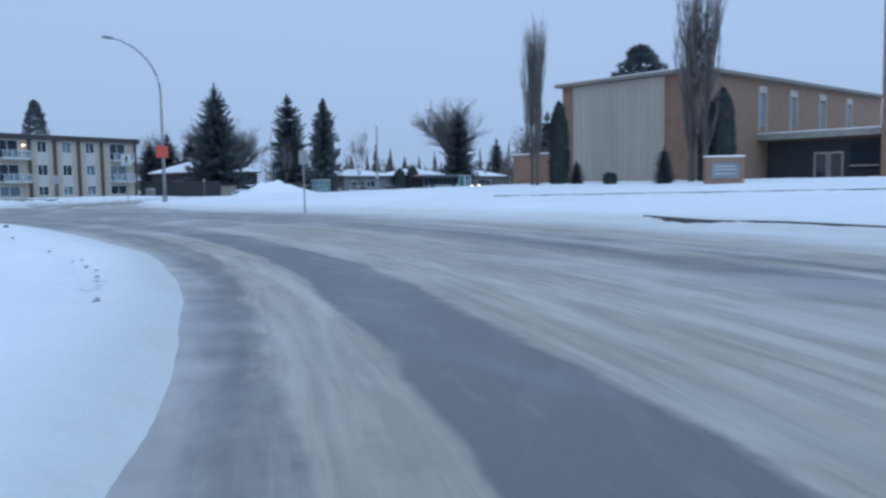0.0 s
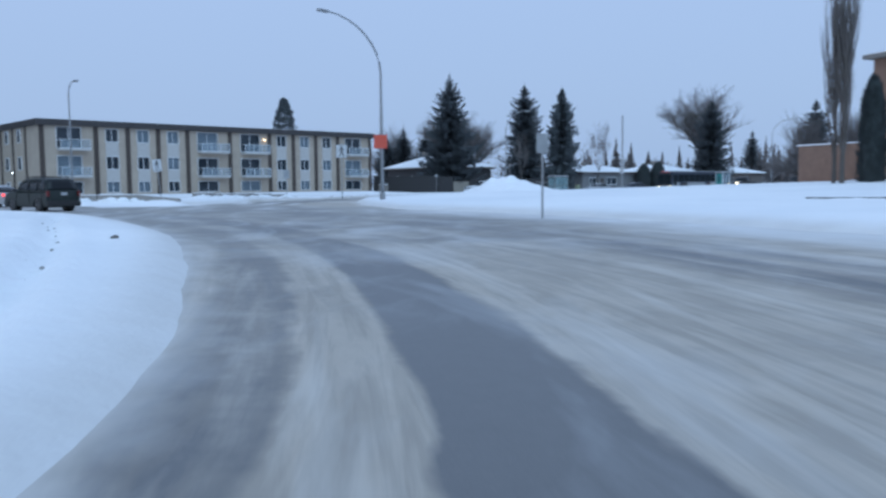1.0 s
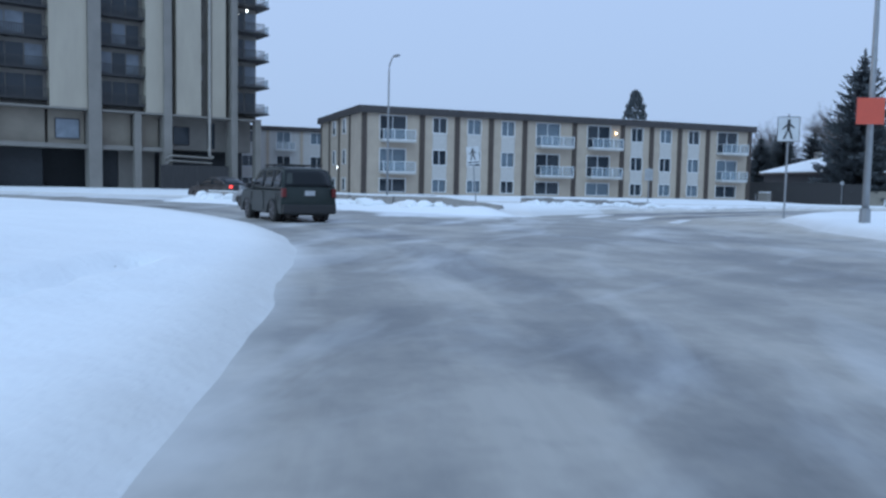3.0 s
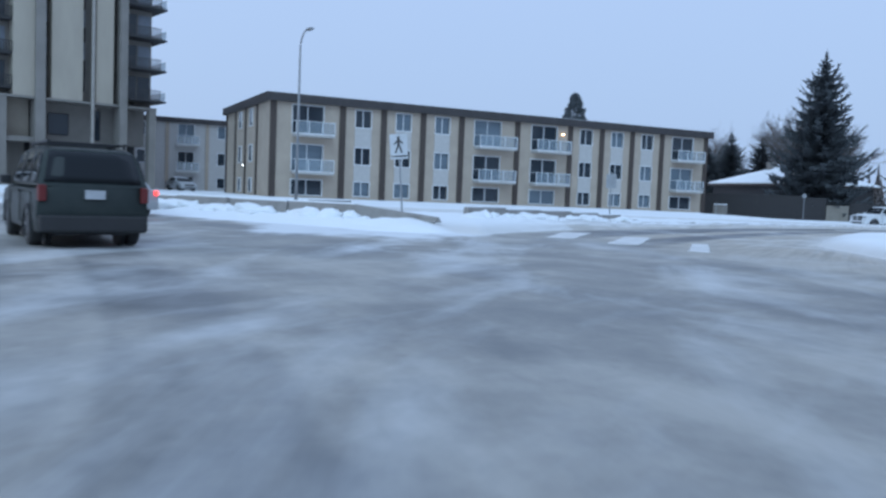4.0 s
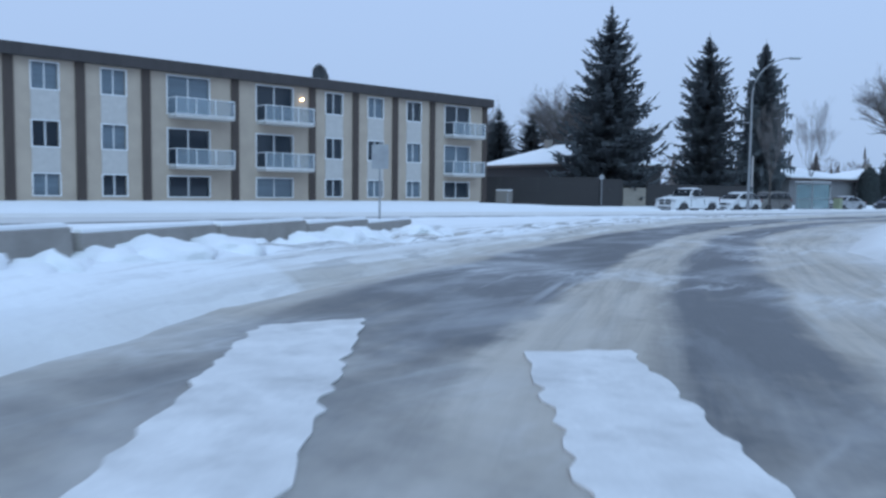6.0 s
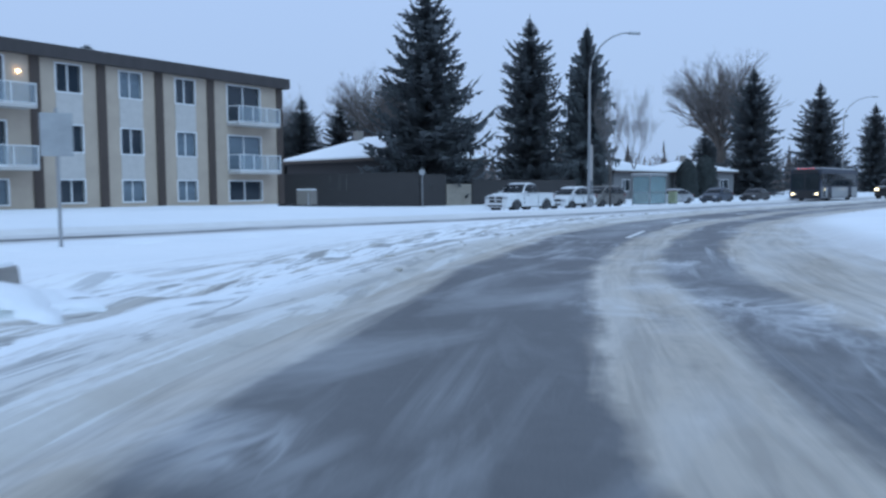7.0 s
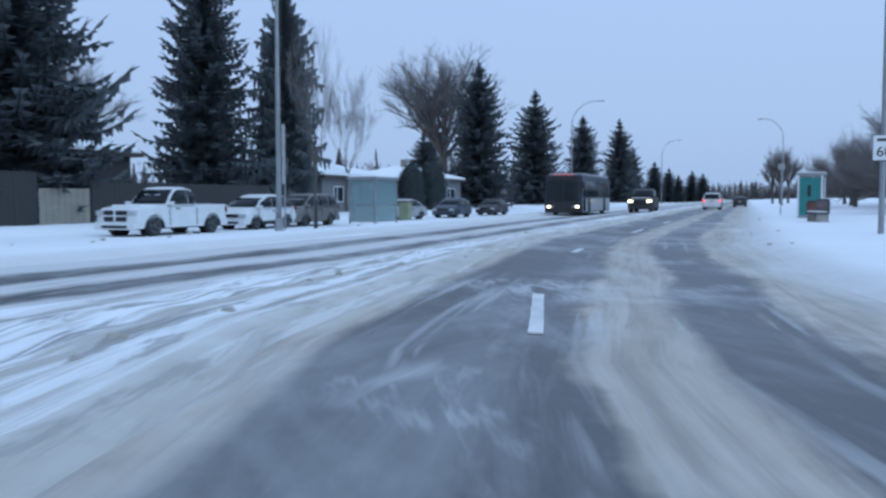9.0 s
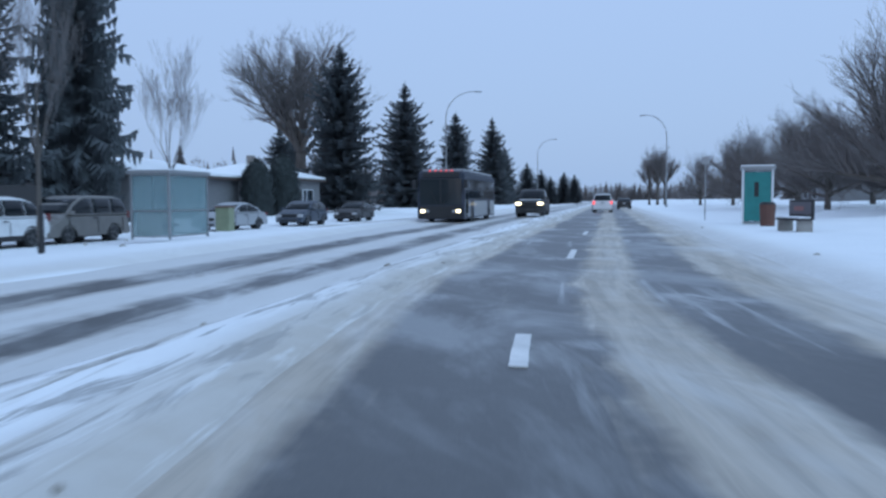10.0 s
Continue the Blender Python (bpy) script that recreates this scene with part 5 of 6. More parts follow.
s = sign("crossing_sign", 28.70, -36.33, 60, 3.25, 0.03, (("board", 2.78, 0.66, 0.78, SIGN_WHITE, 4),), "white crossing sign with black symbol on a steel post", base=0.42)
walking_mark(s, -0.061, 2.80, 0.95)
rim(s, -0.0605, 2.78, 0.66, 0.78, BLACK, 0.018)
s = sign("crossing_sign", 14.39, -42.17, 66, 2.6, 0.03, (("board", 2.22, 0.58, 0.70, SIGN_WHITE, 4), ("tab", 1.80, 0.58, 0.10, SIGN_WHITE, 4)), "white crossing sign tilted on a barrier post", base=0.52)
s.rotation_euler.y = radians(-5)
walking_mark(s, -0.061, 2.24, 0.85)
part("symbol", cube(-0.25, 0.25, -0.064, -0.061, 1.82, 1.85), BLACK, s)
s = sign("warning_sign", 29.78, -34.32, 62, 0, 0.13, (("board", 3.30, 0.78, 0.80, RED_SIGN, 4),), "plain orange-red square warning sign on a lamp post", base=0.45)
part("bracket", cube(-0.05, 0.05, -0.13, -0.10, 3.1, 3.5), STEEL, s)
# tall direction sign on the island
s = sign("direction_sign", 42.4, -57.45, 52, 7.6, 0.075, (("board", 2.924, 0.58, 0.62, GREEN_SIGN, 4), ("arrow_board", 2.473, 0.58, 0.217, GREEN_SIGN, 4), ("circle_board", 2.106, 0.58, 0.484, WHITE, 4), ("tab", 1.722, 0.56, 0.184, WHITE, 4)), "tall green direction sign on a square steel post", base=0.3, square=True)
part("header", cube(-0.29, 0.29, -0.112, -0.106, 3.125, 3.25), plain("blue_header", (0.03, 0.13, 0.42), 0.5), s)
for zz in (2.974, 2.857, 2.741):
    part("lettering", cube(-0.2, 0.2, -0.112, -0.106, zz - 0.03, zz + 0.03), WHITE, s, "white lettering bar")
part("arrow", prism(bmesh.new(), ((-0.2, 2.457), (0.05, 2.457), (0.05, 2.415), (0.2, 2.473), (0.05, 2.532), (0.05, 2.49), (-0.2, 2.49)), "y", -0.112, -0.106), WHITE, s)
bm = bmesh.new()
for k in range(24):
    a0, a1 = k * math.pi / 12, (k + 1) * math.pi / 12
    prism(bm, [(r * math.cos(a), 2.106 + r * math.sin(a)) for r, a in ((0.17, a0), (0.22, a0), (0.22, a1), (0.17, a1))], "y", -0.112, -0.106)
part("ring_mark", bm, GREEN_SIGN, s)
part("dark_mark", cube(-0.09, 0.1, -0.111, -0.106, 2.039, 2.173, bevel=0.002), BLACK, s)
part("tab_mark", cube(-0.18, 0.18, -0.111, -0.106, 1.705, 1.747), BLACK, s)
sign("street_sign", -24.83, 11.25, 40, 2.75, 0.035, (("board", 2.45, 0.42, 0.55, STEEL, 8),), "small grey eight-sided sign back on a slim post", base=0.0)
sign("street_sign", 50.3, -41.2, 44, 2.95, 0.035, (("board", 2.62, 0.40, 0.66, STEEL, 4),), "grey back of a road sign on a slim post")
sign("street_sign", -3.2, -23.8, 65, 2.85, 0.035, (("board", 2.32, 0.6, 0.86, STEEL, 4),), "large grey sign seen from behind on a post", base=0.05)
stake = thing("marker_stake", pose(-21.7, -1.7, floor_z(-21.7, -1.7) - 0.1, 2, 3, 0), "thin grey marker stake in lawn snow", "post")
part("shaft", tube(bmesh.new(), [(0, 0, 0), (0, 0, 0.85)], [0.035, 0.03], 6), STEEL, stake)
s = sign("speed_sign", 6.6, 15.0, 0, 9.0, 0.085, (("board", 2.55, 0.62, 0.76, WHITE, 4),), "white speed limit sign on a tall steel pole", base=0.1)
rim(s, -0.1155, 2.55, 0.62, 0.76, BLACK, 0.02)


def lettering(text, size, m, parent, mat):
    c = bpy.data.curves.new("lettering", "FONT")
    c.body, c.size, c.align_x, c.extrude = text, size, "CENTER", 0.003
    tmp = bpy.data.objects.new("tmp", c)
    scene.collection.objects.link(tmp)
    me = bpy.data.meshes.new_from_object(tmp.evaluated_get(bpy.context.evaluated_depsgraph_get()))
    bpy.data.objects.remove(tmp)
    me.materials.append(mat)
    ob = new("lettering", me)
    ob.parent = parent
    ob.matrix_basis = m
    return ob


lettering("60", 0.42, pose(0, -0.121, 2.30, 90, 0, 0), s, BLACK)
part("small_lettering", cube(-0.2, 0.2, -0.119, -0.1155, 2.74, 2.82), BLACK, s)
s = sign("bus_stop_sign", 4.9, 44.0, 0, 3.3, 0.03, (("flag", 3.1, 0.40, 0.38, STEEL, 4),), "bus stop flag on a slim post", "sign")

# ---------------------------------------------------------------- shelters and bench
def shelter(x, y, turn, wide, deep, high, wall_mat, label, base, solid_front=False):
    t = thing("bus_shelter", pose(x, y, base, 0, 0, turn), label, "bus shelter")
    post = mesh_of("post", cube(-0.04, 0.04, -0.04, 0.04, 0, high - 0.1, bevel=0.006), WHITE if solid_front else STEEL)
    for px, py in ((0, 0), (wide, 0), (0, deep), (wide, deep), (wide / 2, deep)):
        piece("post", post, t, pose(px, py, 0))
    part("roof", cube(-0.12, wide + 0.12, -0.12, deep + 0.12, high - 0.12, high, bevel=0.02), STEEL, t, "flat metal roof")
    part("roof_snow", cube(-0.08, wide + 0.08, -0.08, deep + 0.08, high, high + 0.05, bevel=0.02), SNOW, t, "snow on the roof")
    for a, c, d, e in ((0.05, wide - 0.05, deep - 0.01, deep + 0.01), (-0.01, 0.01, 0.05, deep - 0.05), (wide - 0.01, wide + 0.01, 0.05, deep - 0.05), (0.05, wide - 0.05, -0.01, 0.01)):
        for z0, z1 in ((0.12, 0.95), (1.0, high - 0.18)):
            g = part("glass_panel", cube(a, c, d, e, z0, z1), wall_mat, t)
            g.visible_shadow = False
    for z0 in (0.08, 0.95, high - 0.18):
        for a, c, d, e in ((0, wide, deep - 0.03, deep + 0.03), (-0.03, 0.03, 0.03, deep - 0.03), (wide - 0.03, wide + 0.03, 0.03, deep - 0.03), (0, wide, -0.03, 0.03)):
            part("rail", cube(a, c, d, e, z0, z0 + 0.05), STEEL, t)
    part("seat", cube(0.3, wide - 0.3, deep - 0.45, deep - 0.1, 0.42, 0.47), WHITE if not solid_front else WOOD, t, "bench inside the shelter")
    return t


FROST = glass_material("frosted_shelter_glass", (0.26, 0.38, 0.40), 0.2, 0.40)
shelter(-14.55, 25.25, 90, 2.65, 1.4, 2.35, FROST, "glass bus shelter with frosted panes beside the avenue", -0.08)
for s_ in [o for o in scene.objects if o.name == "bus_shelter"]:
    part("back_board", cube(0.15, 2.5, 1.30, 1.34, 0.15, 0.92), PANEL, s_, "pale board behind the seat")
    part("side_board", cube(0.06, 0.10, 0.3, 1.1, 0.15, 0.92), PANEL, s_, "pale board behind the glass")
    part("seat_edge", cube(0.4, 2.2, 0.90, 0.94, 0.40, 0.48), BLACK, s_, "dark seat edge")
s = shelter(5.45, 35.6, -10, 1.15, 1.3, 2.45, CLEAR, "white-framed bus shelter with teal panels beside the avenue", 0.08, True)
part("poster", cube(0.06, 1.09, -0.035, -0.012, 0.2, 2.2), TEAL, s, "teal panel")
part("poster_mark", cube(0.45, 0.62, -0.045, -0.036, 1.2, 1.8), BLACK, s)
bench = thing("bench", pose(5.9, 28.5, floor_z(5.9, 28.5) - 0.03, 0, 0, -78), "dark wooden advertising bench with snow on its seat", "bench")
part("seat", cube(-0.2, 1.5, -0.45, 0.0, 0.40, 0.46, bevel=0.01), WOOD, bench)
part("seat_snow", cube(-0.15, 1.45, -0.42, -0.03, 0.46, 0.52, bevel=0.025), SNOW, bench, "snow on the seat")
part("backrest", cube(-0.2, 1.5, 0.0, 0.06, 0.42, 1.05, bevel=0.01), WOOD, bench)
part("advert", cube(-0.1, 1.4, -0.012, -0.001, 0.58, 0.98), plain("faded_advert", (0.12, 0.11, 0.12), 0.6), bench, "faded advertising panel")
part("advert_mark", cube(0.2, 0.9, -0.018, -0.013, 0.70, 0.84), plain("faded_red", (0.28, 0.12, 0.11), 0.6), bench)
for xx in (-0.1, 1.3):
    part("leg", cube(xx, xx + 0.12, -0.42, 0.05, 0.0, 0.40), CONCRETE, bench)
bin_ = thing("litter_bin", pose(6.0, 33.2, floor_z(6, 33.2) - 0.02), "small brown litter bin beside the shelter", "bin")
part("body", tube(bmesh.new(), [(0, 0, 0), (0, 0, 0.85)], [0.26, 0.3], 12), plain("brown_bin", (0.13, 0.06, 0.045), 0.7), bin_)
part("lid", tube(bmesh.new(), [(0, 0, 0.85), (0, 0, 0.95)], [0.31, 0.22], 12), BLACK, bin_)
bx = thing("recycling_box", pose(-15.6, 30.6, 0.0), "yellow and green recycling box behind a shelter", "bin")
part("body", cube(0, 0.6, 0, 0.5, 0, 0.95, bevel=0.03), plain("yellow_green", (0.24, 0.27, 0.17), 0.6), bx)
part("lid", cube(-0.03, 0.63, -0.03, 0.53, 0.95, 1.02, bevel=0.02), plain("brown_lid", (0.15, 0.09, 0.06), 0.6), bx)

# ---------------------------------------------------------------- vehicles
TAIL = emitting("lit_tail_light", (1.0, 0.06, 0.05), 2.2)
TAIL_DIM = emitting("tail_light", (0.12, 0.010, 0.010), 0.03)
MARKER = emitting("marker_light", (0.9, 0.08, 0.06), 0.7)
HEAD = emitting("lit_headlight", (1.0, 0.86, 0.55), 4)
HEAD_OFF = plain("headlight_glass", (0.45, 0.46, 0.47), 0.15)
PLATE = plain("number_plate", (0.40, 0.41, 0.43), 0.5)


def wheel_meshes(r, w):
    n = 24
    ty = tube(bmesh.new(), [(0, -w / 2, 0), (0, -w / 2 + 0.015, 0), (0, -w / 2 + 0.05, 0), (0, w / 2 - 0.05, 0), (0, w / 2 - 0.015, 0), (0, w / 2, 0)], [r * 0.72, r * 0.94, r, r, r * 0.94, r * 0.72], n)
    ri = bmesh.new()
    tube(ri, [(0, -w / 2 - 0.002, 0), (0, w / 2 + 0.002, 0)], [r * 0.16, r * 0.16], 10)
    for k in range(20):
        a0, a1 = k * math.pi / 10, (k + 1) * math.pi / 10
        prism(ri, [(q * math.cos(a), q * math.sin(a)) for q, a in ((r * 0.60, a0), (r * 0.70, a0), (r * 0.70, a1), (r * 0.60, a1))], "y", -w / 2 - 0.006, w / 2 + 0.006)
    for k in range(5):
        a = k * 2 * math.pi / 5
        bmesh.ops.create_cube(ri, size=1.0, matrix=Matrix.Rotation(a, 4, "Y") @ Matrix.LocRotScale((r * 0.38, 0, 0), None, (r * 0.48, w + 0.01, r * 0.13)))
    return mesh_of("tyre", ty, RUBBER, False), mesh_of("rim", ri, RIM)


def outline_with_arches(top, x_rear, x_front, z_low, axles, r):
    """A car's side outline: the given top line from front to rear, and a sill with round arches."""
    pts = [(x_rear, z_low)]
    for ax in sorted(axles):
        for k in range(9):
            a = math.pi - k * math.pi / 8
            pts.append((ax + r * math.cos(a), max(z_low, z_low + 0.02) + r * math.sin(a) * 0.98))
    pts.append((x_front, z_low))
    return pts + top


def car(name, m, label, paint, length=4.6, width=1.85, belt=1.02, high=1.72, hood=1.0, cowl=0.95, cabin=(0.95, 0.35, -1.9, -2.15), wheel=0.36, axles=(-1.35, 1.38), bed=None,
        rear_lit=False, front_lit=False, rack=False, tail_high=0.95, tall_tail=False, lean=0.86, grille_high=0.28, drop=0.12, arch=0.05, clad=False, group="vehicles", category="car"):
    """Front at +x. cabin: x of the windscreen's foot and top, of the rear window's top and foot."""
    t = thing(name, m, label, category, group)
    hl, hw = length / 2, width / 2
    low = wheel * 0.72
    c0, c1, c2, c3 = cabin
    rear_z = bed if bed else belt
    nose = hood - drop
    top = [(hl, low + 0.28), (hl - 0.02, nose - 0.26), (hl - 0.07, nose - 0.10), (hl - 0.22, nose), (hl - 0.6, nose + drop * 0.55), (c0 + 0.3, hood), (c0 + 0.05, belt + 0.01), (c0, belt)]
    top += [(c3, belt)] + ([(c3 - 0.02, rear_z), (-hl + 0.03, rear_z)] if bed else [(-hl + 0.04, rear_z - 0.03)]) + [(-hl, low + 0.3)]
    side = outline_with_arches(top, -hl + 0.05, hl - 0.06, low, axles, wheel * 1.23)
    bm = bmesh.new()
    rows = []
    for u in (-1, -0.985, -0.94, -0.85, -0.6, 0, 0.6, 0.85, 0.94, 0.985, 1):
        q = abs(u)
        ring = []
        for px, pz in side:
            end = max(0.0, (abs(px) - (hl - 0.9)) / 0.9)
            shoulder = 0.085 * q ** 10 * (pz > low + 0.3)
            bulge = 0.955 + 0.045 * math.sin(min(1.0, max(0.0, (pz - low) / (belt - low))) * math.pi)
            ring.append(bm.verts.new((px * (1 - 0.035 * q ** 3 * end), u * hw * bulge * (1 - 0.03 * end), pz - shoulder + (0.02 * (1 - q * q) if pz > hood - 0.12 else 0))))
        rows.append(ring)
    for r0, r1 in zip(rows, rows[1:]):
        for i in range(len(side)):
            bm.faces.new((r0[i], r0[(i + 1) % len(side)], r1[(i + 1) % len(side)], r1[i]))
    bm.faces.new(rows[0][::-1])
    bm.faces.new(rows[-1])
    bmesh.ops.recalc_face_normals(bm, faces=bm.faces)
    body = part("body", bm, paint, t, smooth=True)
    body.data.set_sharp_from_angle(angle=radians(32))
    # cabin: a windscreen that curves into an arched roof
    rise = high - belt
    line = [(c0, belt - 0.02), (c0 + (c1 - c0) * 0.5, belt + rise * 0.56), (c1 + 0.04, high - arch - 0.03), (c1 - 0.16, high - arch * 0.45), (c1 - 0.5, high), ((c1 + c2) / 2 - 0.1, high + 0.005), (c2 + 0.35, high - arch * 0.4), (c2, high - arch - 0.03), (c2 + (c3 - c2) * 0.5, belt + rise * 0.46), (c3, belt - 0.02)]
    lx, lz = [p[0] for p in line][::-1], [p[1] for p in line][::-1]
    roof_z = lambda x: float(np.interp(x, lx, lz))
    half = lambda z: hw * 0.95 * (1 - (1 - lean) * max(0.0, z - belt) / rise)
    cb = bmesh.new()
    rows = []
    for u in (-1, -0.97, -0.90, -0.78, -0.4, 0, 0.4, 0.78, 0.90, 0.97, 1):
        q = abs(u)
        rows.append([cb.verts.new((px + (0.07 * (1 - q * q) - 0.03 if px > c1 - 0.1 else -0.04 * (1 - q * q) + 0.02 if px < c2 + 0.1 else 0.0), u * half(pz), pz - (0.06 * q ** 9 if pz > belt + 0.25 else 0))) for px, pz in line])
    for r0, r1 in zip(rows, rows[1:]):
        for i in range(len(line)):
            cb.faces.new((r0[i], r0[(i + 1) % len(line)], r1[(i + 1) % len(line)], r1[i]))
    cb.faces.new(rows[0][::-1])
    cb.faces.new(rows[-1])
    bmesh.ops.recalc_face_normals(cb, faces=cb.faces)
    part("cabin", cb, paint, t, smooth=True).data.set_sharp_from_angle(angle=radians(30))

    def pane_of(nm, outer, inner):
        """A thin solid pane from two matching grids of points."""
        g = bmesh.new()
        a, c = ([[g.verts.new(p) for p in row] for row in grid] for grid in (outer, inner))
        n, m_ = len(a), len(a[0])
        for i in range(n - 1):
            for j in range(m_ - 1):
                g.faces.new((a[i][j], a[i + 1][j], a[i + 1][j + 1], a[i][j + 1]))
                g.faces.new((c[i][j], c[i][j + 1], c[i + 1][j + 1], c[i + 1][j]))
        for i in range(n - 1):
            g.faces.new((a[i][0], c[i][0], c[i + 1][0], a[i + 1][0]))
            g.faces.new((a[i][-1], a[i + 1][-1], c[i + 1][-1], c[i][-1]))
        for j in range(m_ - 1):
            g.faces.new((a[0][j], a[0][j + 1], c[0][j + 1], c[0][j]))
            g.faces.new((a[-1][j], c[-1][j], c[-1][j + 1], a[-1][j + 1]))
        bmesh.ops.recalc_face_normals(g, faces=g.faces)
        return part(nm, g, CAR_GLASS, t, smooth=True)

    # side glass follows the roof's arch
    zb, edge = belt + 0.03, 0.10
    x_front = float(np.interp(zb + edge + 0.05, lz[::-1][:3], lx[::-1][:3])) - 0.05
    x_back = float(np.interp(zb + edge + 0.05, lz[:3], lx[:3])) + 0.06
    cuts = (0.0, 0.74, 1.0) if bed else (0.0, 0.52, 1.0) if c1 - c2 < 1.9 else (0.0, 0.40, 0.73, 1.0)
    for sg in (1, -1):
        for f0, f1 in zip(cuts, cuts[1:]):
            xa, xb = x_front + (x_back - x_front) * f0 - (0.025 if f0 else 0), x_front + (x_back - x_front) * f1 + (0.025 if f1 < 1 else 0)
            outer, inner = [], []
            for k in range(7):
                x = xa + (xb - xa) * k / 6
                zt = max(zb + 0.03, min(roof_z(x), high - 0.02) - edge)
                outer.append([(x, sg * (half(z) + 0.012), z) for z in (zb, (zb + zt) / 2, zt)])
                inner.append([(x, sg * (half(z) - 0.02), z) for z in (zb, (zb + zt) / 2, zt)])
            pane_of("side_window", outer, inner)
    for nm, i0, i1, sg in (("windscreen", 0, 2, 1), ("rear_window", len(line) - 1, len(line) - 3, -1)):
        outer, inner = [], []
        za, zc = belt + 0.05, high - arch - 0.06
        for k in range(5):
            z = za + (zc - za) * k / 4
            pr = sorted((line[i][1], line[i][0]) for i in (i0, (i0 + i1) // 2, i1))
            x = float(np.interp(z, [p[0] for p in pr], [p[1] for p in pr]))
            bow = lambda u: (0.07 * (1 - u * u) - 0.03) if sg > 0 else (-0.04 * (1 - u * u) + 0.02)
            outer.append([(x + bow(u) + sg * 0.016, u * half(z) * 0.99, z) for u in (-0.90, -0.5, 0, 0.5, 0.90)])
            inner.append([(x + bow(u) - sg * 0.02, u * half(z) * 0.99, z) for u in (-0.90, -0.5, 0, 0.5, 0.90)])
        pane_of(nm, outer, inner)
    if clad:
        for sg in (1, -1):
            part("sill_trim", cube(axles[0] + wheel * 1.2, axles[1] - wheel * 1.2, min(sg * (hw - 0.12), sg * (hw * 0.97 + 0.01)), max(sg * (hw - 0.12), sg * (hw * 0.97 + 0.01)), low - 0.02, low + 0.17, bevel=0.02), BLACK, t, "black plastic sill")
    # wheels
    tyre, rim_ = wheel_meshes(wheel, 0.23)
    for ax in axles:
        for sg in (1, -1):
            w = piece("wheel", tyre, t, pose(ax, sg * (hw - 0.13), wheel))
            piece("rim", rim_, w)
    for sg in (1, -1):
        for ax in axles:
            arch = bmesh.new()
            for k in range(10):
                a0, a1 = math.pi * k / 10, math.pi * (k + 1) / 10
                prism(arch, [(ax + rr * math.cos(a), low + rr * 0.98 * math.sin(a)) for rr, a in ((wheel * 1.17, a0), (wheel * 1.26, a0), (wheel * 1.26, a1), (wheel * 1.17, a1))], "y", min(sg * (hw - 0.25), sg * (hw + 0.008)), max(sg * (hw - 0.25), sg * (hw + 0.008)))
            part("arch_trim", arch, BLACK, t)
            part("wheel_well", tube(bmesh.new(), [(ax, sg * (hw - 0.36), wheel + 0.02), (ax, sg * (hw - 0.30), wheel + 0.02)], [wheel * 1.2, wheel * 1.2], 16), BLACK, t)
    part("underbody", cube(-hl + 0.2, hl - 0.2, -hw + 0.3, hw - 0.3, low - 0.04, low + 0.3), BLACK, t, "dark underside")
    # bumpers, lights, plates, mirrors, door lines
    part("bumper", cube(-hl - 0.06, -hl + 0.12, -hw * 0.93, hw * 0.93, low + 0.02, low + 0.30, bevel=0.04), BLACK if rack or clad else paint, t, "rear bumper")
    part("bumper", cube(hl - 0.14, hl + 0.06, -hw * 0.93, hw * 0.93, low - 0.02, low + 0.28, bevel=0.04), BLACK if rack else paint, t, "front bumper")
    th = 0.27 if tall_tail else 0.16
    for sg in (1, -1):
        part("tail_light", cube(-hl - 0.015, -hl + 0.16, min(sg * hw * 0.81, sg * hw * 0.945), max(sg * hw * 0.81, sg * hw * 0.945), tail_high - th, tail_high, bevel=0.02), TAIL if rear_lit else TAIL_DIM, t)
        part("headlight", cube(hl - 0.26, hl - 0.005, min(sg * hw * 0.56, sg * hw * 0.93), max(sg * hw * 0.56, sg * hw * 0.93), nose - 0.28, nose - 0.10, bevel=0.03), HEAD if front_lit else HEAD_OFF, t)
        part("mirror", cube(c0 - 0.22, c0 - 0.05, min(sg * (hw - 0.02), sg * (hw + 0.17)), max(sg * (hw - 0.02), sg * (hw + 0.17)), belt - 0.02, belt + 0.14, bevel=0.03), paint if not rack else BLACK, t)
        for dx in (c0 - 0.15, (c0 + c3) / 2 + 0.1, c3 + 0.45) if not bed else (c0 - 0.15, c3 + 0.05):
            part("door_seam", cube(dx - 0.006, dx + 0.006, min(sg * (hw * 0.98), sg * (hw + 0.004)), max(sg * (hw * 0.98), sg * (hw + 0.004)), low + 0.12, belt - 0.14), BLACK, t)
        part("handle", cube((c0 + c3) / 2 + 0.2, (c0 + c3) / 2 + 0.38, min(sg * hw * 0.97, sg * (hw + 0.015)), max(sg * hw * 0.97, sg * (hw + 0.015)), belt - 0.16, belt - 0.12), BLACK, t)
    g = bmesh.new()
    gz = nose - 0.10
    box(g, hl - 0.09, hl + 0.004, -hw * 0.52, hw * 0.52, gz - grille_high, gz)
    for k in range(4):
        box(g, hl - 0.02, hl + 0.02, -hw * 0.52, hw * 0.52, gz - grille_high * (k + 0.7) / 4, gz + 0.02 - grille_high * (k + 0.7) / 4)
    part("grille", g, BLACK, t)
    part("lower_intake", cube(hl + 0.02, hl + 0.066, -hw * 0.6, hw * 0.6, low + 0.03, low + 0.15, bevel=0.015), BLACK, t, "black lower air intake")
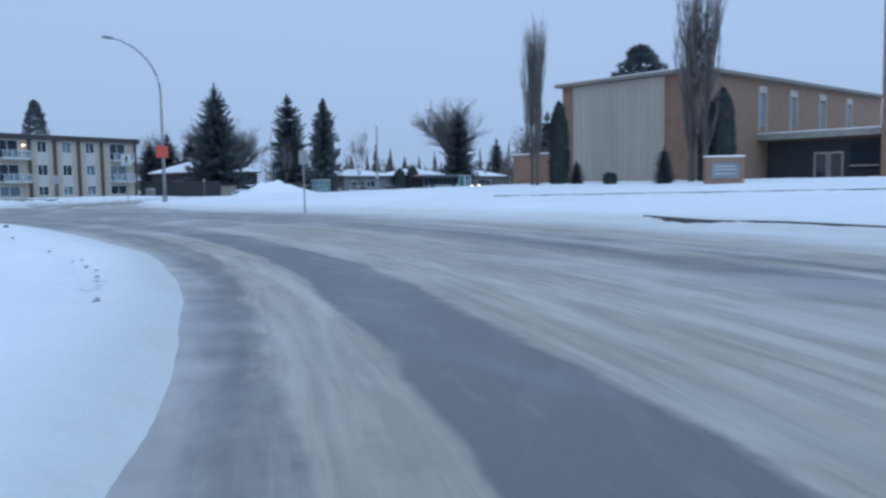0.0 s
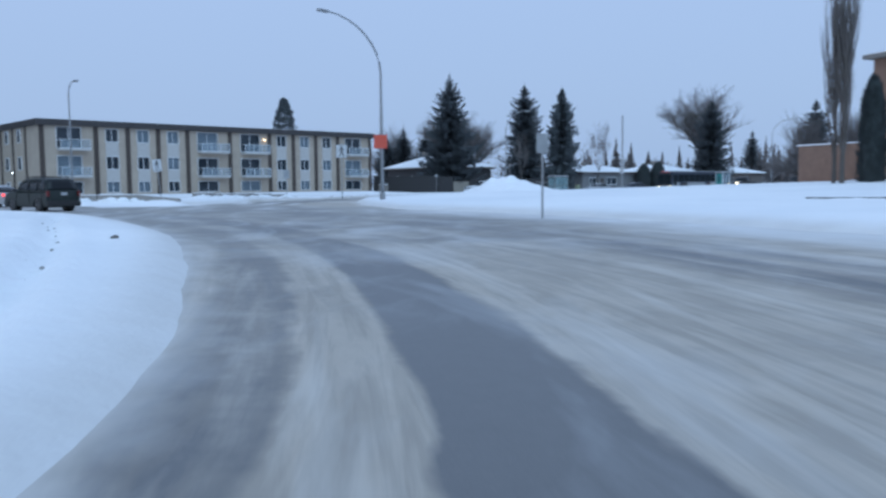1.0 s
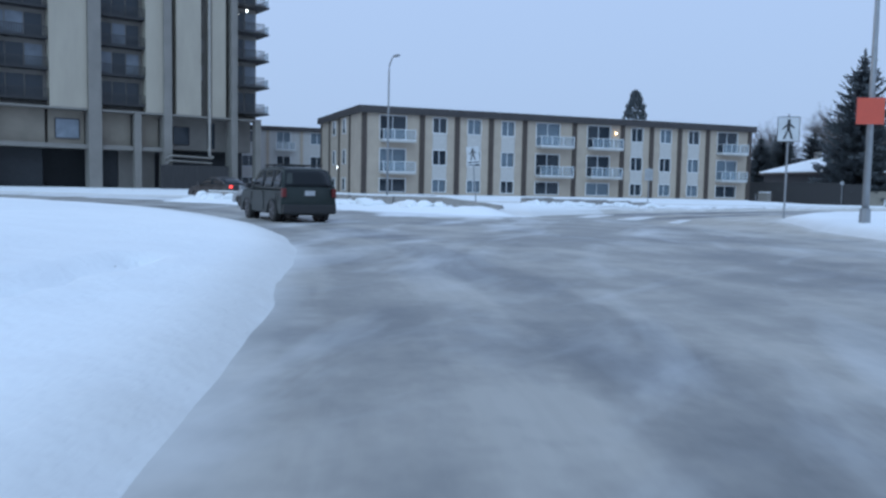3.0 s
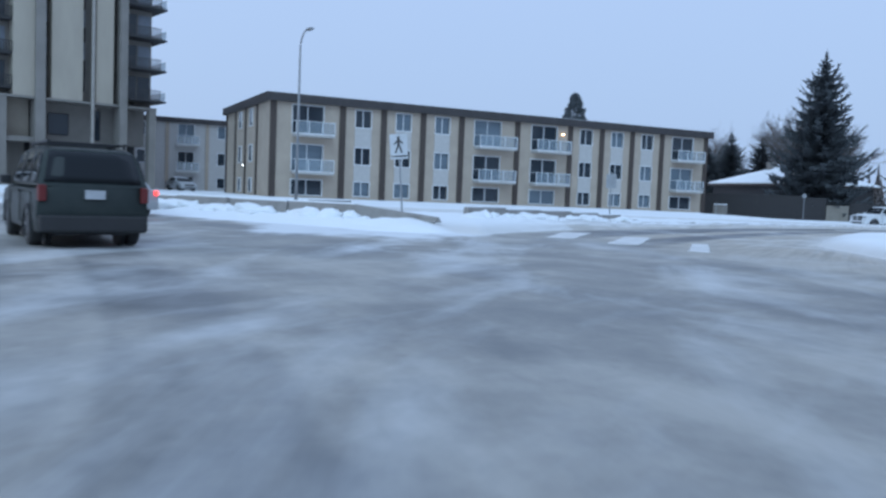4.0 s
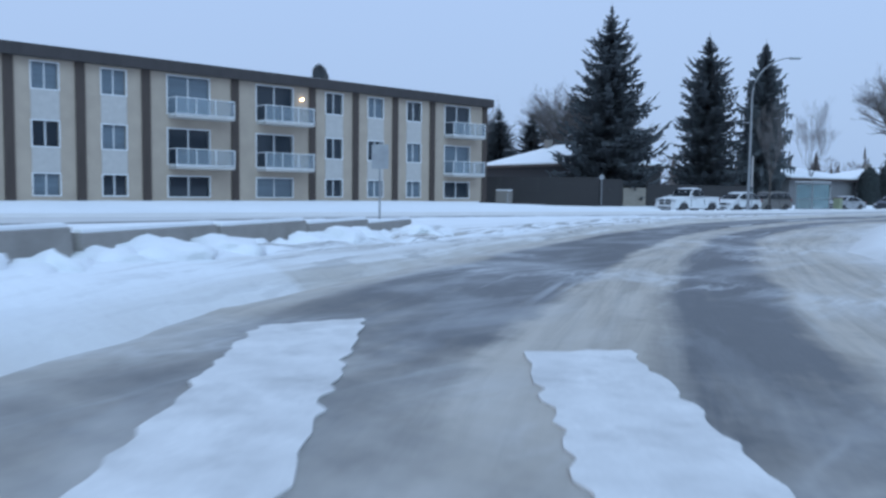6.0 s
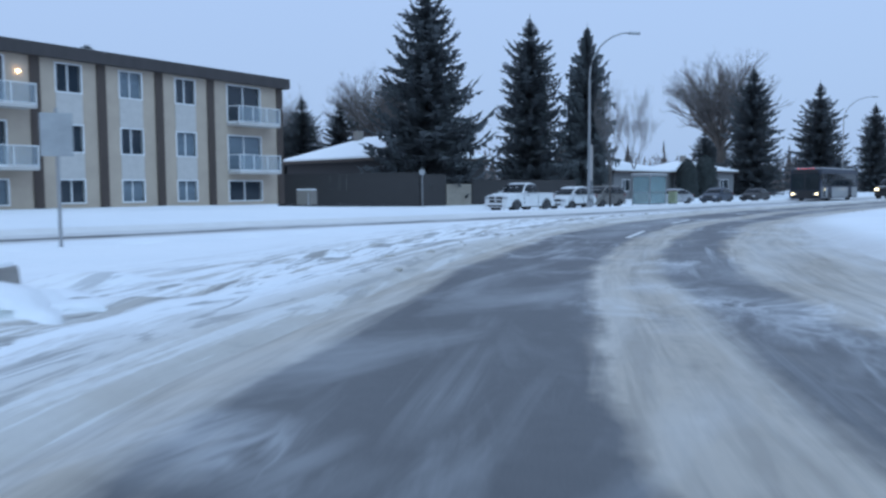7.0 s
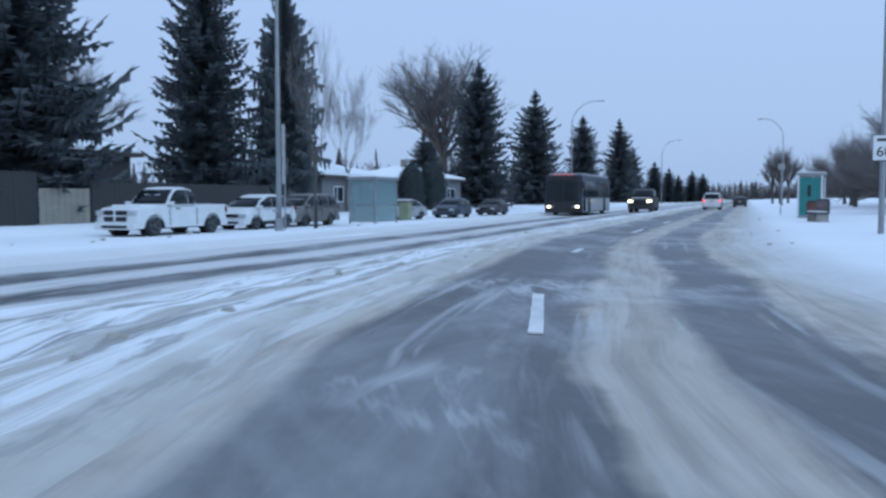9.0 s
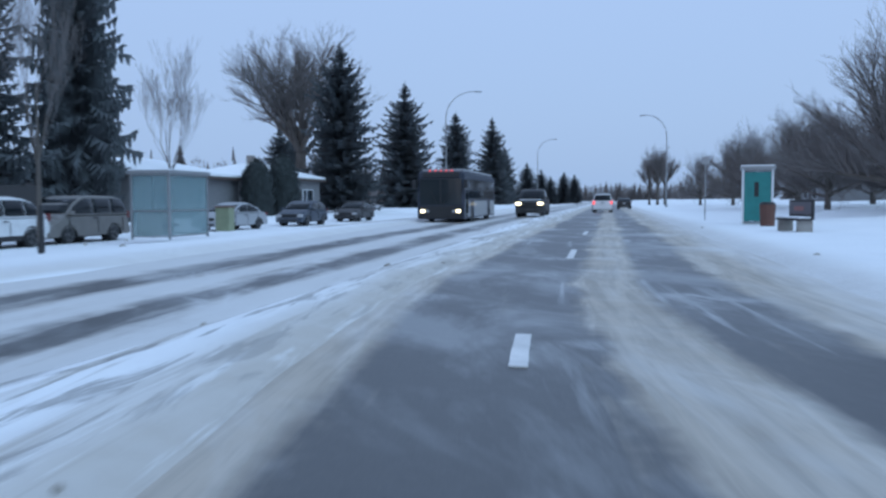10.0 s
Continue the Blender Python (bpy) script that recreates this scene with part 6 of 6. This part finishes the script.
    if grille_high > 0.4:
        part("grille_bar", cube(hl, hl + 0.03, -hw * 0.52, hw * 0.52, gz - grille_high * 0.56, gz - grille_high * 0.44, bevel=0.01), paint, t)
        part("grille_bar", cube(hl, hl + 0.032, -0.04, 0.04, gz - grille_high, gz, bevel=0.01), paint, t)
        part("hood_snow", cube(c0 + 0.30, hl - 0.62, -hw * 0.7, hw * 0.7, hood - 0.06, hood + 0.035, bevel=0.025), SNOW, t, "thin snow on the hood")
    part("number_plate", cube(-hl - 0.035, -hl - 0.0, -0.16, 0.16, tail_high - 0.22, tail_high - 0.07), PLATE, t)
    if rack:
        r = bmesh.new()
        for sg in (1, -1):
            tube(r, [(c1 - 0.2, sg * hw * 0.68, high + 0.06), (c2 + 0.25, sg * hw * 0.68, high + 0.06)], [0.022, 0.022], 6)
        for k in range(3):
            xx = c1 - 0.35 + (c2 + 0.4 - c1 + 0.35) * k / 2
            tube(r, [(xx, -hw * 0.68, high + 0.05), (xx, hw * 0.68, high + 0.05)], [0.02, 0.02], 6)
            for sg in (1, -1):
                box(r, xx - 0.03, xx + 0.03, sg * hw * 0.68 - 0.02, sg * hw * 0.68 + 0.02, high - 0.02, high + 0.06)
        part("roof_rack", r, BLACK, t)
    if bed:
        part("bed", cube(-hl + 0.12, c3 - 0.08, -hw * 0.8, hw * 0.8, rear_z - 0.002, rear_z + 0.012), BLACK, t, "dark truck bed")
        part("tailgate", cube(-hl - 0.01, -hl + 0.05, -hw * 0.86, hw * 0.86, low + 0.34, rear_z, bevel=0.02), paint, t)
    return t


GREEN_CAR = car_paint("dark_green_paint", (0.008, 0.016, 0.015), 0.06)
WHITE_CAR = car_paint("white_car_paint", (0.72, 0.73, 0.74), 0.3)
SILVER_CAR = car_paint("silver_car_paint", (0.36, 0.37, 0.39), 0.4)
GREY_CAR = car_paint("grey_brown_paint", (0.16, 0.15, 0.14), 0.5)
BLUE_CAR = car_paint("dark_blue_paint", (0.03, 0.045, 0.07), 0.4)
BLACK_CAR = car_paint("black_paint", (0.012, 0.012, 0.014), 0.3)


def head_to(x, y, tx, ty, z=0.0):
    return pose(x, y, z, 0, 0, math.degrees(math.atan2(ty, tx)))


SUV = dict(length=4.6, width=1.85, belt=1.06, high=1.74, hood=1.08, cabin=(1.0, 0.38, -1.95, -2.24), tail_high=1.06, tall_tail=True, lean=0.82, drop=0.07)
car("sport_utility_vehicle", head_to(23.3, -51.45, -0.965, -0.26), "dirty dark green boxy vehicle with roof rack and lit tail lights", GREEN_CAR, rack=True, wheel=0.37, rear_lit=False, **SUV)
SEDAN = dict(length=4.6, width=1.78, belt=0.92, high=1.44, hood=0.92, cabin=(1.05, 0.20, -0.95, -1.75), wheel=0.32, tail_high=0.88, drop=0.16, arch=0.07)
car("sedan", head_to(9.3, -51.5, -0.92, -0.40), "dirty white sedan with lit brake lights", SILVER_CAR, rear_lit=True, **SEDAN)
car("sedan", head_to(-4.6, -54.0, -0.8, -0.6, 0.12), "dark sedan with a red tail light", BLACK_CAR, rear_lit=True, **SEDAN)
PICKUP = dict(length=5.85, width=2.02, belt=1.24, high=1.98, hood=1.22, cabin=(1.10, 0.42, -0.62, -0.80), wheel=0.45, axles=(-1.80, 1.85), bed=1.26, grille_high=0.42, tail_high=1.15, tall_tail=True, lean=0.84, drop=0.08, category="pickup truck")
car("pickup_truck", pose(-19.75, 15.9, -0.31, 0, 0, -90), "parked white pickup truck with snow round its wheels", WHITE_CAR, **PICKUP)
car("sport_utility_vehicle", pose(-19.8, 22.7, -0.30, 0, 0, -90), "parked white crossover car with black sills", WHITE_CAR, wheel=0.37, length=4.65, width=1.85, belt=1.03, high=1.70, hood=1.04, cabin=(1.35, 0.40, -1.55, -2.18), grille_high=0.16, drop=0.18, arch=0.12, clad=True, tail_high=1.12, tall_tail=True, lean=0.82)
car("sport_utility_vehicle", pose(-19.8, 27.3, -0.30, 0, 0, -90), "parked grey-brown minivan with dirty paint", GREY_CAR, wheel=0.36, length=4.9, width=1.9, belt=1.06, high=1.76, hood=0.98, cabin=(1.50, 0.50, -2.05, -2.38), grille_high=0.15, drop=0.16, arch=0.06, tail_high=1.15, tall_tail=True, lean=0.84)
car("sedan", pose(-19.6, 40.2, -0.28, 0, 0, -97), "parked silver hatchback in snow", SILVER_CAR, **SEDAN)
car("sport_utility_vehicle", pose(-18.6, 48.0, -0.28, 0, 0, -90), "parked dark blue car in snow", BLUE_CAR, wheel=0.34, length=4.4, width=1.8, belt=0.96, high=1.52, hood=0.96, cabin=(1.05, 0.25, -1.5, -2.05), drop=0.16, arch=0.10, tail_high=1.0)
car("sedan", pose(-18.4, 58.0, -0.28, 0, 0, -90), "parked dark sedan in snow", BLACK_CAR, **SEDAN)
car("sedan", pose(-18.0, 86.0, -0.28, 0, 0, -90), "parked grey sedan far along the avenue", GREY_CAR, **SEDAN)
car("pickup_truck", pose(-5.3, 59.0, 0, 0, 0, -90), "dark pickup truck with lit headlights", BLACK_CAR, front_lit=True, **PICKUP)
car("sport_utility_vehicle", pose(-0.5, 79, 0, 0, 0, 90), "white vehicle with lit brake lights", WHITE_CAR, wheel=0.37, rear_lit=True, **SUV)
car("sedan", pose(2.0, 108, 0, 0, 0, 90), "dark sedan far along the avenue", BLACK_CAR, **SEDAN)
car("sedan", pose(-49.0, -47.5, 0.4, 0, 0, 20), "parked silver sedan between apartment blocks", SILVER_CAR, **SEDAN)


def bus(m):
    t = thing("bus", m, "dark blue city bus with lit headlights and red marker lights", "bus", "vehicles")
    L, hw, H = 12.0, 1.28, 2.84
    bm = prism(bmesh.new(), outline_with_arches([(6.0, 0.6), (5.97, 2.0), (5.85, H - 0.06), (5.7, H), (-5.9, H), (-6.0, H - 0.1), (-6.0, 0.5)], -5.95, 5.95, 0.22, (-3.3, 3.25), 0.56), "y", -hw, hw)
    bmesh.ops.bevel(bm, geom=[e for e in bm.edges if abs(e.verts[0].co.y - e.verts[1].co.y) < 0.1 and min(v.co.z for v in e.verts) > 1.9], offset=0.12, segments=3, affect="EDGES")
    part("body", bm, BUSPAINT, t)
    for x0, x1 in ((-2.65, 2.6), (3.9, 5.6), (-5.9, -3.95)):
        part("lower_panel", cube(x0, x1, -hw - 0.006, hw + 0.006, 0.32, 1.22), SILVER_CAR, t, "silver lower side panel")
    part("roof_cover", cube(-5.6, 5.2, -hw + 0.12, hw - 0.12, H - 0.01, H + 0.12, bevel=0.05), SILVER_CAR, t, "silver roof cover")
    part("door", cube(4.55, 5.45, hw + 0.004, hw + 0.016, 0.34, 2.4), BUS_GLASS, t, "glazed folding door")
    part("windscreen", cube(5.95, 6.02, -1.16, 1.16, 1.0, 2.42, bevel=0.02), BUS_GLASS, t)
    part("screen_pillar", cube(6.0, 6.035, -0.03, 0.03, 1.02, 2.42), BLACK, t)
    for sg in (1, -1):
        part("wiper", tube(bmesh.new(), [(6.04, sg * 0.15, 1.04), (6.05, sg * 0.55, 1.75)], [0.015, 0.012], 5), BLACK, t)
    part("destination_display", cube(5.86, 5.97, -1.0, 1.0, 2.50, 2.78), BLACK, t)
    part("front_mask", cube(5.98, 6.05, -1.2, 1.2, 0.28, 0.94, bevel=0.03), BLACK, t, "black front panel")
    for sg in (1, -1):
        part("headlight", cube(6.03, 6.08, sg * 0.98 - 0.12, sg * 0.98 + 0.12, 0.58, 0.74, bevel=0.02), HEAD, t)
        part("turn_signal", cube(6.03, 6.07, sg * 0.72 - 0.07, sg * 0.72 + 0.07, 0.60, 0.72, bevel=0.015), HEAD_OFF, t)
        part("mirror", cube(5.95, 6.25, sg * 1.42 - 0.1, sg * 1.42 + 0.1, 1.9, 2.35, bevel=0.03), BLACK, t)
        for k in range(7):
            x0 = 4.3 - k * 1.42
            part("side_window", cube(x0 - 1.3, x0, min(sg * hw, sg * (hw + 0.012)), max(sg * hw, sg * (hw + 0.012)), 1.35, 2.42), BUS_GLASS, t)
    for k in range(5):
        part("marker_light", cube(5.86, 5.93, -0.6 + k * 0.3 - 0.05, -0.6 + k * 0.3 + 0.05, H - 0.03, H + 0.05), MARKER, t, "small red marker light")
    tyre, rim_ = wheel_meshes(0.48, 0.3)
    for ax in (-3.3, 3.25):
        for sg in (1, -1):
            w = piece("wheel", tyre, t, pose(ax, sg * (hw - 0.17), 0.48))
            piece("rim", rim_, w)
    return t


BUS_GLASS = glass_material("bus_glass", (0.018, 0.024, 0.028), 0.05)
BUSPAINT = car_paint("bus_blue", (0.022, 0.032, 0.055), 0.15)
bus(pose(-8.9, 49.4, -0.04, 0, 0, -90))


# ---------------------------------------------------------------- houses and fences
def bungalow(x, y, turn, long, deep, wall_h, rise, wall_mat, label, base=0.0, windows=((2.0, 3.6), (6.5, 9.0)), door=4.8, chimney=0.3):
    """A low house with a hipped roof under snow; the front faces local -y."""
    t = thing("house", pose(x, y, base, 0, 0, turn), label, "house", "bungalows")
    hs = [(a, c, 0.95, 2.15) for a, c in windows] + [(door, door + 0.95, 0.0, 2.05)]
    part("wall", holed_wall(0, long, -0.4, wall_h, 0.2, hs), wall_mat, t, "front wall")
    b = cube(0, 0.2, 0.2, deep, -0.4, wall_h)
    box(b, long - 0.2, long, 0.2, deep, -0.4, wall_h)
    box(b, 0.2, long - 0.2, deep - 0.2, deep, -0.4, wall_h)
    part("wall", b, wall_mat, t)
    # A sheet whose near-black colour stands for the unlit room.
    part("room_shade_sheet", cube(0.2, long - 0.2, 1.4, 1.5, 0, wall_h), DARK, t)
    for a, c in windows:
        sliding_window(a, c, 0.95, 2.15, t)
    part("door", cube(door, door + 0.95, 0.08, 0.14, 0, 2.05), BROWN, t)
    o = 0.55
    r = bmesh.new()
    e = [(-o, -o), (long + o, -o), (long + o, deep + o), (-o, deep + o)]
    lo = [r.verts.new((a, c, wall_h)) for a, c in e]
    mid = [r.verts.new((a, c, wall_h + 0.22)) for a, c in e]
    k = deep / 2 * 0.95
    top = [r.verts.new((k, deep / 2, wall_h + rise)), r.verts.new((long - k, deep / 2, wall_h + rise))]
    for i in range(4):
        r.faces.new((lo[i], lo[(i + 1) % 4], mid[(i + 1) % 4], mid[i]))
    r.faces.new(lo[::-1])
    for f in ((mid[0], mid[1], top[1], top[0]), (mid[1], mid[2], top[1]), (mid[2], mid[3], top[0], top[1]), (mid[3], mid[0], top[0])):
        r.faces.new(f)
    bmesh.ops.recalc_face_normals(r, faces=r.faces)
    roof = part("roof", r, BROWN, t, "dark roof edge under snow")
    sn = r = bmesh.new()
    s0, s1 = 0.10, 0.17
    lo = [r.verts.new((a * 1.0 + (s0 if a < 0 else -s0), c + (s0 if c < 0 else -s0), wall_h + 0.24)) for a, c in e]
    mid = [r.verts.new((v.co.x, v.co.y, wall_h + 0.42)) for v in lo]
    top = [r.verts.new((k, deep / 2, wall_h + rise + s1)), r.verts.new((long - k, deep / 2, wall_h + rise + s1))]
    for i in range(4):
        r.faces.new((lo[i], lo[(i + 1) % 4], mid[(i + 1) % 4], mid[i]))
    for f in ((mid[0], mid[1], top[1], top[0]), (mid[1], mid[2], top[1]), (mid[2], mid[3], top[0], top[1]), (mid[3], mid[0], top[0])):
        r.faces.new(f)
    r.faces.new(lo[::-1])
    bmesh.ops.recalc_face_normals(r, faces=r.faces)
    part("snow", sn, SNOW, roof, "thick snow on the roof")
    part("chimney", cube(long * chimney, long * chimney + 0.7, deep * 0.4, deep * 0.4 + 0.6, wall_h + 0.3, wall_h + rise + 0.7, bevel=0.02), GREYC, roof)
    return t


bungalow(-48.7, 18.6, -4, 15.4, 11, 3.3, 2.4, DARK_SIDING, "dark bungalow with a snow-covered hip roof", 0.42)
bungalow(-29.8, 47.6, 90, 15, 10, 2.9, 1.5, SIDING_G, "grey bungalow with thick snow on its roof", 0.0)
bungalow(-28.2, 66.5, 90, 11, 9, 3.0, 1.6, SIDING_G, "pale bungalow with a snowy roof", 0.1)
bungalow(-36, 100, 90, 16, 10, 2.9, 1.7, SIDING, "brown bungalow with a snowy roof", 0.0)
bungalow(-36, 180, 90, 16, 10, 2.9, 1.7, SIDING_G, "grey bungalow with a snowy roof", 0.0)
bungalow(26, 120, -90, 16, 10, 2.9, 1.7, SIDING_G, "grey bungalow with a snowy roof behind trees", 0.3)


def board_fence(x0, y0, x1, y1, high, base, label, mat=None, gap=None, cap=True):
    d = math.hypot(x1 - x0, y1 - y0)
    t = thing("fence", pose(x0, y0, base, 0, 0, math.degrees(math.atan2(y1 - y0, x1 - x0))), label, "fence", "board fences")
    n = int(d / 0.15)
    me = mesh_of("board", cube(0.004, 0.142, -0.012, 0.012, 0.0, high, bevel=0.004), mat or WOOD)
    rf = random.Random(int(abs(x0) * 10))
    for k in range(n):
        piece("board", me, t, pose(k * 0.15, rf.uniform(-0.004, 0.004), rf.uniform(-0.03, 0.03)))
    rail = mesh_of("rail", cube(0, d, 0.014, 0.06, 0, 0.09), mat or WOOD)
    for z in (0.35, high - 0.35):
        piece("rail", rail, t, pose(0, 0, z))
    post = mesh_of("post", cube(-0.05, 0.05, 0.062, 0.16, 0, high + 0.06), mat or WOOD)
    for k in range(int(d / 2.4) + 1):
        piece("post", post, t, pose(k * 2.4, 0, 0))
    return t


board_fence(-37.0, 8.2, -26.2, 12.6, 2.55, -0.05, "tall dark board fence before a bungalow")
board_fence(-26.2, 12.7, -26.2, 15.4, 2.45, -0.1, "tall dark board fence before a bungalow")
board_fence(-26.2, 18.6, -26.2, 34.0, 2.2, -0.2, "dark board fence behind parked cars")
GATE = plain("beige_gate", (0.28, 0.25, 0.21), 0.85)
gate = thing("gate", pose(-26.2, 15.5, -0.1, 0, 0, 90), "weathered beige timber gate in a dark fence", "gate")
for k in range(8):
    part("board", cube(k * 0.37, k * 0.37 + 0.35, -0.02, 0.02, 0.05, 1.75, bevel=0.005), GATE, gate)
part("rail", cube(0, 2.95, 0.025, 0.08, 0.4, 0.5), GATE, gate)
part("rail", cube(0, 2.95, 0.025, 0.08, 1.4, 1.5), GATE, gate)
# gable shed roofs beyond the fence
bxx = thing("utility_box", pose(-31.6, 5.6, 0.25, 0, 0, 20), "grey utility box beside the apartment block", "box")
part("body", cube(0, 1.2, 0, 0.8, 0, 1.0, bevel=0.03), GREYC, bxx)
part("snow", cube(0.02, 1.18, 0.02, 0.78, 1.0, 1.1, bevel=0.04), SNOW, bxx)


def far_woods():
    """Leafless woods and spruces round the horizon."""
    rng = random.Random(23)
    v, f = [], []

    def add(a, c, d):
        k = len(v)
        v.extend((a, c, d))
        f.append((k, k + 1, k + 2))

    def spot():
        while True:
            kind = rng.random()
            if kind < 0.45:
                x, y = rng.uniform(-160, -46), rng.uniform(90, 420)
            elif kind < 0.75:
                x, y = rng.uniform(30, 200), rng.uniform(130, 420)
            elif kind < 0.86:
                x, y = rng.uniform(-260, -105), rng.uniform(-160, 120)
            else:
                a = rng.uniform(0, 6.28)
                r = rng.uniform(230, 420)
                x, y = 30 + r * math.cos(a), -20 + r * math.sin(a)
            if abs(x + 3) > 24:
                return x, y

    for tree in range(900):
        x, y = spot() if tree < 440 else (rng.uniform(-110, 110), rng.uniform(610, 660))
        if rng.random() < 0.4:
            h, w = rng.uniform(8, 15), rng.uniform(2.2, 3.8)
            for lev in range(14):
                z = h * (0.08 + 0.9 * lev / 14)
                rr = w * (1 - lev / 14.5)
                for k in range(7):
                    a = rng.uniform(0, 6.28)
                    d = Vector((math.cos(a), math.sin(a), 0))
                    s = Vector((-d.y, d.x, 0)) * rr * 0.5
                    c = Vector((x, y, z))
                    add(c + s + d * rr * 0.1, c - s + d * rr * 0.1, c + d * rr * rng.uniform(0.8, 1.15) - Vector((0, 0, rr * 0.35)))
                    add(c, c + Vector((0, 0, h / 9)), c + d * rr * 0.8 - Vector((0, 0, rr * 0.2)))
        else:
            h, w = rng.uniform(6, 12), rng.uniform(2.4, 5.0)
            for k in range(150):
                a, e = rng.uniform(0, 6.28), rng.uniform(0.15, 1.0)
                r = w * math.sin(math.pi * min(1, e * 0.95)) ** 0.7 * rng.uniform(0.3, 1)
                p = Vector((x + r * math.cos(a), y + r * math.sin(a), h * e))
                q = p + Vector((rng.uniform(-0.7, 0.7), rng.uniform(-0.7, 0.7), rng.uniform(0.5, 1.3)))
                o = Vector((rng.uniform(-0.12, 0.12), rng.uniform(-0.12, 0.12), 0))
                add(p + o, p - o, q)
            c = Vector((x, y, 0))
            add(c + Vector((0.2, 0, 0)), c - Vector((0.2, 0, 0)), c + Vector((0, 0, h * 0.8)))
            add(c + Vector((0, 0.2, 0)), c - Vector((0, 0.2, 0)), c + Vector((0, 0, h * 0.8)))
    me = bpy.data.meshes.new("far_woods")
    me.from_pydata([tuple(p) for p in v], [], f)
    me.materials.append(TWIG)
    return tagged(new("far_woods", me), "distant leafless woods and spruces round the suburb", "woods", kind="stuff")


far_woods()

# a half-buried clump and crusts of dirty ice
def clump(name, x, y, size, label, mat):
    rng = random.Random(int(x * 31 + y))
    bm = bmesh.new()
    bmesh.ops.create_icosphere(bm, subdivisions=2, radius=size)
    for q in bm.verts:
        q.co = Vector((q.co.x * 1.5, q.co.y * 0.8, q.co.z * 0.7)) * rng.uniform(0.75, 1.2)
    ob = new(name, mesh_of(name, bm, mat))
    ob.location = (x, y, floor_z(x, y) + size * 0.12)
    ob.rotation_euler.z = rng.uniform(0, 6)
    return tagged(ob, label, "debris")


DIRTY = plain("dirty_ice", (0.42, 0.39, 0.35), 0.8, vary=0.25, relief=0.6)
EARTH = plain("frozen_earth", (0.17, 0.16, 0.15), 0.95, relief=0.6)
clump("frozen_clod", 53.2, -56.2, 0.085, "dark frozen clod in island snow", EARTH)
ri = random.Random(9)


def trail_crumbs():
    """Kicked-up crumbs of dirty snow along the trodden trail."""
    bm = bmesh.new()
    for (ax, ay), (bx, by) in zip(TRAIL, TRAIL[1:]):
        for k in range(int(math.hypot(bx - ax, by - ay) * 2.2)):
            f = ri.random()
            x, y = ax + (bx - ax) * f + ri.gauss(0, 0.1), ay + (by - ay) * f + ri.gauss(0, 0.1)
            q = ri.uniform(0.015, 0.04)
            bmesh.ops.create_icosphere(bm, subdivisions=1, radius=q, matrix=pose(x, y, floor_z(x, y) + q * 0.2, 0, 0, ri.uniform(0, 360)) @ Matrix.Diagonal((1.5, 0.9, 0.7, 1)))
    return tagged(new("trail_crumbs", mesh_of("trail_crumbs", bm, CRUMB)), "grey crumbs of trodden snow along a footpath", "snow", kind="stuff")


CRUMB = plain("trodden_crumbs", (0.30, 0.29, 0.28), 0.9, relief=0.5)
trail_crumbs()
for k in range(20):
    y = ri.uniform(-24, 16)
    x = float(np.interp(y, *np.array(EXIT_L).T)) - ri.uniform(0.1, 1.2)
    clump("ice_lump", x, y, ri.uniform(0.025, 0.055), "lump of dirty ploughed ice beside the road", DIRTY)
for k in range(12):
    clump("ice_lump", ri.uniform(-15.2, -12.2), ri.uniform(3, 24), ri.uniform(0.03, 0.08), "lump of dirty ploughed ice beside the road", DIRTY)
for k in range(4):
    y = ri.uniform(8, 34)
    clump("ice_lump", float(np.interp(y, *np.array(EXIT_R).T)) + ri.uniform(0.2, 0.8), y, ri.uniform(0.03, 0.06), "lump of dirty ploughed ice beside the road", DIRTY)


def kerb_line(points, label, wide=0.12, high=0.05):
    """A kerb that follows the lie of the land."""
    bm = bmesh.new()
    last = None
    for i, (x, y) in enumerate(points):
        a, c = Vector(points[max(0, i - 1)]), Vector(points[min(len(points) - 1, i + 1)])
        d = (c - a).normalized()
        side = Vector((-d.y, d.x)) * wide / 2
        z = float(np.mean(np.maximum(0, snow_height(x + np.linspace(-2, 2, 9)[:, None], y + np.linspace(-0.5, 0.5, 3)))))
        ring = [bm.verts.new(p) for p in ((x - side.x, y - side.y, z - 0.2), (x + side.x, y + side.y, z - 0.2), (x + side.x, y + side.y, z + high), (x - side.x, y - side.y, z + high))]
        if last:
            for k in range(4):
                bm.faces.new((last[k], last[(k + 1) % 4], ring[(k + 1) % 4], ring[k]))
        last = ring
    bmesh.ops.recalc_face_normals(bm, faces=bm.faces)
    return tagged(new("kerb", mesh_of("kerb", bm, KERB)), label, "kerb", kind="structure")


KERB = plain("wet_kerb", (0.10, 0.095, 0.09), 0.8, vary=0.25)
kerb_line([(CX + 70.5 * math.sin(a), CY + 70.5 * math.cos(a)) for a in np.linspace(0.46, 0.75, 36)], "dark wet kerb showing through snow", 0.10, 0.06)
kerb_line([(float(np.interp(y, *np.array(EXIT_R).T)) + 0.55 + 0.02 * math.sin(y * 1.3), y) for y in np.linspace(9, 33, 60)], "dark wet kerb showing through snow", 0.05, 0.004)
kerb_line([(x, -30.6 + 0.02 * (x - 56)) for x in np.linspace(54, 92, 60)], "dark wet kerb showing through snow", 0.12, 0.035)
